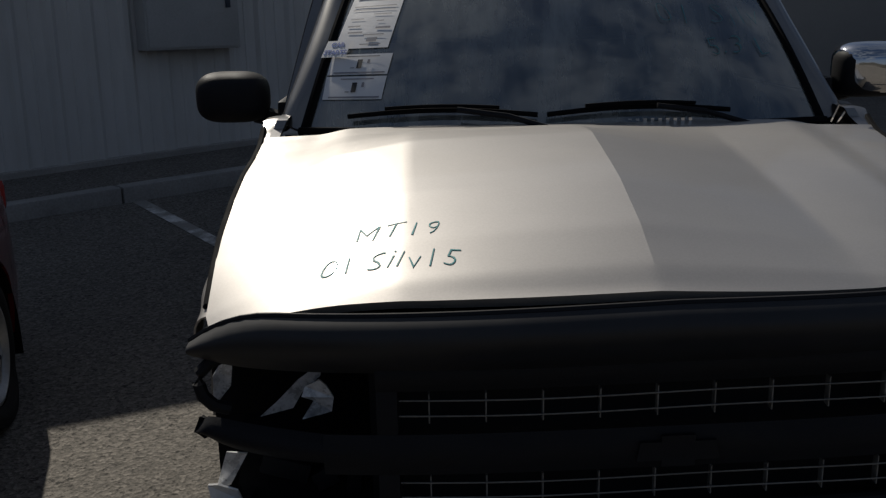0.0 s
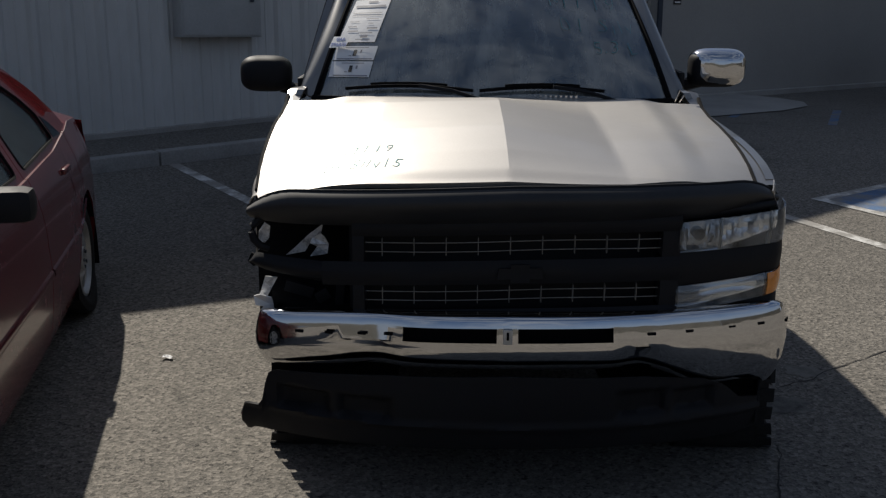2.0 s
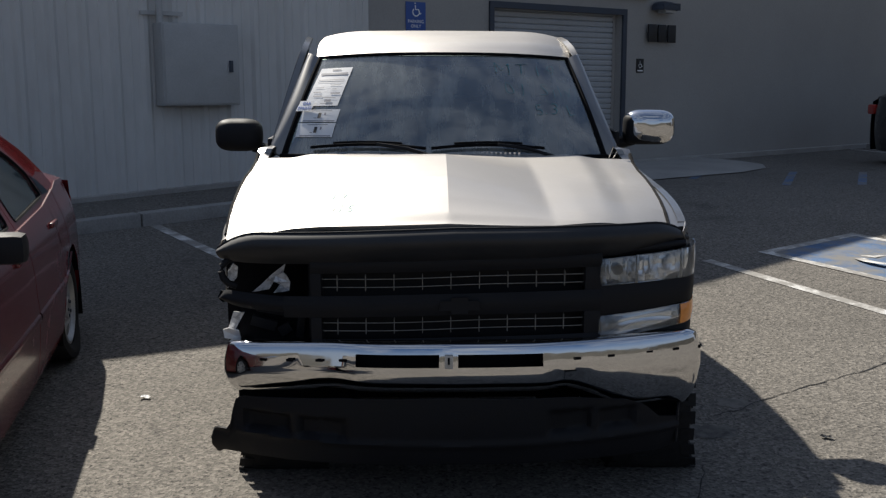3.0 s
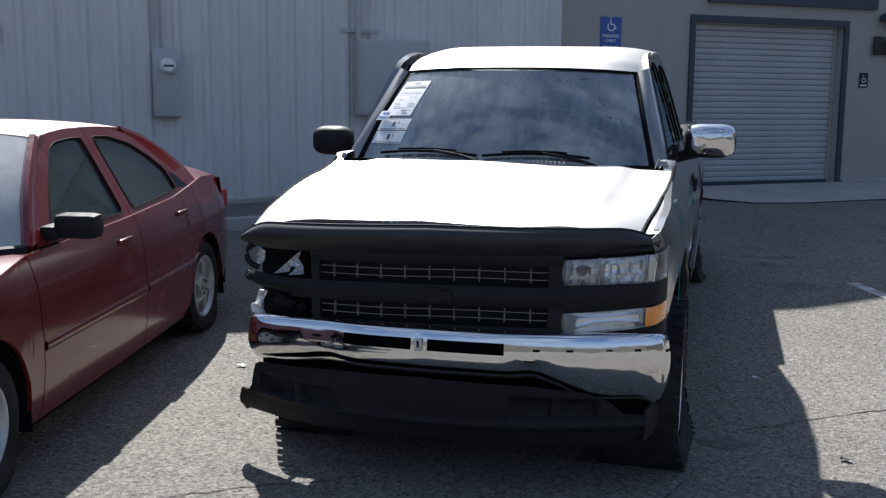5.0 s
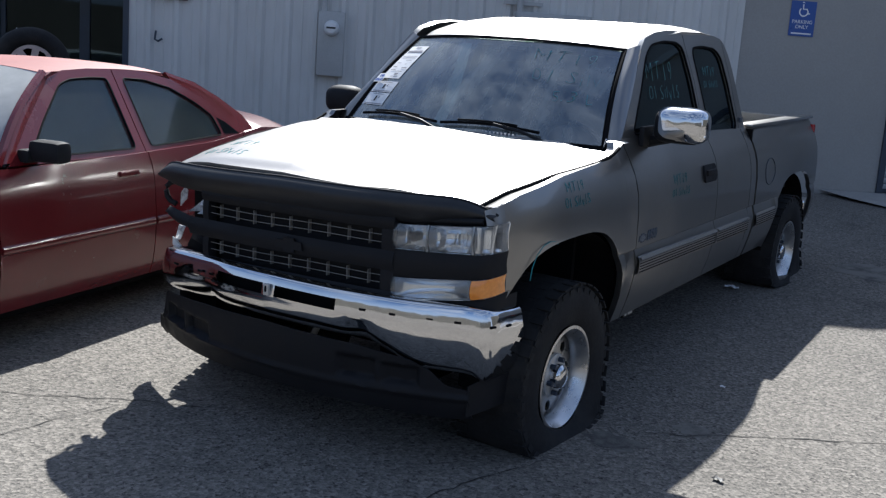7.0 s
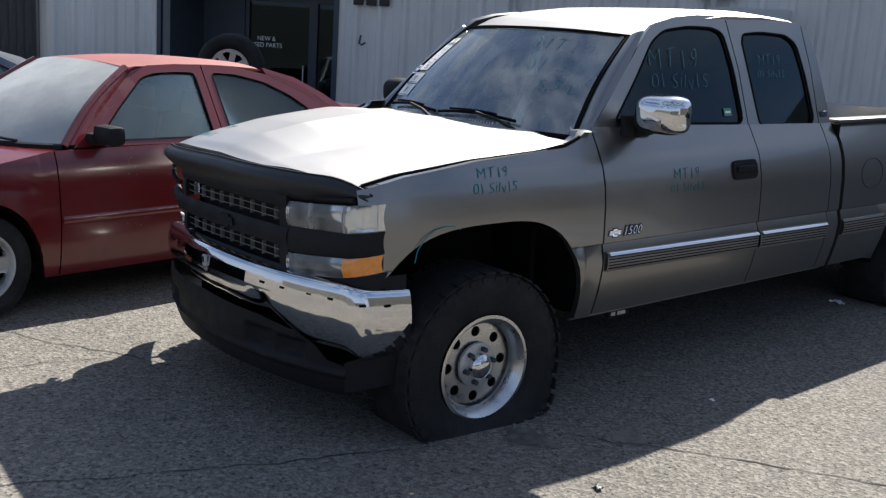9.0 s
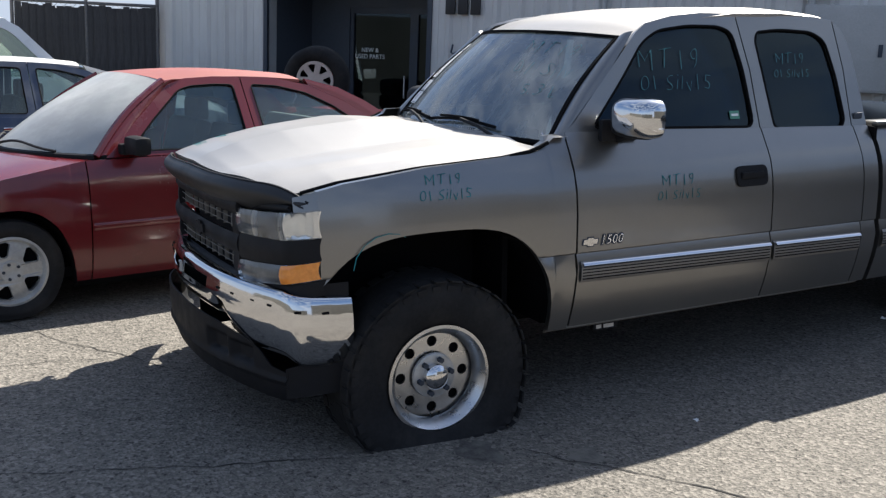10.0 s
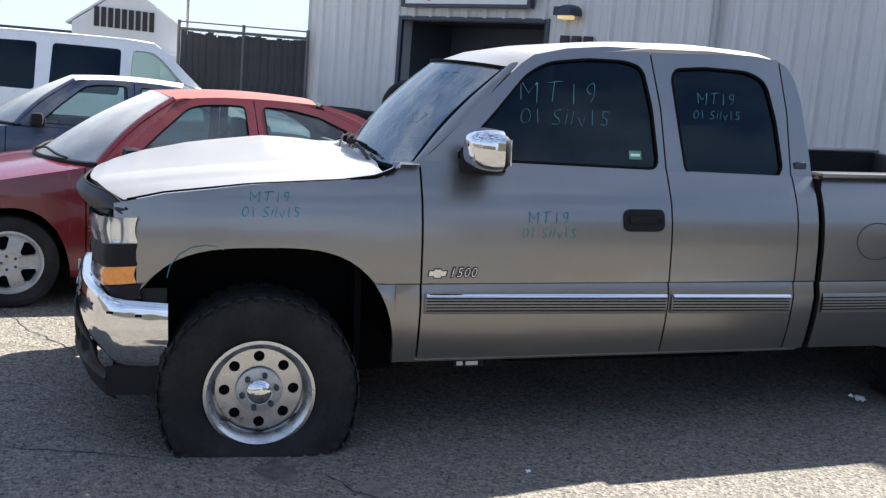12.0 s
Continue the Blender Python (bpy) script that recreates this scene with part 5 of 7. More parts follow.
def build_bumper():
    prof = [(0.055, 0.790), (0.020, 0.790), (0.008, 0.784), (0.002, 0.773), (-0.004, 0.752), (-0.013, 0.706), (-0.013, 0.697), (-0.0135, 0.688), (-0.0145, 0.676), (-0.007, 0.645), (0.010, 0.618), (0.030, 0.600), (0.048, 0.594)]
    ts = sorted(set([round(k / 40 - 1, 4) for k in range(81)] + [s * x / 0.90 * 0.84 for s in (-1, 1) for x in (0.034, 0.345)]))
    def low(t):
        k = min(1.0, max(0.0, (abs(t) - 0.42) / 0.26))
        return (0.092 * (k * k * (3 - 2 * k)) + 0.035 * max(0.0, (t - 0.82) / 0.18)) if t > 0 else 0.005 * k
    def dent(t, z):
        if t >= 0:
            return 0.016 * math.exp(-((t - 0.42) / 0.05) ** 2) * (1 if z < 0.68 else 0) + 0.004 * math.sin(7 * t)
        return 0.018 * math.sin(9 * t) * abs(t) + 0.016 * math.exp(-((t + 0.45) / 0.1) ** 2) * (1 if z < 0.7 else 0.2)
    bm = bmesh.new()
    rows = []
    for t in ts:
        p = bumper_path(t)
        q = (bumper_path(min(1, t + 0.01)) - bumper_path(max(-1, t - 0.01))).normalized()
        n = Vector((-q.y, q.x))
        col = []
        for off, z in prof:
            zz = z - (low(t) * (0.69 - z) / 0.106 if z < 0.69 else 0)
            d = off + dent(t, z)
            col.append(bm.verts.new((p.x + n.x * d, p.y + n.y * d, zz + crown(t))))
        rows.append(col)
    def slot(i, j):
        mid = (ts[i] + ts[i + 1]) / 2 * 0.90 / 0.84
        return prof[j][1] == 0.752 and 0.034 < abs(mid) < 0.345
    for i in range(len(ts) - 1):
        for j in range(len(prof) - 1):
            if not slot(i, j):
                bm.faces.new((rows[i][j], rows[i + 1][j], rows[i + 1][j + 1], rows[i][j + 1]))
    thicken(bm, 0.006)
    b = part("front_bumper", bm, CHROME, truck, "scratched chrome bumper, bent at one end")
    # the dark behind the long slots, as a black sheet
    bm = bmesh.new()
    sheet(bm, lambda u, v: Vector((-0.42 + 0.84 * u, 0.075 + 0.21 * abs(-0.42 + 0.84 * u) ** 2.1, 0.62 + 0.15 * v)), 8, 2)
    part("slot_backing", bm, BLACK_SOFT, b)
    bm = boxed((0.0, 0.002, 0.722), (0.030, 0.012, 0.050), 0.003)
    bracket = part("slot_bracket", bm, ALLOY_DULL, b)
    part("slot", boxed((0.0, -0.005, 0.726), (0.008, 0.006, 0.026), 0.002), BLACK_SOFT, bracket, "small dark slot")
    for t in (-0.70, -0.58, -0.46, -0.37, 0.44, 0.56, 0.70, 0.80, 0.915, 0.965):
        p = bumper_path(t)
        q = (bumper_path(min(1, t + 0.01)) - bumper_path(t - 0.01)).normalized()
        m = Matrix.Translation((p.x, p.y, 0.728 + crown(t))) @ Matrix.Rotation(math.atan2(q.y, q.x), 4, "Z")
        bm = boxed((0, -0.010, 0), (0.028, 0.006, 0.010), 0.0025, m)
        part("slot", bm, BLACK_SOFT, b, "small dark slot")
    return b


def build_valance():
    """The black lower valance, hanging low at the smashed end."""
    def f(u, v):
        x = -0.905 + 1.790 * u
        top = lerp([(-0.905, 0.345), (-0.897, 0.385), (-0.88, 0.399), (-0.835, 0.404), (-0.818, 0.430), (-0.808, 0.49), (-0.80, 0.522), (-0.775, 0.540), (-0.40, 0.575), (0.0, 0.590), (0.45, 0.575), (0.66, 0.545), (0.74, 0.51), (0.80, 0.455), (0.885, 0.440)], x)
        bot = lerp([(-0.905, 0.300), (-0.895, 0.283), (-0.875, 0.285), (-0.86, 0.297), (-0.35, 0.312), (0.0, 0.322), (0.45, 0.318), (0.80, 0.306), (0.885, 0.314)], x)
        z = bot + (top - bot) * v
        lift = 0.0
        y = -0.010 + 0.29 * abs(x) ** 2.2 + 0.035 * (1 - v) ** 3
        for a, b, za, zb, deep in ((-0.765, -0.575, 0.405, 0.495, 0.035), (-0.552, -0.365, 0.405, 0.497, 0.028), (0.36, 0.53, 0.43, 0.53, 0.03), (0.55, 0.70, 0.43, 0.52, 0.03)):
            k = min(x - a, b - x, z - za - lift, zb + lift - z)
            if k > 0:
                y += deep * min(1.0, k / 0.018)
        y -= 0.012 * max(0.0, 1 - abs(z - lift - 0.405) / 0.02)
        return Vector((x, y, z))
    bm = bmesh.new()
    sheet(bm, f, 130, 26)
    thicken(bm, 0.008)
    v = part("valance", bm, CHARCOAL, truck, "torn black plastic valance hanging crooked", 50)
    bm = bmesh.new()
    sheet(bm, lambda a, b: Vector((0.880 + 0.055 * math.sin(math.pi / 2 * a), 0.205 + 0.27 * a, 0.333 + 0.02 * a + (0.125 + 0.05 * a) * b)), 8, 4)
    thicken(bm, 0.006)
    part("valance_end", bm, CHARCOAL, v)


def build_mirror(s):
    at = Matrix.Translation((1.050 if s > 0 else -1.055, 1.85, 1.415 if s > 0 else 1.375))
    bm = bmesh.new()
    def shell(u, v):
        # a rounded pod, flat at the back
        a, b = 2 * math.pi * u, math.pi * (v - 0.5)
        k = lambda c: math.copysign(abs(c) ** (0.45 if s > 0 else 0.62), c)
        x = 0.122 * k(math.cos(a)) * math.cos(b) ** 0.5
        z = 0.084 * k(math.sin(a)) * math.cos(b) ** 0.5
        return at @ Vector((x * 1.0, -0.092 * math.sin(b) - 0.03 + 0.03 * s * x, z))
    sheet(bm, shell, 40, 12)
    bmesh.ops.remove_doubles(bm, verts=bm.verts, dist=0.0005)
    m = part("mirror", bm, CHARCOAL, truck, "door mirror with a chrome cap" if s > 0 else "black door mirror")
    if s > 0:
        bm = bmesh.new()
        def cap(u, v):
            a, b = 2 * math.pi * u, math.pi * 0.5 * (-0.18 + 1.18 * v)
            k = lambda c: math.copysign(abs(c) ** 0.55, c)
            return at @ Vector((0.132 * k(math.cos(a)) * math.cos(b) ** 0.55 + 0.012, -0.112 * math.sin(b) - 0.020, 0.090 * k(math.sin(a)) * math.cos(b) ** 0.55 + 0.008))
        sheet(bm, cap, 40, 10)
        bmesh.ops.remove_doubles(bm, verts=bm.verts, dist=0.0005)
        part("mirror_cap", bm, CHROME, m, "chrome mirror cap")
    bm = bmesh.new()
    z = at.translation.z
    pipe(bm, [(s * 0.88, 1.85, z - 0.09), (s * 0.93, 1.845, z - 0.075), (s * 0.99, 1.845, z - 0.06)], 0.030, 8)
    box(bm, (s * 0.885, 1.85, z - 0.06), (0.03, 0.22, 0.10), 0.012)
    part("mirror_arm", bm, CHARCOAL, m)
    bm = bmesh.new()
    box(bm, (s * 1.045, 1.906, z), (0.17, 0.006, 0.11), 0.002)
    part("mirror_glass", bm, CHROME, m)


def build_interior():
    for x, y, w in ((-0.42, 2.35, 0.55), (0.42, 2.35, 0.55), (0.0, 3.15, 1.4)):
        bm = bmesh.new()
        box(bm, (x, y, 0.86), (w, 0.50, 0.20), 0.05)
        box(bm, (x, y + 0.28, 1.20), (w, 0.16, 0.62), 0.05, Matrix.Rotation(0.0, 4, "X"))
        if w < 1:
            box(bm, (x, y + 0.30, 1.57), (0.26, 0.10, 0.18), 0.04)
        part("seat", bm, SEAT_GREY, truck, "dark grey cloth seat")
    bm = bmesh.new()
    box(bm, (0, 1.72, 1.12), (1.60, 0.42, 0.26), 0.05)
    part("dashboard", bm, SEAT_GREY, truck)
    bm = bmesh.new()
    m = Matrix.Translation((0.40, 2.02, 1.20)) @ Matrix.Rotation(radians(-62), 4, "X")
    pipe(bm, [m @ Vector((0.19 * math.cos(a), 0.19 * math.sin(a), 0)) for a in (2 * math.pi * k / 28 for k in range(29))], 0.015, 6)
    box(bm, (0, 0, -0.02), (0.16, 0.12, 0.05), 0.02, m)
    part("steering_wheel", bm, CHARCOAL, truck)


def build_writing():
    """Marker writing on the hood, fender, doors and glass; the door badge."""
    def on_side(y, z, out=0.002):
        sl = (side_x(y, z + 0.03) - side_x(y, z - 0.03)) / 0.06
        up = Vector((sl, 0, 1)).normalized()
        right = Vector((0, 1, 0))
        m = Matrix((right, up, right.cross(up))).transposed().to_4x4()
        m.translation = Vector((side_x(y, z) + out, y, z))
        return m
    def on_glass(y, z):
        up = Vector((-0.30, 0, 1)).normalized()
        m = Matrix((Vector((0, 1, 0)), up, Vector((0, 1, 0)).cross(up))).transposed().to_4x4()
        m.translation = Vector((GLASS_X(z) - 0.005, y, z))
        return m
    def on_hood(x, y):
        e = 0.03
        right = Vector((2 * e, 0, hood_z(x + e, y) - hood_z(x - e, y))).normalized()
        up = Vector((0, 2 * e, hood_z(x, y + e) - hood_z(x, y - e))).normalized()
        m = Matrix((right, up, right.cross(up))).transposed().to_4x4()
        m.translation = Vector((x, y, hood_z(x, y) + 0.0025))
        return m
    SQUEEZE = Matrix.Rotation(radians(-6), 4, 'Z') @ Matrix.Diagonal((0.58, 0.74, 1, 1))
    w = "blue-green marker writing"
    def drape(ob):
        m = ob.matrix_basis
        back = m.inverted()
        for v in ob.data.vertices:
            p = m @ v.co
            p.z = hood_z(p.x, p.y) + (0.0013 if v.co.z > 0 else -0.0008)
            v.co = back @ p
    for ob in (lettering("writing", "MT19", 0.115, MARKER, on_hood(-0.462, 0.330) @ SQUEEZE, truck, -0.0030, 0.0004, w, 1.15, 0.12, 0.045),
               lettering("writing", "01 Silv15", 0.115, MARKER, on_hood(-0.475, 0.222) @ SQUEEZE, truck, -0.0030, 0.0004, w, 1.1, 0.12, 0.045)):
        drape(ob)
    lettering("writing", "MT19", 0.068, MARKER_SIDE, on_side(0.875, 1.193), truck, -0.0014, 0.0004, w, 1.15, 0.12, 0.045)
    lettering("writing", "01 Silv15", 0.066, MARKER_SIDE, on_side(0.880, 1.130), truck, -0.0013, 0.0004, w, 1.05, 0.12, 0.045)
    lettering("writing", "MT19", 0.080, MARKER_SIDE, on_side(2.155, 1.118), truck, -0.002, 0.0004, w, 1.15, 0.12, 0.045)
    lettering("writing", "01 Silv15", 0.064, MARKER_SIDE, on_side(2.16, 1.050), truck, -0.0017, 0.0004, w, 1.15, 0.12, 0.045)
    lettering("writing", "MT19", 0.15, CHALK, on_glass(2.24, 1.66), truck, -0.0056, 0.0004, "pale marker writing on the glass", 1.25, 0.12, 0.045)
    lettering("writing", "01 Silv15", 0.115, CHALK, on_glass(2.27, 1.55), truck, -0.0042, 0.0004, "pale marker writing on the glass", 1.1, 0.12, 0.045)
    lettering("writing", "MT19", 0.085, CHALK, on_glass(3.07, 1.66), truck, -0.0028, 0.0004, "pale marker writing on the glass", 1.1, 0.12, 0.045)
    lettering("writing", "01 Silv15", 0.065, CHALK, on_glass(3.07, 1.585), truck, -0.002, 0.0004, "pale marker writing on the glass", 1.1, 0.12, 0.045)
    def on_screen(u, v):
        right = (screen_point(u + 0.02, v) - screen_point(u - 0.02, v)).normalized()
        up = (screen_point(u, v + 0.03) - screen_point(u, v - 0.03)).normalized()
        m = Matrix((right, up, right.cross(up))).transposed().to_4x4()
        m.translation = screen_point(u, v) + right.cross(up) * 0.004
        return m
    lettering("writing", "MT19", 0.13, CHALK, on_screen(0.80, 0.83), truck, -0.0048, 0.0004, "pale marker writing on the glass", 1.2, 0.12, 0.045)
    lettering("writing", "01 Silv", 0.13, CHALK, on_screen(0.83, 0.62), truck, -0.0048, 0.0004, "pale marker writing on the glass", 1.1, 0.12, 0.045)
    lettering("writing", "5.3 L", 0.10, CHALK, on_screen(0.87, 0.43), truck, -0.003, 0.0004, "pale marker writing on the glass", 1.1, 0.12, 0.045)
    # a marker ring round the dent on the fender
    bm = bmesh.new()
    pipe(bm, [Vector((side_x(0.60, z) + 0.002, y, z)) for y, z in ((0.462, 0.86), (0.475, 0.91), (0.51, 0.955), (0.56, 0.985), (0.615, 0.995), (0.66, 0.99), (0.69, 0.975))], 0.0022, 5)
    part("marker_ring", bm, MARKER_SIDE, truck, "marker ring round a dent")
    bm = bmesh.new()
    fr = on_glass(2.625, 1.395)
    plate(bm, [(-0.032, -0.020), (0.032, -0.020), (0.032, 0.020), (-0.032, 0.020)], lambda a, b: fr @ Vector((a, b, 0)), 0.001)
    tag = part("sticker", bm, surface("green_sticker", (0.10, 0.28, 0.20), 0.5), truck, "small green sticker", 0)
    bm = bmesh.new()
    plate(bm, [(-0.024, -0.006), (0.024, -0.006), (0.024, 0.006), (-0.024, 0.006)], lambda a, b: fr @ Vector((a, b, 0.0015)), 0.0005)
    part("print_bar", bm, PAPER, tag, "", 0)
    # badge
    bm = bmesh.new()
    fr = on_side(1.630, 0.874, 0.004) @ Matrix.Scale(0.88, 4)
    plate(bm, [(-0.045, -0.012), (-0.018, -0.012), (-0.016, -0.020), (0.020, -0.020), (0.020, -0.012), (0.045, -0.012), (0.050, 0.012), (0.022, 0.012), (0.020, 0.020), (-0.014, 0.020), (-0.016, 0.012), (-0.040, 0.012)], lambda a, b: fr @ Vector((a, b, 0)), 0.004)
    part("badge", bm, CHROME, truck, "plain bright emblem", 20)
    bm = bmesh.new()
    plate(bm, [(-0.053, -0.016), (-0.022, -0.016), (-0.020, -0.026), (0.025, -0.026), (0.025, -0.017), (0.052, -0.017), (0.058, 0.016), (0.026, 0.016), (0.024, 0.026), (-0.018, 0.026), (-0.020, 0.016), (-0.047, 0.016)], lambda a, b: fr @ Vector((a, b, -0.002)), 0.003)
    part("badge_backing", bm, DARK_TRIM, truck, "dark rim of the emblem", 20)
    lettering("badge_backing", "1500", 0.060, DARK_TRIM, on_side(1.750, 0.876, 0.0022), truck, 0.0045, 0.002, "dark rim of the model number", 1.12, 0.25)
    lettering("badge", "1500", 0.060, CHROME, on_side(1.750, 0.876, 0.0035), truck, -0.0012, 0.003, "bright model number badge", 1.12, 0.25)


build_hood()
for s in (-1, 1):
    build_fender(s)
    for rear in (False, True):
        build_door(s, rear)
    build_mirror(s)
build_cab_shell()
build_windscreen()
build_bed()
truck_wheels()
build_shield()
build_grille()
build_lamps()
build_damage()
build_bumper()
build_valance()
build_interior()
build_writing()


def settle_body():
    """Draws the cab together along the truck, and lets the nose hang towards its smashed corner."""
    for ob in truck.children_recursive:
        if ob.type != "MESH" or ob in WHEELS:
            continue
        m, up = ob.matrix_basis.copy(), ob.parent
        while up != truck:
            m, up = up.matrix_basis @ m, up.parent
        back = m.inverted()
        hangs = not ob.name.startswith(("valance", "front_bumper", "slot"))
        for v in ob.data.vertices:
            p = m @ v.co
            p.y = cab_y(p.y)
            if hangs and p.y < 1.1 and p.x < 0.5:
                k = min(1.0, (1.1 - p.y) / 0.9)
                p.z -= 0.026 * (0.5 - p.x) * k * k * (3 - 2 * k)
            v.co = back @ p


settle_body()

# ---- the parked sedans ----
def make_car(c):
    """A four-door car from its tables. Its axes: x across, y from the nose to the tail with the front axle at 0, z up from the ground."""
    car = thing(c["name"], c["label"], c["category"], matrix=c["at"])
    paint, top_paint, wb = c["paint"], c["top_paint"], c["wb"]
    prof = [(0.17, 0.93), (0.24, 0.965), (0.38, 0.990), (0.56, 1.0), (0.60, 0.994), (0.75, 0.988), (0.86, 0.962), (0.96, 0.915), (1.05, 0.88)]
    half = lambda y: lerp(c["plan"], y)
    sx = lambda y, z: half(y) * lerp(prof, z)
    belt = lambda y: lerp(c["belt"], y)

    def low(y):
        for hub in (0.0, wb):
            t = (y - hub) / c["arch"]
            if abs(t) < 1:
                return 0.19 + (c["arch_z"] - 0.19) * (1 - abs(t) ** 2.4) ** (1 / 2.0)
        return 0.19

    def cols(y0, y1):
        ys = set(steps(y0, y1, 14))
        for hub in (0.0, wb):
            ys |= {hub + c["arch"] * math.sin(math.pi / 2 * t) for t in steps(-1, 1, 24)}
        return [y0, *sorted({round(y, 4) for y in ys if y0 + 0.004 < y < y1 - 0.004}), y1]

    def side_panel(name, y0, y1, s, label=""):
        bm = bmesh.new()
        ring = []
        for y in cols(y0, y1):
            zb, zt = low(y), belt(y)
            ring.append([bm.verts.new((s * sx(y, zb + (zt - zb) * k / 10), y, zb + (zt - zb) * k / 10)) for k in range(11)])
        for a, b in zip(ring, ring[1:]):
            for k in range(10):
                bm.faces.new((a[k], b[k], b[k + 1], a[k + 1]))
        got = bmesh.ops.extrude_edge_only(bm, edges=[e for e in bm.edges if e.is_boundary])
        for v in got["geom"]:
            if isinstance(v, bmesh.types.BMVert):
                v.co.x -= s * 0.02
        return part(name, bm, paint, car, label)

    gx = lambda z: c["glass_x"] - c["tumble"] * (z - c["belt_z"])
    fa, fd, _, fr = c["seams"]
    f_end, r_end = c["plan"][0][0], c["plan"][-1][0]
    for s in (-1, 1):
        side_panel("front_fender", f_end + 0.16, fa - 0.004, s)
        side_panel("rear_quarter", fr + 0.004, r_end - 0.12, s)
        for name, a, b, frame_line, hole in (("front_door", fa, fd, c["front_frame"], c["front_hole"]), ("rear_door", fd, fr, c["rear_frame"], c["rear_hole"])):
            d = side_panel(name, a + 0.004, b - 0.004, s)
            place = lambda a, b, s=s: Vector((s * gx(b), a, b))
            part("window_frame", plate(bmesh.new(), frame_line, place, 0.025, [rounded(hole, 0.03, 3)]), paint, d, "", 30)
            mid = (sum(p[0] for p in hole) / len(hole), sum(p[1] for p in hole) / len(hole))
            big = [(mid[0] + (p - mid[0]) * 1.04, mid[1] + (q - mid[1]) * 1.05) for p, q in hole]
            part("window", plate(bmesh.new(), rounded(big, 0.03, 3), lambda a, b, s=s: Vector((s * (gx(b) - 0.012), a, b)), 0.004), c["glass"], d)
            ring = rounded(hole, 0.03, 3)
            part("window_seal", pipe(bmesh.new(), [Vector((s * (gx(b) - 0.003), a, b)) for a, b in ring + ring[:1]], 0.007, 5), BLACK_SOFT, d)
            yh = b - 0.22 if name == "front_door" else b - 0.34
            zh = belt(yh) - 0.10
            part("door_handle", boxed((s * (sx(yh, zh) + 0.006), yh, zh), (0.02, 0.16, 0.030), 0.008), c["handle"], d)
            m0, m1 = a + 0.012, b - 0.012
            bm = bmesh.new()
            sheet(bm, lambda u, v, m0=m0, m1=m1, s=s: Vector((s * (sx(m0 + (m1 - m0) * u, 0.52 + 0.05 * v) + 0.010 * math.sin(math.pi * v) ** 0.5), m0 + (m1 - m0) * u, max(low(m0 + (m1 - m0) * u), 0.50 + 0.05 * v))), 8, 4)
            part("rub_strip", bm, paint, d)
        if c.get("quarter_hole"):
            part("quarter_glass", plate(bmesh.new(), c["quarter_hole"], lambda a, b, s=s: Vector((s * (gx(b) + 0.002), a, b)), 0.004), TINTED, car)
        # pillar behind the rear door, up to the rear glass
        part("rear_pillar", plate(bmesh.new(), c["rear_pillar"], lambda a, b, s=s: Vector((s * (gx(b) - 0.002), a, b)), 0.03), c.get("pillar_paint", paint), car, "", 30)
        # mirror
        my, mz = c["mirror"]
        mx = gx(mz) + 0.02
        m = part("mirror", boxed((s * (mx + 0.125), my, mz + 0.03), (0.20, 0.11, 0.115), 0.035), CHARCOAL, car, "black door mirror")
        part("mirror_arm", boxed((s * (mx + 0.01), my, mz), (0.08, 0.14, 0.07), 0.02), CHARCOAL, m)
        # sill and wheel wells
        bm = bmesh.new()
        sheet(bm, lambda u, v, s=s: Vector((s * (half(1.4) * 0.93 - 0.05 * v), c["arch"] + (wb - 2 * c["arch"]) * u, 0.19 - 0.05 * v)), 6, 2)
        part("sill", bm, BLACK_SOFT, car)
        for hub in (0.0, wb):
            bm = bmesh.new()
            sheet(bm, lambda u, v, s=s, hub=hub: Vector((s * (half(hub) * 0.97 - 0.30 * v), hub + c["arch"] * math.cos(math.pi * (1 - u)), 0.17 + (c["arch_z"] - 0.18) * math.sin(math.pi * u) ** 0.8)), 18, 3)
            sheet(bm, lambda u, v, s=s, hub=hub: Vector((s * (half(hub) * 0.97 - 0.30), hub + c["arch"] * (2 * u - 1), 0.12 + (c["arch_z"] - 0.1) * v)), 2, 2)
            part("wheel_liner", bm, BLACK_SOFT, car)

    def over(y, x_edge, centre):
        return lambda t: centre - (centre - belt(y)) * abs(t) ** 3.2

    # hood and boot lid
    def lid(name, y0, y1, table, cut0, cut1, label=""):
        def f(u, v):
            t = 2 * u - 1
            a, b = y0 + cut0 * t * t, y1 + cut1 * t * t
            y = a + (b - a) * v
            x = (sx(y, belt(y)) - 0.004) * t
            z = lerp(table, y)
            return Vector((x, y, z - (z - belt(y)) * abs(t) ** 3.0))
        bm = bmesh.new()
        sheet(bm, f, 30, 22)
        return part(name, bm, paint, car, label)
    lid("hood", f_end + 0.10, c["screen"][0], c["hood"], 0.20, c["screen"][1])
    lid("boot_lid", c["rear_glass"][1] - 0.02, r_end - 0.06, c["deck"], 0.0, -0.14)
    # nose and tail
    for name, y_end, s in (("front_bumper", f_end, 1), ("rear_bumper", r_end, -1)):
        def f(u, v, y_end=y_end, s=s):
            t = 2 * u - 1
            z = 0.20 + (belt(y_end + s * 0.16) + 0.04 - 0.20) * v
            w = half(y_end + s * 0.20)
            y = y_end + s * (0.30 * abs(t) ** 3.0 + 0.05 * (2 * v - 1) ** 2)
            return Vector((w * 1.02 * t * (1 - 0.02 * v), y, z))
        bm = bmesh.new()
        sheet(bm, f, 26, 10)
        part(name, bm, paint, car)
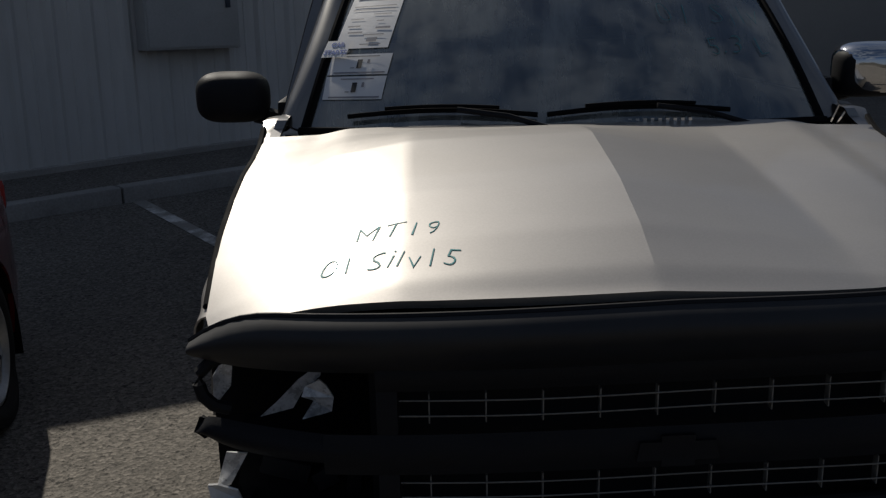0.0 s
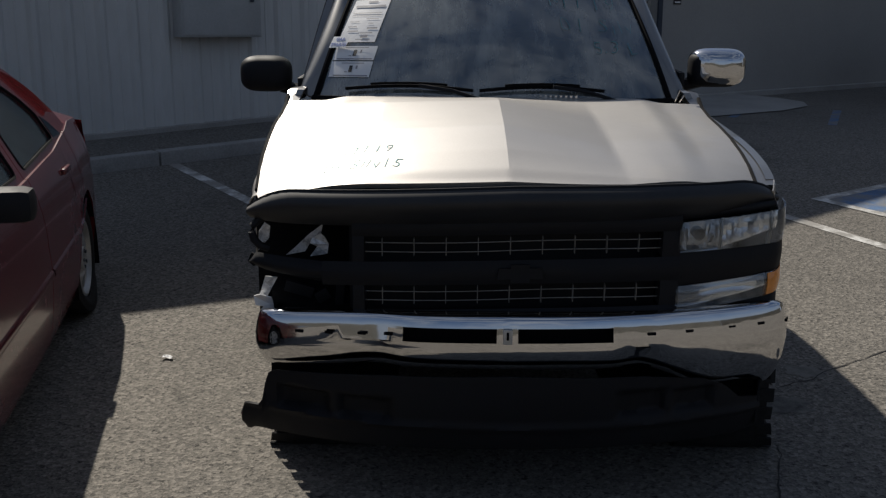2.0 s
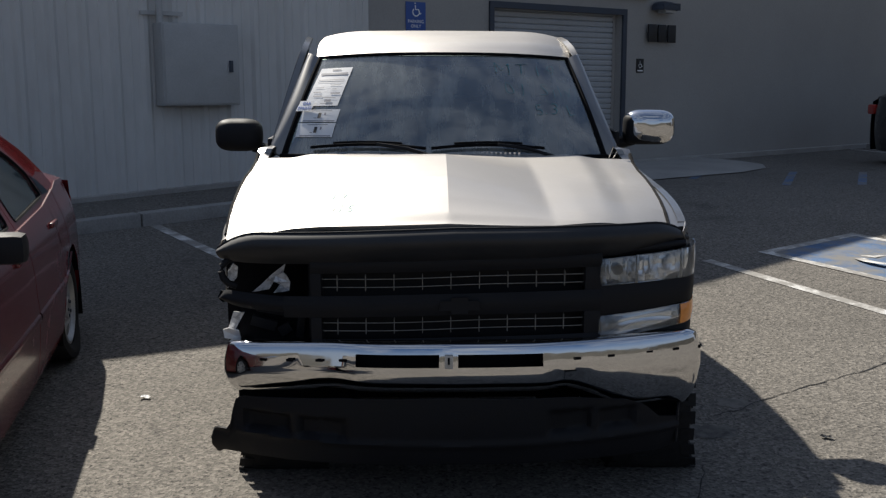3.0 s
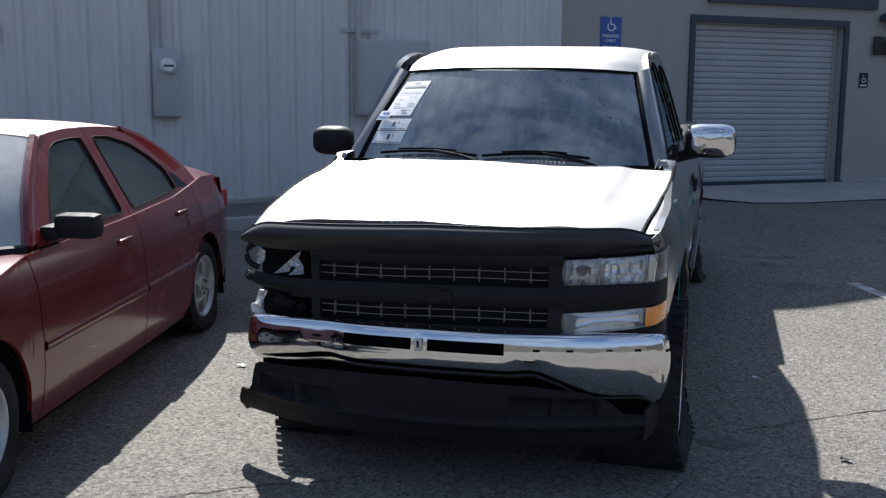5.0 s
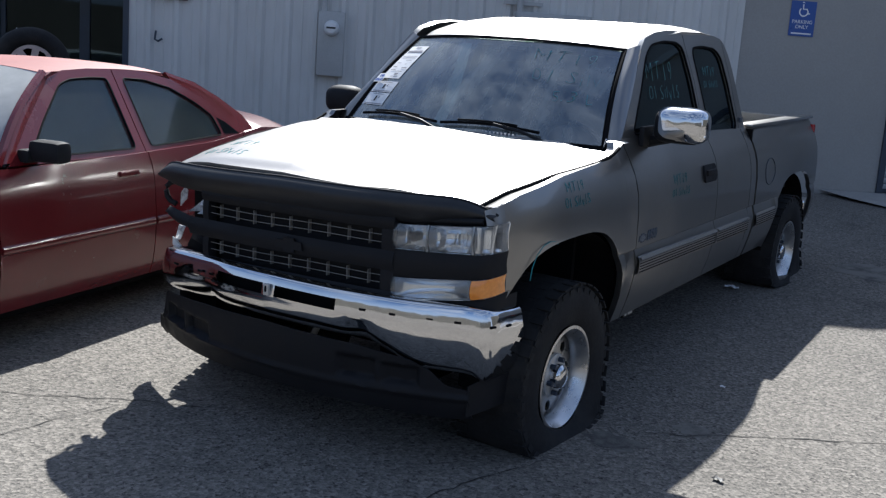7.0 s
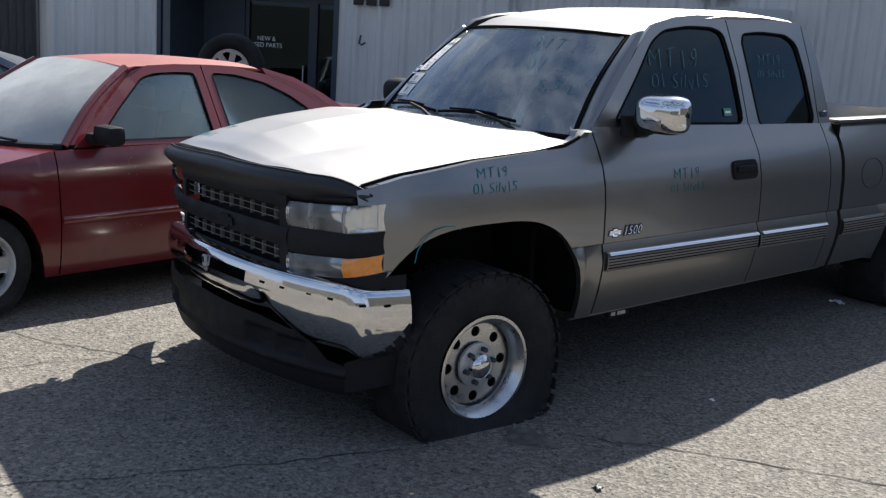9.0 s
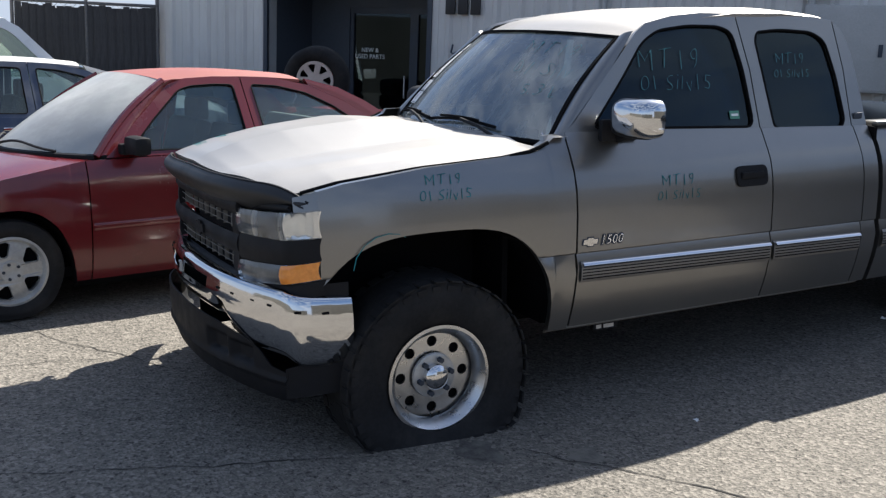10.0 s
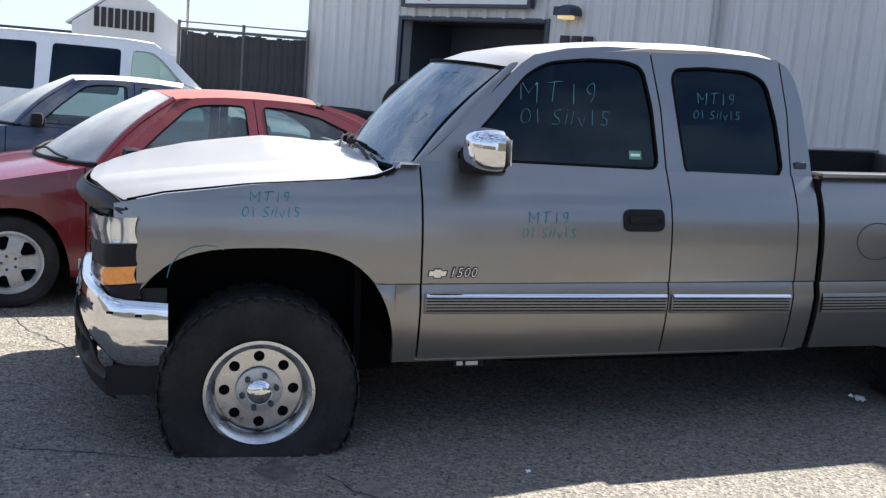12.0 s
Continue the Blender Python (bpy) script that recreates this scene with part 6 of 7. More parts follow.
    for s in (-1, 1):
        y = r_end - 0.12
        part("tail_lamp", boxed((s * half(y) * 0.86, y + 0.02, belt(y) - 0.12), (0.22, 0.08, 0.15), 0.03), surface("tail_lens", (0.45, 0.03, 0.02), 0.2, vary=0.1, coat=0.5), car, "red tail lamp")
        y = f_end + 0.14
        part("headlamp", boxed((s * half(y) * 0.80, y - 0.02, belt(y) - 0.06), (0.30, 0.08, 0.12), 0.03), REFLECTOR, car)
    # glass and roof
    sy0, bow, sy1, sz1, rz = c["screen"]
    gy0, gy1 = c["rear_glass"]
    deck_z = lerp(c["deck"], gy1)
    hood_edge = lerp(c["hood"], sy0)
    def front_glass(u, v):
        t = 2 * u - 1
        a = Vector((c["glass_x"] * 0.97 * t, sy0 + bow * t * t, hood_edge + (c["belt_z"] + 0.01 - hood_edge) * t * t))
        b = Vector((gx(sz1) * t, sy1 + 0.06 * t * t, rz - (rz - sz1) * abs(t) ** 2.5))
        p = a.lerp(b, v)
        return p + Vector((0, -0.03, 0.02)) * math.sin(math.pi * v)
    bm = bmesh.new()
    sheet(bm, front_glass, 20, 12)
    w = part("windscreen", bm, c["screen_glass"], car, "windscreen with dust and sky glare in one pale film")
    edge = sorted((q, p) for p, q in c["front_frame"][:4])
    for u, s in ((0.0, -1), (1.0, 1)):
        def web(a, b, u=u, s=s):
            p = front_glass(u, a)
            z = p.z + 0.012
            return p.lerp(Vector((s * (gx(z) + 0.001), lerp(edge, z) + 0.004, z)), b) + Vector((s * 0.012, -0.012, 0.006)) * math.sin(math.pi * b)
        bm = bmesh.new()
        sheet(bm, web, 12, 4)
        part("pillar_web", bm, paint, car)
    for u in (0.0, 1.0):
        part("pillar", pipe(bmesh.new(), [front_glass(u, k / 12) + Vector((0, -0.004, 0.003)) for k in range(13)], 0.024, 6), paint, car)
    bm = bmesh.new()
    pipe(bm, [front_glass(k / 20, 0.0) + Vector((0, -0.01, 0)) for k in range(21)], 0.02, 5)
    part("cowl", bm, CHARCOAL, w)
    for a, b in ((0.10, 0.48), (0.46, 0.86)):
        bm = bmesh.new()
        pipe(bm, [front_glass(a + (b - a) * k / 8, 0.02 + 0.10 * math.sin(math.pi * k / 8) * (1 - k / 10)) + Vector((0, -0.02, 0.015)) for k in range(9)], 0.009, 5)
        part("wiper", bm, CHARCOAL, w)
    def roof(u, v):
        t = 2 * u - 1
        y0, y1 = sy1 + 0.06 * t * t, gy0 - 0.05 * t * t
        y = y0 + (y1 - y0) * v
        crest = rz + c["crest"] * math.sin(math.pi * v)
        edge = sz1 + (c["roof_edge"] - sz1) * math.sin(math.pi * min(1.0, v * 0.9 + 0.05))
        return Vector((gx(edge) * t, y, crest - (crest - edge) * abs(t) ** 2.6))
    bm = bmesh.new()
    sheet(bm, roof, 24, 20)
    thicken(bm, 0.02)
    part("roof", bm, top_paint, car, c.get("roof_label", ""))
    def back_glass(u, v):
        t = 2 * u - 1
        a = Vector((gx(sz1) * t, gy0 - 0.05 * t * t, rz - (rz - sz1) * abs(t) ** 2.5))
        b = Vector((c["glass_x"] * 0.93 * t, gy1 - 0.10 * t * t, deck_z - 0.02 * t * t))
        return a.lerp(b, v) + Vector((0, 0.03, 0.03)) * math.sin(math.pi * v)
    bm = bmesh.new()
    sheet(bm, back_glass, 20, 10)
    part("rear_window", bm, c["glass"], car)
    # inside
    bm = boxed((0, 1.35, 0.24), (1.5, 3.2, 0.06))
    box(bm, (0, 0.40, 0.62), (1.5, 0.03, 0.6))
    box(bm, (0, gy1 - 0.25, 0.65), (1.35, 0.04, 0.6))
    part("floor_pan", bm, BLACK_SOFT, car, "", 0)
    for x, y, wide in ((-0.36, 1.30, 0.50), (0.36, 1.30, 0.50), (0.0, 2.15, 1.25)):
        bm = bmesh.new()
        box(bm, (x, y, 0.48), (wide, 0.50, 0.18), 0.05)
        box(bm, (0, 0, 0), (wide, 0.14, 0.60), 0.05, Matrix.Translation((x, y + 0.30, 0.78)) @ Matrix.Rotation(-0.25, 4, "X"))
        if wide < 1:
            box(bm, (x, y + 0.42, 1.14), (0.26, 0.10, 0.18), 0.04)
        part("seat", bm, SEAT_GREY, car, "dark cloth seat")
    bm = boxed((0, 0.72, 0.80), (1.40, 0.42, 0.22), 0.05)
    part("dashboard", bm, SEAT_GREY, car)
    bm = bmesh.new()
    m = Matrix.Translation((0.36, 0.98, 0.86)) @ Matrix.Rotation(radians(-62), 4, "X")
    pipe(bm, [m @ Vector((0.185 * math.cos(a), 0.185 * math.sin(a), 0)) for a in (2 * math.pi * k / 24 for k in range(25))], 0.014, 6)
    part("steering_wheel", bm, CHARCOAL, car)
    R, W, lip, style = c["wheel"]
    for s in (-1, 1):
        for hub in (0.0, wb):
            x = s * (half(hub) - 0.03 - W / 2)
            m = Matrix.Translation((x, hub, R - 0.012)) @ (Matrix() if s > 0 else Matrix.Rotation(math.pi, 4, "Z"))
            make_wheel("wheel", R, W, lip, car, m, style, 0.012, tread=False)
    return car


SEDAN = dict(
    category="car", wb=2.78, arch=0.365, arch_z=0.665,
    plan=[(-0.93, 0.56), (-0.80, 0.73), (-0.50, 0.815), (0.0, 0.862), (1.5, 0.875), (2.74, 0.862), (3.25, 0.825), (3.57, 0.75), (3.71, 0.60)],
    belt=[(-0.93, 0.60), (-0.75, 0.68), (-0.45, 0.76), (0.0, 0.85), (0.45, 0.925), (1.5, 0.935), (2.3, 0.955), (2.7, 0.995), (2.95, 1.02), (3.30, 1.0), (3.57, 0.93), (3.71, 0.80)],
    hood=[(-0.93, 0.62), (-0.6, 0.77), (-0.2, 0.87), (0.24, 0.945)], deck=[(2.55, 1.125), (3.0, 1.12), (3.30, 1.10), (3.50, 1.055), (3.62, 0.99), (3.71, 0.89)],
    belt_z=0.93, glass_x=0.80, tumble=0.50, seams=(0.46, 1.64, 0.0, 2.68),
    front_frame=[(0.590, 0.936), (0.810, 1.139), (1.090, 1.376), (1.210, 1.406), (1.410, 1.417), (1.605, 1.415), (1.635, 0.932)],
    front_hole=[(0.750, 0.966), (0.940, 1.150), (1.150, 1.330), (1.240, 1.356), (1.410, 1.365), (1.545, 1.361), (1.565, 0.962)],
    rear_frame=[(1.643, 0.932), (1.613, 1.415), (1.870, 1.404), (2.130, 1.353), (2.410, 1.229), (2.670, 1.060), (2.690, 0.958)],
    rear_hole=[(1.705, 0.964), (1.678, 1.361), (1.870, 1.350), (2.090, 1.300), (2.290, 1.206), (2.420, 1.116), (2.450, 0.992)],
    quarter_hole=[(2.480, 0.998), (2.460, 1.105), (2.540, 1.071), (2.650, 0.992)],
    rear_pillar=[(2.130, 1.355), (2.410, 1.231), (2.640, 1.080), (2.690, 0.965), (2.850, 1.0), (2.770, 1.110), (2.580, 1.232), (2.370, 1.335), (2.110, 1.400)],
    mirror=(0.74, 0.985), screen=(0.20, 0.34, 1.00, 1.388, 1.425), rear_glass=(2.12, 2.74), roof_edge=1.416, crest=0.028)

red = dict(SEDAN, name="sedan", label="faded red four-door sedan with a paler matt roof", paint=RED_PAINT, top_paint=RED_PALE, glass=CAR_GLASS, screen_glass=DUST_GLARE_GLASS,
           handle=RED_PAINT, wheel=(0.310, 0.20, 0.205, "five"), roof_label="paler matt red roof", pale_top=True)
YAW_RED = math.atan2(0.197, 0.980)
_o = Vector((-2.386, -0.770))
_f, _r = ground_z(-1.9, -0.75), ground_z(-2.3, 2.0)
red["at"] = Matrix.Translation((_o.x, _o.y, _f)) @ Matrix.Rotation(YAW_RED, 4, "Z") @ Matrix.Rotation((_r - _f) / 2.74, 4, "X") @ Matrix.Diagonal((1, 1, 0.98, 1))
make_car(red)

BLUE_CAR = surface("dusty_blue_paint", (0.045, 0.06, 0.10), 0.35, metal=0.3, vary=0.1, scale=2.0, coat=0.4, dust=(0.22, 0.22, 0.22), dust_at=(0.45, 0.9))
PALE_ROOF = surface("pale_grey_car_paint", (0.55, 0.55, 0.54), 0.5, vary=0.08, scale=2.5)
blue = dict(SEDAN, name="sedan", label="dusty dark blue sedan with a pale grey roof", paint=BLUE_CAR, top_paint=PALE_ROOF, glass=CAR_GLASS, screen_glass=DUST_GLARE_GLASS, pale_top=True, pillar_paint=PALE_ROOF,
            handle=CHROME, wheel=(0.310, 0.20, 0.205, "six"))
blue["at"] = Matrix.Translation((-5.75, -1.82, ground_z(-5.7, -1.0))) @ Matrix.Rotation(radians(6), 4, "Z")
make_car(blue)

WHITE_CAR = surface("white_car_paint", (0.84, 0.84, 0.83), 0.3, vary=0.03, scale=2.0, coat=0.4)


def make_suv(at):
    """A tall estate whose upper half shows behind the sedans; nose towards +y."""
    c = thing("suv", "tall white sport utility vehicle with dark side windows", "suv", matrix=at)
    outline = [(-2.35, 0.35), (2.45, 0.35), (2.50, 0.80), (2.40, 1.02), (1.25, 1.16), (0.62, 1.78), (0.45, 1.865), (0.10, 1.905), (-1.9, 1.905), (-2.20, 1.87), (-2.32, 1.55), (-2.40, 1.10)]
    holes = [[(1.02, 1.22), (0.55, 1.70), (0.45, 1.76), (0.22, 1.77), (0.18, 1.20)], [(0.06, 1.20), (0.08, 1.77), (-0.72, 1.78), (-0.76, 1.20)], [(-0.92, 1.20), (-0.90, 1.78), (-1.85, 1.77), (-1.98, 1.22)]]
    gx = lambda z: 0.97 - 0.22 * max(0.0, z - 1.15) - 0.05 * max(0.0, 0.6 - z)
    for s in (-1, 1):
        side = part("body_side", plate(bmesh.new(), outline, lambda a, b, s=s: Vector((s * gx(b), a, b)), 0.05, [rounded(h, 0.05, 3) for h in holes]), WHITE_CAR, c, "", 30)
        for h in holes:
            part("window", plate(bmesh.new(), h, lambda a, b, s=s: Vector((s * (gx(b) - 0.02), a, b)), 0.004), TINTED if h is not holes[0] else CAR_GLASS, side, "dark tinted window" if h is not holes[0] else "")
        for y in (-1.35, 1.60):
            m = Matrix.Translation((s * 0.86, y, 0.38)) @ (Matrix() if s > 0 else Matrix.Rotation(math.pi, 4, "Z"))
            make_wheel("wheel", 0.39, 0.25, 0.23, c, m, "six", 0.012, tread=False)
        part("mirror", boxed((s * 1.10, 1.0, 1.28), (0.22, 0.12, 0.17), 0.03), WHITE_CAR, c)
    bm = bmesh.new()
    sheet(bm, lambda u, v: Vector(((gx(1.9) + 0.01) * (2 * u - 1), -2.22 + 2.70 * v, 1.895 + 0.03 * math.sin(math.pi * u) - 0.03 * (2 * v - 1) ** 6)), 10, 12)
    thicken(bm, 0.02)
    part("roof", bm, WHITE_CAR, c)
    bm = bmesh.new()
    sheet(bm, lambda u, v: Vector(((gx(1.16 + 0.7 * v) - 0.01) * (2 * u - 1), 1.27 - 0.80 * v + 0.06 * math.sin(math.pi * u), 1.15 + 0.72 * v)), 10, 6)
    part("windscreen", bm, CAR_GLASS, c)
    bm = bmesh.new()
    sheet(bm, lambda u, v: Vector((0.95 * (2 * u - 1), 1.25 + 1.2 * v, 1.165 - 0.12 * v ** 2 - 0.05 * (2 * u - 1) ** 4)), 10, 8)
    sheet(bm, lambda u, v: Vector((0.95 * (2 * u - 1), 2.47 - 0.10 * abs(2 * u - 1) ** 3, 0.40 + 0.66 * v)), 10, 4)
    part("hood", bm, WHITE_CAR, c)
    bm = bmesh.new()
    sheet(bm, lambda u, v: Vector((gx(0.4 + 1.5 * v) * (2 * u - 1), -2.36 + 0.14 * v, 0.40 + 1.49 * v)), 6, 6)
    part("tailgate", bm, WHITE_CAR, c)
    bm = bmesh.new()
    box(bm, (0, 0, 0.42), (1.8, 4.4, 0.08))
    for x, y in ((-0.42, 0.05), (0.42, 0.05), (0.0, -0.95)):
        box(bm, (x, y, 1.0), (0.5 if x else 1.4, 0.18, 0.9), 0.05)
    part("seats_and_floor", bm, SEAT_GREY, c)


make_suv(Matrix.Translation((-8.95, -0.66, ground_z(-8.5, -0.8) - 0.02)) @ Matrix.Rotation(radians(4), 4, "Z"))

BLACK_CAR = surface("black_car_paint", (0.012, 0.012, 0.014), 0.3, vary=0.1, scale=2.0, coat=0.4)
dark = dict(blue, label="black sedan parked beside the far wall", paint=BLACK_CAR, top_paint=BLACK_CAR, pillar_paint=BLACK_CAR)
dark["at"] = Matrix.Translation((10.15, 10.9, ground_z(8.5, 10.9))) @ Matrix.Rotation(radians(90), 4, "Z")
make_car(dark)

# ---- on the building ----
def meter_box():
    m = thing("electric_meter", "grey electric meter box with a round glass meter", "meter")
    bm = bmesh.new()
    wall_box(bm, -0.51, -0.22, 1.45, 2.15, 0.02, 0.17, 0.012)
    part("box", bm, GREY_BOX, m, "", 30)
    bm = bmesh.new()
    lathe(bm, [(0.085, 0.0), (0.085, 0.03), (0.075, 0.05), (0.070, 0.09), (0.055, 0.105), (0.0005, 0.108)], 32, wall_frame(-0.36, 1.97, 0.17) @ Matrix.Rotation(radians(-90), 4, "Y"))
    part("meter", bm, SIGN_WHITE, m, "round pale meter under its cover")
    bm = bmesh.new()
    wall_box(bm, -0.41, -0.31, 1.96, 1.98, 0.275, 0.28)
    part("dial", bm, BLACK_MARK, m, "dark dial", 0)
    bm = bmesh.new()
    rod(bm, on_wall(-0.45, 2.15, 0.09), on_wall(-0.45, 4.2, 0.09), 0.03, 10)
    part("conduit", bm, GREY_BOX, m)


def power_cabinet():
    m = thing("power_cabinet", "large grey electrical cabinet with conduits on the siding", "cabinet")
    bm = bmesh.new()
    wall_box(bm, 1.66, 2.49, 1.47, 2.30, 0.02, 0.26, 0.012)
    part("body", bm, GREY_BOX, m, "", 30)
    bm = bmesh.new()
    wall_box(bm, 1.68, 2.47, 1.49, 2.28, 0.262, 0.272, 0.003)
    d = part("door", bm, GREY_BOX, m, "", 30)
    bm = bmesh.new()
    wall_box(bm, 2.37, 2.41, 1.81, 1.93, 0.272, 0.29, 0.004)
    part("handle", bm, DARK_TRIM, d)
    bm = bmesh.new()
    rod(bm, on_wall(1.70, 2.30, 0.12), on_wall(1.70, 4.6, 0.12), 0.035, 10)
    part("conduit", bm, GREY_BOX, m)
    bm = bmesh.new()
    wall_box(bm, 1.52, 1.96, 2.38, 2.42, 0.05, 0.09)
    part("strut", bm, GREY_BOX, m, "", 0)


def unit_number(u0, u1, z0, z1):
    """A unit number, kept as plain dark bars."""
    n = thing("unit_number", "black raised unit number, shown as plain bars, on the wall", "sign")
    w = (u1 - u0) / 3
    for k in range(3):
        bm = bmesh.new()
        wall_box(bm, u0 + k * w + 0.02, u0 + (k + 1) * w - 0.02, z0, z1, 0.05, 0.075, 0.006)
        part("bar", bm, BLACK_MARK, n, "", 30)


LAMP_GLOW, _nt, _p = material("lamp_glow")
_p.inputs["Base Color"].default_value = (0.8, 0.6, 0.3, 1)
_p.inputs["Emission Color"].default_value = (1.0, 0.72, 0.30, 1)
_p.inputs["Emission Strength"].default_value = 0.15


def wall_lamp(u, z, wide, lit):
    m = thing("wall_lamp", "dark wall lamp with a glowing yellow lens" if lit else "dark wall lamp above the unit number", "lamp")
    bm = bmesh.new()
    fr = wall_frame(u, z, 0.05)
    def hood(a, b):
        t = math.pi * a
        return fr @ Vector((wide / 2 * math.cos(t) * (1 - 0.25 * b * b), 0.13 * math.sin(t) ** 0.6 * (1 - 0.35 * b ** 3), 0.20 * b))
    sheet(bm, hood, 18, 6)
    thicken(bm, 0.008)
    part("housing", bm, DARK_TRIM, m)
    part("face", box(bmesh.new(), (0, 0.045, 0.19), (wide * 0.80, 0.10, 0.012), 0.004, fr), DARK_TRIM, m)
    part("lens", box(bmesh.new(), (0, -0.018, 0.10), (wide * 0.52, 0.05, 0.15), 0.02, fr), LAMP_GLOW if lit else GREY_BOX, m, "yellow glowing lens" if lit else "")


def plain_figure(fr, s, mat, parent):
    """The access symbol: a ring with bars, as flat plates."""
    bm = bmesh.new()
    pipe(bm, [Vector((0.02 * s + 0.30 * s * math.cos(a), -0.18 * s + 0.30 * s * math.sin(a), 0.0)) for a in (math.pi * (0.75 + 1.35 * k / 18) for k in range(19))], 0.045 * s, 6)
    part("symbol_ring", bm, mat, parent, matrix=fr)
    bm = bmesh.new()
    pipe(bm, [Vector((x * s, y * s, 0)) for x, y in ((-0.05, 0.33), (-0.03, 0.0), (0.25, 0.0), (0.36, -0.32), (0.48, -0.28))], 0.05 * s, 6)
    part("symbol_bar", bm, mat, parent, matrix=fr)
    bm = bmesh.new()
    pipe(bm, [Vector((x * s, y * s, 0)) for x, y in ((-0.06, 0.50), (-0.055, 0.43))], 0.075 * s, 8)
    part("symbol_dot", bm, mat, parent, matrix=fr)


def parking_sign():
    m = thing("parking_sign", "blue and white accessible parking sign on the wall", "sign")
    bm = bmesh.new()
    wall_box(bm, 4.78, 5.07, 2.28, 2.67, 0.004, 0.010, 0.001)
    part("plate", bm, SIGN_BLUE, m, "", 0)
    plain_figure(wall_frame(4.925, 2.58, 0.012) @ Matrix.Diagonal((1, 1, 0.1, 1)), 0.16, SIGN_WHITE, m)
    lettering("lettering", "PARKING\nONLY", 0.056, SIGN_WHITE, wall_frame(4.925, 2.41, 0.011), m)
    bm = bmesh.new()
    wall_box(bm, 4.81, 5.04, 2.302, 2.318, 0.0105, 0.012)
    part("small_print", bm, SIGN_WHITE, m, "", 0)
    m = thing("access_sign", "small black and white accessible entrance sign", "sign")
    bm = bmesh.new()
    wall_box(bm, 8.78, 8.93, 1.86, 2.06, 0.004, 0.010, 0.001)
    part("plate", bm, BLACK_MARK, m, "", 0)
    plain_figure(wall_frame(8.855, 1.98, 0.012) @ Matrix.Diagonal((1, 1, 0.1, 1)), 0.10, SIGN_WHITE, m)
    bm = bmesh.new()
    wall_box(bm, 8.80, 8.91, 1.88, 1.90, 0.0105, 0.012)
    part("small_print", bm, SIGN_WHITE, m, "", 0)


def shop_sign():
    m = thing("shop_sign", "white shop sign in a dark frame over the door", "sign")
    bm = bmesh.new()
    wall_box(bm, -4.93, -2.89, 2.70, 3.30, 0.05, 0.12, 0.01)
    part("panel", bm, SIGN_WHITE, m, "", 30)
    for a, b, c, d in ((-4.98, -2.84, 2.66, 2.70), (-4.98, -2.84, 3.30, 3.34), (-4.98, -4.93, 2.70, 3.30), (-2.89, -2.84, 2.70, 3.30)):
        bm = bmesh.new()
        wall_box(bm, a, b, c, d, 0.05, 0.14)
        part("frame", bm, DARK_TRIM, m, "", 0)
    lettering("lettering", "Truck And Auto Parts", 0.16, DARK_TRIM, wall_frame(-3.70, 2.81, 0.121), m)
    bm = bmesh.new()
    lathe(bm, [(0.055, 0.0), (0.05, 0.006), (0.0005, 0.008)], 20, wall_frame(-4.50, 2.79, 0.121) @ Matrix.Rotation(radians(-90), 4, "Y"))
    part("emblem", bm, surface("sign_red", (0.45, 0.03, 0.05), 0.4), m, "red round emblem")
    for k in range(4):
        bm = bmesh.new()
        wall_box(bm, -4.7 + 0.36 * k, -4.42 + 0.36 * k, 2.99, 3.2, 0.121, 0.124)
        part("large_lettering", bm, DARK_TRIM, m, "", 0)


meter_box()
power_cabinet()
unit_number(-2.43, -1.94, 2.15, 2.36)
unit_number(8.93, 9.55, 2.30, 2.55)
wall_lamp(-2.30, 2.58, 0.30, True)
wall_lamp(9.24, 2.75, 0.44, False)
parking_sign()
shop_sign()
bm = bmesh.new()
pipe(bm, [on_wall(-2.30, 1.80, 0.06), on_wall(-2.30, 1.71, 0.10), on_wall(-2.26, 1.69, 0.12), on_wall(-2.22, 1.72, 0.10)], 0.012, 6)
mesh_thing("hose_tap", bm, DARK_TRIM, "small dark bent pipe bracket on the siding", "pipe")


def footing(name, u0, u1, up, label):
    """A low concrete footing that follows the ground along the wall."""
    bm = bmesh.new()
    n = max(2, int((u1 - u0) / 0.8))
    ring = []
    for i in range(n + 1):
        u = u0 + (u1 - u0) * i / n
        z = ground_z(*on_wall(u, 0, 0.1).xy) + up
        ring.append([bm.verts.new(on_wall(u, z + dz, o)) for dz, o in ((-0.5, 0.0), (-0.5, 0.06), (0.05, 0.06), (0.06, 0.05), (0.06, 0.0))])
    for p, q in zip(ring, ring[1:]):
        for k in range(5):
            bm.faces.new((p[k], q[k], q[(k + 1) % 5], p[(k + 1) % 5]))
    bm.faces.new(ring[0])
    bm.faces.new(ring[-1])
    tagged(part(name, bm, CONCRETE, None, "", 0), label, "trim", kind="structure")


STRIP = 0.11
footing("baseboard_west", U0, DOOR_U[0] - 0.06, 0.02, "pale concrete footing along the siding")
footing("baseboard_middle", DOOR_U[1] + 0.06, SPLIT + 0.4, STRIP, "pale concrete footing along the siding")
footing("baseboard_east", ROLL_U[1] + 0.1, U1, 0.02, "pale concrete footing along the plain wall")


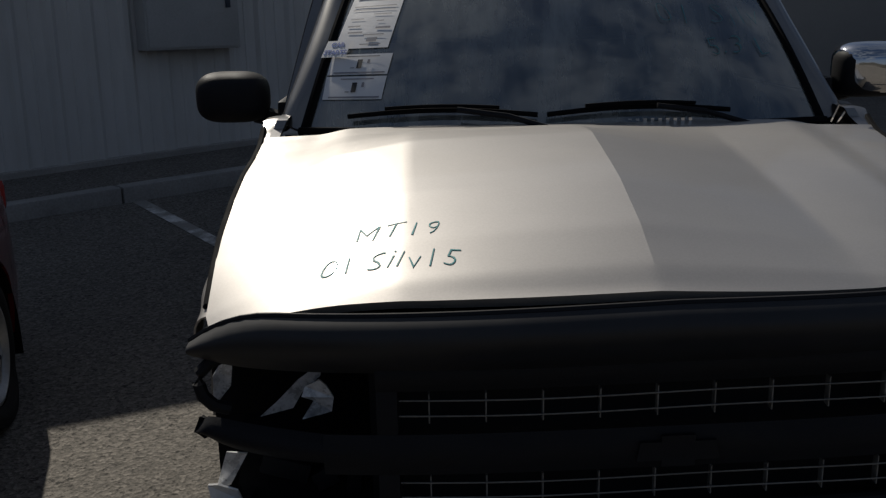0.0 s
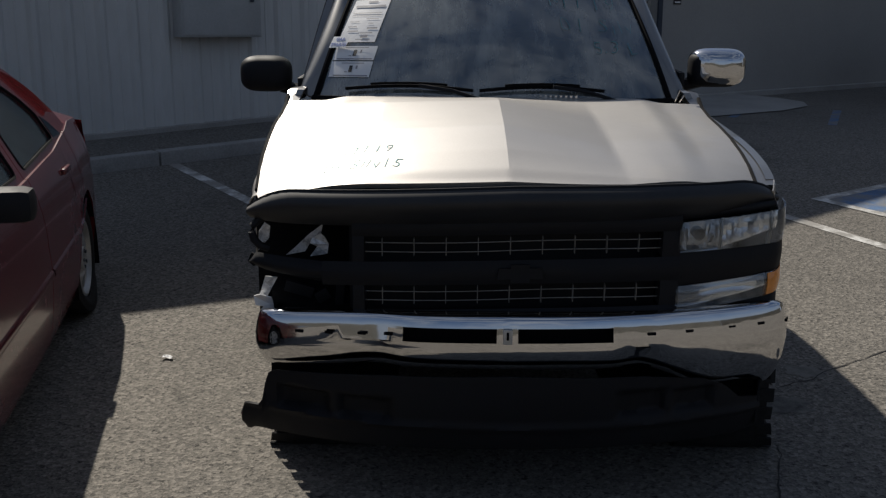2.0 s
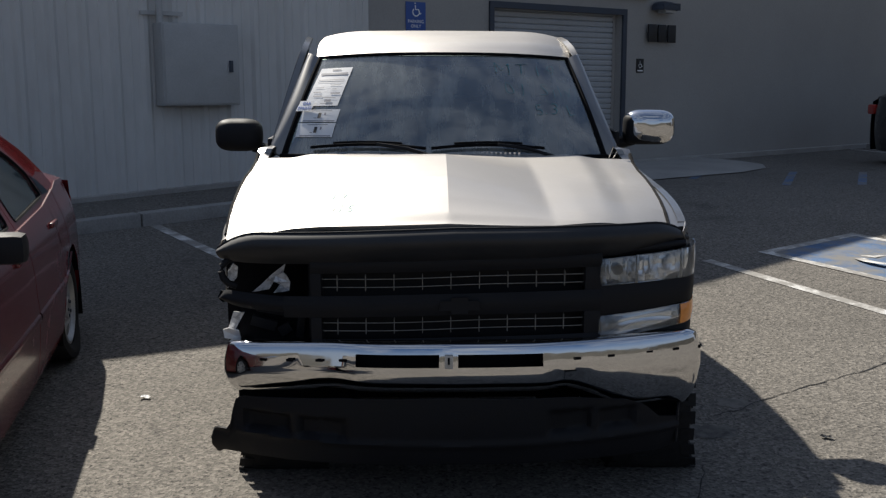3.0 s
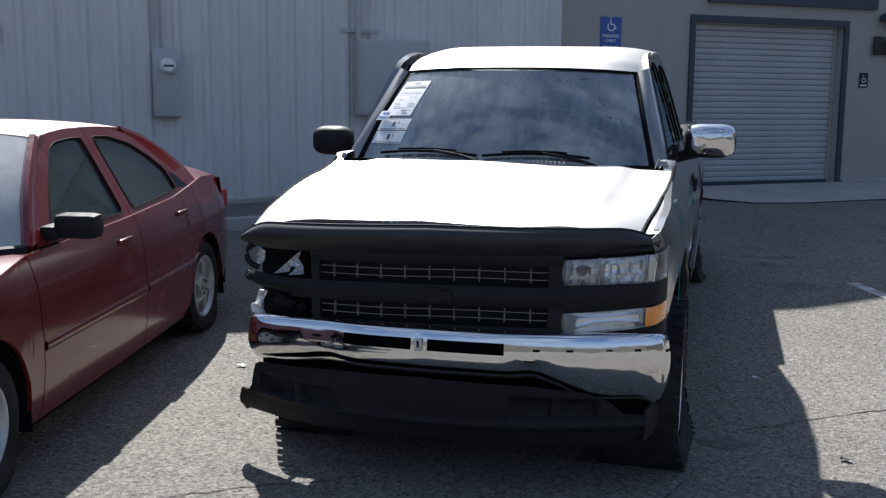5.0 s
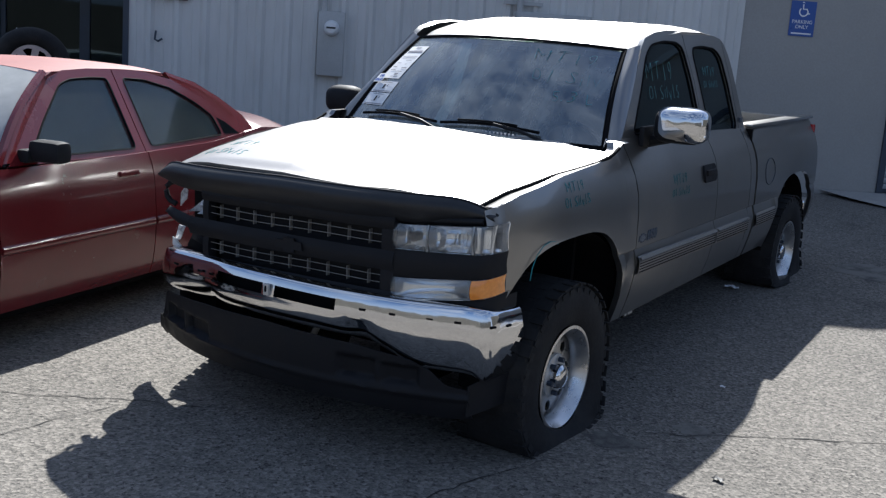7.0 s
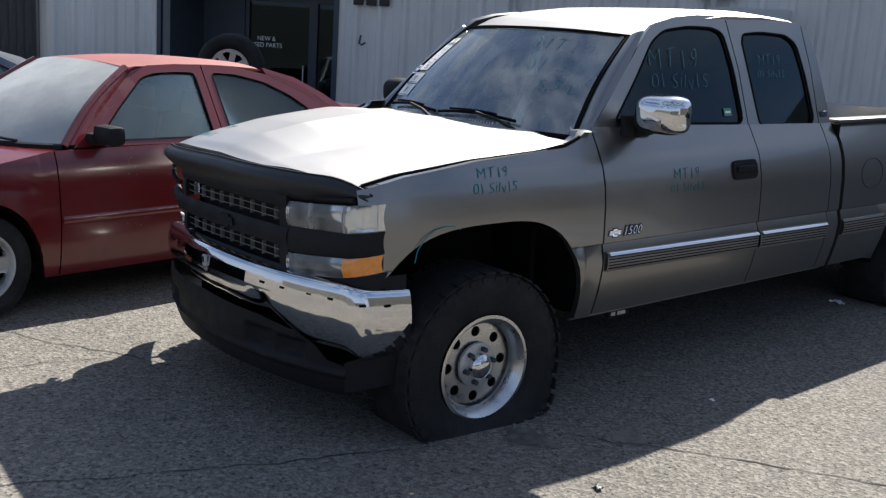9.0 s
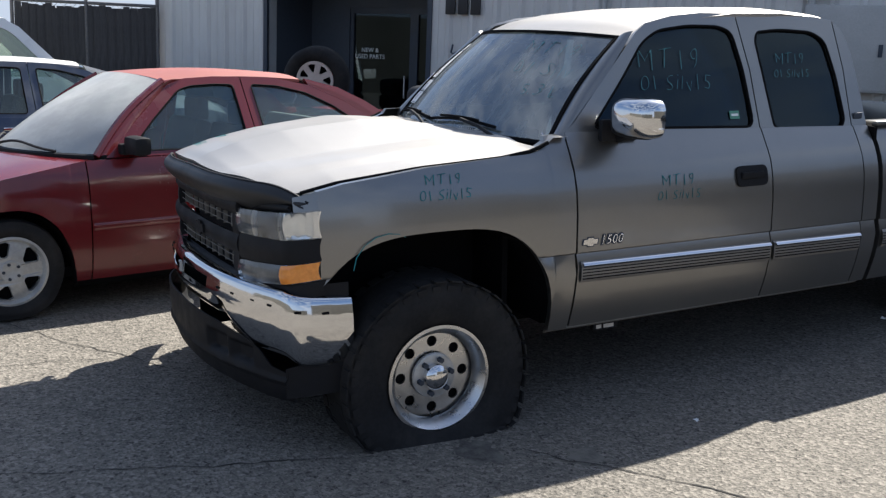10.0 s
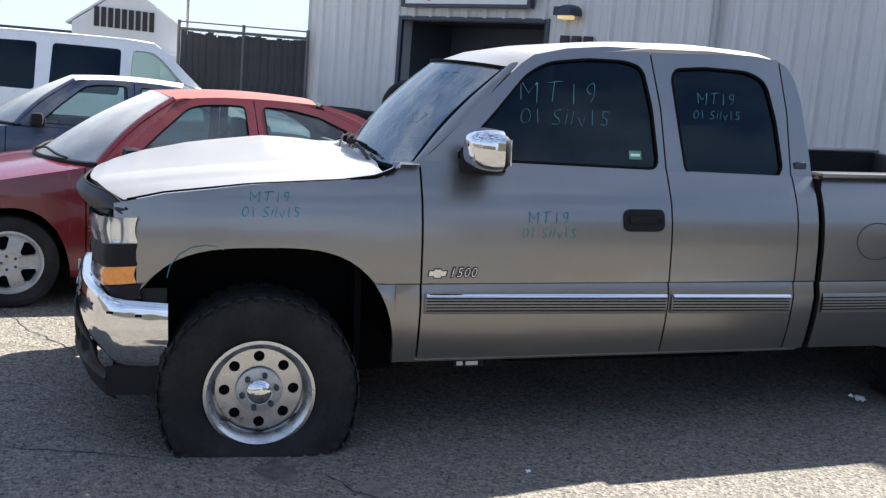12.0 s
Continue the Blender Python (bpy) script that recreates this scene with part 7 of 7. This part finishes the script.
# ---- kerb, apron and road markings ----
def kerb(u0, u1):
    n = int((u1 - u0) / 3.0)
    k = thing("kerb", "weathered concrete kerb in front of the wall", "kerb")
    for i in range(n):
        a, b = u0 + (u1 - u0) * i / n + 0.006, u0 + (u1 - u0) * (i + 1) / n - 0.006
        bm = bmesh.new()
        wall_box(bm, a, b, -0.2, STRIP + 0.01, KERB_OUT - 0.09, KERB_OUT + 0.09, 0.02)
        for v in bm.verts:
            v.co.z += ground_z(*on_wall(v.co.dot(WD), 0, KERB_OUT).xy)
        part("kerb_stone", bm, KERB, k, "", 30)
    tagged(k, kind="structure")


KERB_OUT = 0.95
kerb(-2.2, 4.4)
bm = bmesh.new()
def strip_place(u, v):
    p = on_wall(-2.3 + 6.7 * u, 0, (KERB_OUT - 0.09) * (1 - v) + 0.02)
    return p + Vector((0, 0, ground_z(p.x, p.y) + STRIP))
sheet(bm, strip_place, 14, 2)
tagged(part("pavement", bm, ASPHALT, None, "", 0), "narrow dark strip between kerb and wall", "pavement", kind="structure")
_pts = [(5.40, 0.02), (5.5, 0.6), (5.7, 1.2), (6.0, 1.6), (6.6, 1.75), (7.5, 1.72), (9.0, 1.75), (9.8, 1.55), (10.2, 1.2), (10.3, 0.7), (10.2, 0.02)]
def apron_place(a, b):
    p = on_wall(a, 0, b)
    p.z = ground_z(p.x, p.y) + 0.012 + 0.04 * max(0.0, 1 - b / 1.5)
    return p
bm = plate(bmesh.new(), _pts, apron_place, 0)
tagged(part("apron", bm, CONCRETE, None, "", 0), "pale concrete apron before the roller door", "pavement", kind="structure")

stripe("bay_line", (-2.88, 6.13), (-0.85, 3.25), 0.10, WHITE_PAINT, "worn white parking bay line on the asphalt")
stripe("bay_line", (2.12, 4.37), (3.3, 2.15), 0.10, WHITE_PAINT, "very worn white parking bay line")
stripe("bay_line", (7.30, 14.4), (7.9, 12.3), 0.10, WHITE_PAINT, "worn white parking bay line by the wall")
for a, b in (((3.2, 9.0), (3.9, 10.6)), ((4.1, 8.2), (4.8, 9.9)), ((5.0, 8.2), (5.7, 9.8))):
    stripe("hatch_line", a, b, 0.10, BLUE_PAINT, "faded blue hatch line of the access aisle")


def access_marking():
    o, e1, e2 = Vector((2.62, 4.64)), Vector((0.833, 0.553)) * 1.30, Vector((0.553, -0.833)) * 1.30
    at = lambda a, b, up: drape(*(o + e1 * a + e2 * b), up)
    m = thing("access_marking", "worn blue and white accessible bay marking on the asphalt", "marking")
    bm = bmesh.new()
    sheet(bm, lambda u, v: at(0.06 + 0.88 * u, 0.06 + 0.88 * v, 0.004), 6, 6)
    part("field", bm, BLUE_PAINT, m, "", 0)
    for a0, a1, b0, b1 in ((0, 1, 0, 0.07), (0, 1, 0.93, 1), (0, 0.07, 0.07, 0.93), (0.93, 1, 0.07, 0.93)):
        bm = bmesh.new()
        sheet(bm, lambda u, v: at(a0 + (a1 - a0) * u, b0 + (b1 - b0) * v, 0.006), 5, 1 if b1 - b0 < 0.2 else 5)
        part("border", bm, WHITE_PAINT, m, "", 0)
    c = o + e1 * 0.5 + e2 * 0.5
    x, y = -e2.normalized(), e1.normalized()
    fr = Matrix(((y.x, x.x, 0, c.x), (y.y, x.y, 0, c.y), (0, 0, 0.04, ground_z(*c) + 0.006), (0, 0, 0, 1)))
    plain_figure(fr, 0.95, WHITE_PAINT, m)


access_marking()


def wheel_stop(u, n):
    bm = bmesh.new()
    g = ground_z(*on_wall(u, 0, n).xy)
    wall_box(bm, u - 0.85, u + 0.85, g - 0.06, g + 0.10, n - 0.08, n + 0.08, 0.03)
    mesh_thing("wheel_stop", bm, KERB, "weathered concrete wheel stop on the asphalt", "wheel stop", "wheel stops by the wall")


wheel_stop(15.25, -0.55 + 0.9)
wheel_stop(18.2, 0.35)

# ---- tyres by the entrance ----
def tyre(at, R=0.34, W=0.23, rim=False):
    t = thing("tyre", "loose wheel with a grey alloy rim propped on old tyres" if rim else "old black tyre stacked against the siding", "tyre", "tyres by the wall", at)
    lip = 0.20
    bm = bmesh.new()
    lathe(bm, [(lip, W * 0.30), (lip + 0.02, W * 0.44), ((R + lip) / 2, W * 0.52), (R - 0.03, W * 0.46), (R, W * 0.28), (R, -W * 0.28), (R - 0.03, -W * 0.46), ((R + lip) / 2, -W * 0.52), (lip + 0.02, -W * 0.44), (lip, -W * 0.30)], 40, close=True)
    part("carcass", bm, RUBBER, t)
    if rim:
        bm = bmesh.new()
        circle = lambda r, k: [(r * math.cos(2 * math.pi * i / k), r * math.sin(2 * math.pi * i / k)) for i in range(k)]
        holes = []
        for k in range(7):
            a = 2 * math.pi * k / 7
            holes.append([(r * math.cos(q), r * math.sin(q)) for r, q in ((0.085, a - 0.10), (0.165, a - 0.26), (0.172, a), (0.165, a + 0.26), (0.085, a + 0.10))])
        plate(bm, circle(lip, 40), lambda a, b: Vector((W * 0.38, a, b)), 0.02, holes)
        part("rim", bm, ALLOY_DULL, t, "grey alloy rim", 30)
        bm = bmesh.new()
        lathe(bm, [(lip, -W * 0.1), (0.01, -W * 0.1)], 24)
        part("rim_back", bm, BLACK_SOFT, t)
    return t


_rng = random.Random(4)
for k, (u, n, high) in enumerate(((-5.55, 0.55, 5), (-4.75, 0.95, 5), (-3.85, 1.40, 4), (-3.30, 1.65, 4))):
    for j in range(high):
        p = on_wall(u + _rng.uniform(-0.05, 0.05), 0, n + _rng.uniform(-0.05, 0.05))
        p.z = ground_z(p.x, p.y) + 0.115 + 0.225 * j
        tyre(Matrix.Translation(p) @ Matrix.Rotation(radians(90), 4, "Y") @ Matrix.Rotation(_rng.uniform(-0.05, 0.05), 4, "Z"))
p = Vector((-5.60, 2.72, 1.37))
tyre(Matrix.Translation(p) @ Matrix.Rotation(math.atan2(-WN.y, -WN.x) + 0.35, 4, "Z") @ Matrix.Rotation(0.12, 4, "Y"), 0.345, 0.24, True)


# ---- fence and far things ----
FENCE = surface("fence_mesh_slats", (0.055, 0.05, 0.048), 0.8, vary=0.3, scale=2.0, grain=30, stretch=(1, 1, 0.2))
STEEL = surface("galvanised_steel", (0.16, 0.15, 0.145), 0.55, metal=0.5, vary=0.2, scale=8)


def slatted_fence(a, b, top):
    f = thing("fence", "tall chain-link fence filled with dark brown slats", "fence")
    a, b = Vector(a), Vector(b)
    d = (b - a).normalized()
    length = (b - a).length
    for t in (0.0, 0.5, 1.0):
        p = a.lerp(b, t)
        part("post", rod(bmesh.new(), (p.x, p.y, 0), (p.x, p.y, top + 0.10), 0.024, 10), STEEL, f)
    for z in (0.12, top - 0.02):
        part("rail", rod(bmesh.new(), (a.x, a.y, z), (b.x, b.y, z), 0.022, 8), STEEL, f)
    part("wire", rod(bmesh.new(), (a.x, a.y, top + 0.08), (b.x, b.y, top + 0.08), 0.010, 6), STEEL, f)
    n = int(length / 0.0505)
    first = part("slat", boxed((0, 0, (top - 0.2) / 2), (0.085, 0.006, top - 0.22), 0.002), FENCE, f)
    ang = math.atan2(d.y, d.x)
    rng = random.Random(2)
    for k in range(n):
        o = first if k == 0 else first.copy()
        if k:
            scene.collection.objects.link(o)
        p = a + d * (0.03 + (length - 0.06) * (k + 0.5) / n)
        p += Vector((-d.y, d.x)) * (0.004 if k % 2 else -0.004)
        o.matrix_basis = Matrix.Translation((p.x, p.y, 0.14 + rng.uniform(-0.04, 0.03))) @ Matrix.Rotation(ang, 4, "Z") @ Matrix.Rotation(rng.uniform(-0.01, 0.01), 4, "Y")
    bm = bmesh.new()
    for s in (-1, 1):
        k = -top
        while k < length:
            p0, p1 = max(k, 0.0), min(k + top, length)
            za, zb = (p0 - k, p1 - k) if s > 0 else (top - (p0 - k), top - (p1 - k))
            q0, q1 = a + d * p0, a + d * p1
            nrm = Vector((-d.y, d.x)) * 0.012
            rod(bm, (q0.x + nrm.x, q0.y + nrm.y, za), (q1.x + nrm.x, q1.y + nrm.y, zb), 0.003, 4)
            k += 0.12
    tagged(part("mesh_wire", bm, STEEL, f), kind="stuff")


slatted_fence((-10.05, 0.10), (-9.75, 1.92), 2.20)


def gable_shed():
    m = thing("gable_building", "far white gabled building with a dark painted sign", "building")
    x = -25.0
    side = [(-3.27, 0.0), (-0.20, 0.0), (-0.20, 2.60), (-1.77, 3.70), (-3.27, 2.60)]
    SHED = surface("white_metal_shed", (0.66, 0.66, 0.65), 0.6, vary=0.05, scale=0.6, grain=5, stretch=(1, 6, 0.2))
    part("front_wall", plate(bmesh.new(), side, lambda a, b: Vector((x, a, b)), 0.2), SHED, m, "", 0)
    for (ya, za), (yb, zb) in (((-3.42, 2.53), (-1.77, 3.74)), ((-1.77, 3.74), (-0.05, 2.53))):
        bm = bmesh.new()
        sheet(bm, lambda u, v: Vector((x + 0.15 - 9 * u, ya + (yb - ya) * v, za + (zb - za) * v)), 1, 1)
        thicken(bm, 0.06)
        part("roof", bm, SHED, m, "", 0)
    part("side_wall", boxed((x - 4.4, -0.30, 1.27), (8.4, 0.12, 2.54)), SHED, m, "", 0)
    part("side_wall", boxed((x - 4.4, -3.20, 1.27), (8.4, 0.12, 2.54)), SHED, m, "", 0)
    for k in range(9):
        y = -2.62 + 0.185 * k
        part("lettering", boxed((x + 0.22, y, 2.80 - 0.006 * k), (0.03, 0.135, 0.54)), BLACK_MARK, m, "dark plain bar of the painted name", 0)
    part("annex", boxed((x + 0.2, -0.15, 0.95), (0.8, 1.4, 1.9), 0.02), SHED, m, "", 0)
    t = thing("utility_pole", "thin far utility pole behind the fence", "pole")
    part("mast", rod(bmesh.new(), (-32, -0.35, 0), (-32, -0.35, 5.5), 0.05, 8), STEEL, t)
    s = thing("low_shed", "long low far building with a dark roof edge", "building")
    part("wall", boxed((-40, -9, 1.2), (4, 12, 2.4)), SHED, s, "", 0)
    part("roof", boxed((-40, -9, 2.5), (4.6, 12.6, 0.25)), DARK_TRIM, s, "", 0)


gable_shed()

# ---- papers on the windscreen ----
def sheet_of_paper(u0, u1, u2, u3, v0, v1, label, lines, lift=0.004):
    """Stuck to the glass: corners by the windscreen's own coordinates, low left, low right, top right, top left."""
    def f(a, b, off=0.006):
        lo, hi = u0 + (u1 - u0) * a, u3 + (u2 - u3) * a
        p = screen_point(lo + (hi - lo) * b, v0 + (v1 - v0) * b)
        p.y = cab_y(p.y)
        return TRUCK_AT @ (p + Vector((0, off, -off * 0.4)))
    t = thing("paper_sheet", label, "paper")
    bm = bmesh.new()
    sheet(bm, lambda a, b: f(a, b, -lift), 4, 4)
    part("leaf", bm, PAPER, t, "", 0)
    for a0, a1, b0, b1, mat in lines:
        bm = bmesh.new()
        sheet(bm, lambda a, b: f(a0 + (a1 - a0) * a, b0 + (b1 - b0) * b, -0.0065), 2, 1)
        part("print_bar", bm, mat, t, "", 0)
    return t, f


sheet_of_paper(0.020, 0.138, 0.156, 0.032, 0.47, 0.865, "white printed form taped on the windscreen", [
    (0.38, 0.66, 0.93, 0.96, PRINT), (0.08, 0.92, 0.80, 0.86, PRINT), (0.08, 0.90, 0.665, 0.68, PRINT), (0.08, 0.90, 0.61, 0.622, PRINT), (0.52, 0.86, 0.53, 0.542, PRINT),
    (0.10, 0.36, 0.46, 0.472, PRINT), (0.62, 0.76, 0.42, 0.432, PRINT), (0.10, 0.34, 0.34, 0.36, PRINT), (0.14, 0.42, 0.24, 0.26, PRINT), (0.64, 0.92, 0.30, 0.33, PRINT), (0.45, 0.84, 0.20, 0.215, PRINT), (0.45, 0.84, 0.05, 0.065, PRINT), (0.55, 0.74, 0.10, 0.16, PRINT)])
sheet_of_paper(0.022, 0.148, 0.152, 0.020, 0.315, 0.435, "white slip stuck on the windscreen", [(0.25, 0.8, 0.86, 0.90, PRINT), (0.10, 0.95, 0.06, 0.12, PRINT), (0.46, 0.54, 0.30, 0.72, BLACK_MARK), (0.36, 0.43, 0.30, 0.34, PRINT), (0.62, 0.66, 0.52, 0.72, PRINT)])
sheet_of_paper(0.026, 0.146, 0.148, 0.022, 0.175, 0.305, "white slip stuck on the windscreen", [(0.25, 0.8, 0.86, 0.90, PRINT), (0.10, 0.95, 0.06, 0.12, PRINT), (0.46, 0.54, 0.30, 0.72, BLACK_MARK), (0.36, 0.43, 0.30, 0.34, PRINT), (0.62, 0.66, 0.52, 0.72, PRINT)])
_t, _f = sheet_of_paper(-0.002, 0.052, 0.056, 0.002, 0.415, 0.515, "white sticker with blue capital letters", [], 0.016)
_r = (_f(0.9, 0.5) - _f(0.1, 0.5)).normalized()
_u = (_f(0.5, 0.9) - _f(0.5, 0.1)).normalized()
for text, b in (("CAR", 0.73), ("STARTS", 0.27)):
    m = Matrix((_r, _u, _r.cross(_u))).transposed().to_4x4()
    m.translation = _f(0.5, b, -0.0173)
    lettering("lettering", text, 0.024, BLUE_PRINT, m, _t, 0.0006, 0.0004)

# ---- litter ----
for (x, y), s, mat, label in (((-1.52, 1.42), 0.03, PAPER, "small white scrap on the asphalt"), ((0.76, 3.93), 0.06, PAPER, "crumpled white scrap under the truck"), ((1.70, 0.83), 0.03, BLACK_MARK, "small black plastic scrap"), ((1.35, 1.95), 0.018, PAPER, "tiny pale scrap on the asphalt")):
    bm = bmesh.new()
    rng = random.Random(int(100 * x))
    sheet(bm, lambda u, v: drape(x + s * (u - 0.5) * 1.6, y + s * (v - 0.5) + 0.2 * s * math.sin(5 * u), 0.006 + 0.35 * s * rng.random()), 5, 4)
    mesh_thing("litter", bm, mat, label, "litter", smooth=15)

# ---- cracks and stains of the asphalt ----
TAR = surface("dark_crack", (0.025, 0.024, 0.023), 0.95, vary=0.3, scale=20)
STAIN = surface("oil_stain", (0.07, 0.066, 0.06), 0.85, vary=0.5, scale=9, grain=60, dust=(0.16, 0.15, 0.13), dust_at=(0.36, 0.56))


def crack(a, b, seed, width=0.010):
    """A wandering crack from a to b, as a thin dark skin."""
    rng = random.Random(seed)
    a, b = Vector(a), Vector(b)
    d = (b - a).normalized()
    side = Vector((-d.y, d.x))
    n = max(6, int((b - a).length / 0.05))
    off, pts = 0.0, []
    for k in range(n + 1):
        off = 0.85 * off + rng.uniform(-0.016, 0.016)
        pts.append((a.lerp(b, k / n) + side * off, width * rng.uniform(0.3, 1.0) * (0.25 if k in (0, n) else 1)))
    bm = bmesh.new()
    rows = [[bm.verts.new(drape(*(p + side * w * s), 0.003)) for s in (-0.5, 0.5)] for p, w in pts]
    for p, q in zip(rows, rows[1:]):
        bm.faces.new((p[0], q[0], q[1], p[1]))
    tagged(part("crack", bm, TAR, None, "", 0), "thin dark crack in the asphalt", "crack", kind="structure")


crack((-1.75, -0.80), (-0.35, 0.02), 1)
crack((-0.70, -0.95), (-0.66, -0.22), 2, 0.007)
crack((1.25, 1.12), (2.9, 2.15), 3)
crack((0.40, -1.9), (1.05, 0.55), 4, 0.008)
crack((-2.9, -1.5), (-1.75, -0.80), 5)


def stain(x, y, r, seed):
    rng = random.Random(seed)
    pts = [(x + r * (1 + rng.uniform(-0.3, 0.3)) * math.cos(t) * 1.3, y + r * (1 + rng.uniform(-0.3, 0.3)) * math.sin(t)) for t in (2 * math.pi * k / 22 for k in range(22))]
    decal("stain", rounded(pts, 0.03, 2), STAIN, "dark oil stain soaked into the asphalt", "stain", 0.002, "structure")


stain(1.20, 0.92, 0.10, 1)
stain(1.42, 1.30, 0.07, 2)
stain(1.55, 5.10, 0.26, 4)


# ---- each letter of the writing is a piece of its own ----
def islands(me):
    """The connected pieces of a mesh, as sets of vertex numbers."""
    near = collections.defaultdict(set)
    for e in me.edges:
        a, b = e.vertices
        near[a].add(b)
        near[b].add(a)
    left, out = set(range(len(me.vertices))), []
    while left:
        todo, got = [left.pop()], set()
        while todo:
            k = todo.pop()
            got.add(k)
            for n in near[k] & left:
                left.discard(n)
                todo.append(n)
        out.append(got)
    return out


def split_letters(ob):
    me = ob.data
    found = []
    for got in sorted(islands(me), key=len, reverse=True):
        xs, ys = [me.vertices[k].co.x for k in got], [me.vertices[k].co.y for k in got]
        box4 = [min(xs), max(xs), min(ys), max(ys)]
        for old, b in found:
            over = min(b[1], box4[1]) - max(b[0], box4[0])
            gap = max(b[2], box4[2]) - min(b[3], box4[3])
            if over > 0.6 * (box4[1] - box4[0]) and gap < 0.3 * (b[3] - b[2]):
                old |= got
                break
        else:
            found.append((got, box4))
    if len(found) < 2:
        return
    for n, (got, _) in enumerate(found):
        order = {k: i for i, k in enumerate(sorted(got))}
        piece = bpy.data.meshes.new(me.name)
        piece.from_pydata([me.vertices[k].co[:] for k in order], [], [[order[k] for k in p.vertices] for p in me.polygons if p.vertices[0] in got])
        piece.materials.append(me.materials[0])
        if n == 0:
            ob.data = piece
        else:
            o = ob.copy()
            o.data = piece
            scene.collection.objects.link(o)


for ob in [o for o in scene.objects if o.type == "MESH" and o.parent and o.name.split(".")[0] in ("writing", "lettering", "badge", "badge_backing")]:
    split_letters(ob)
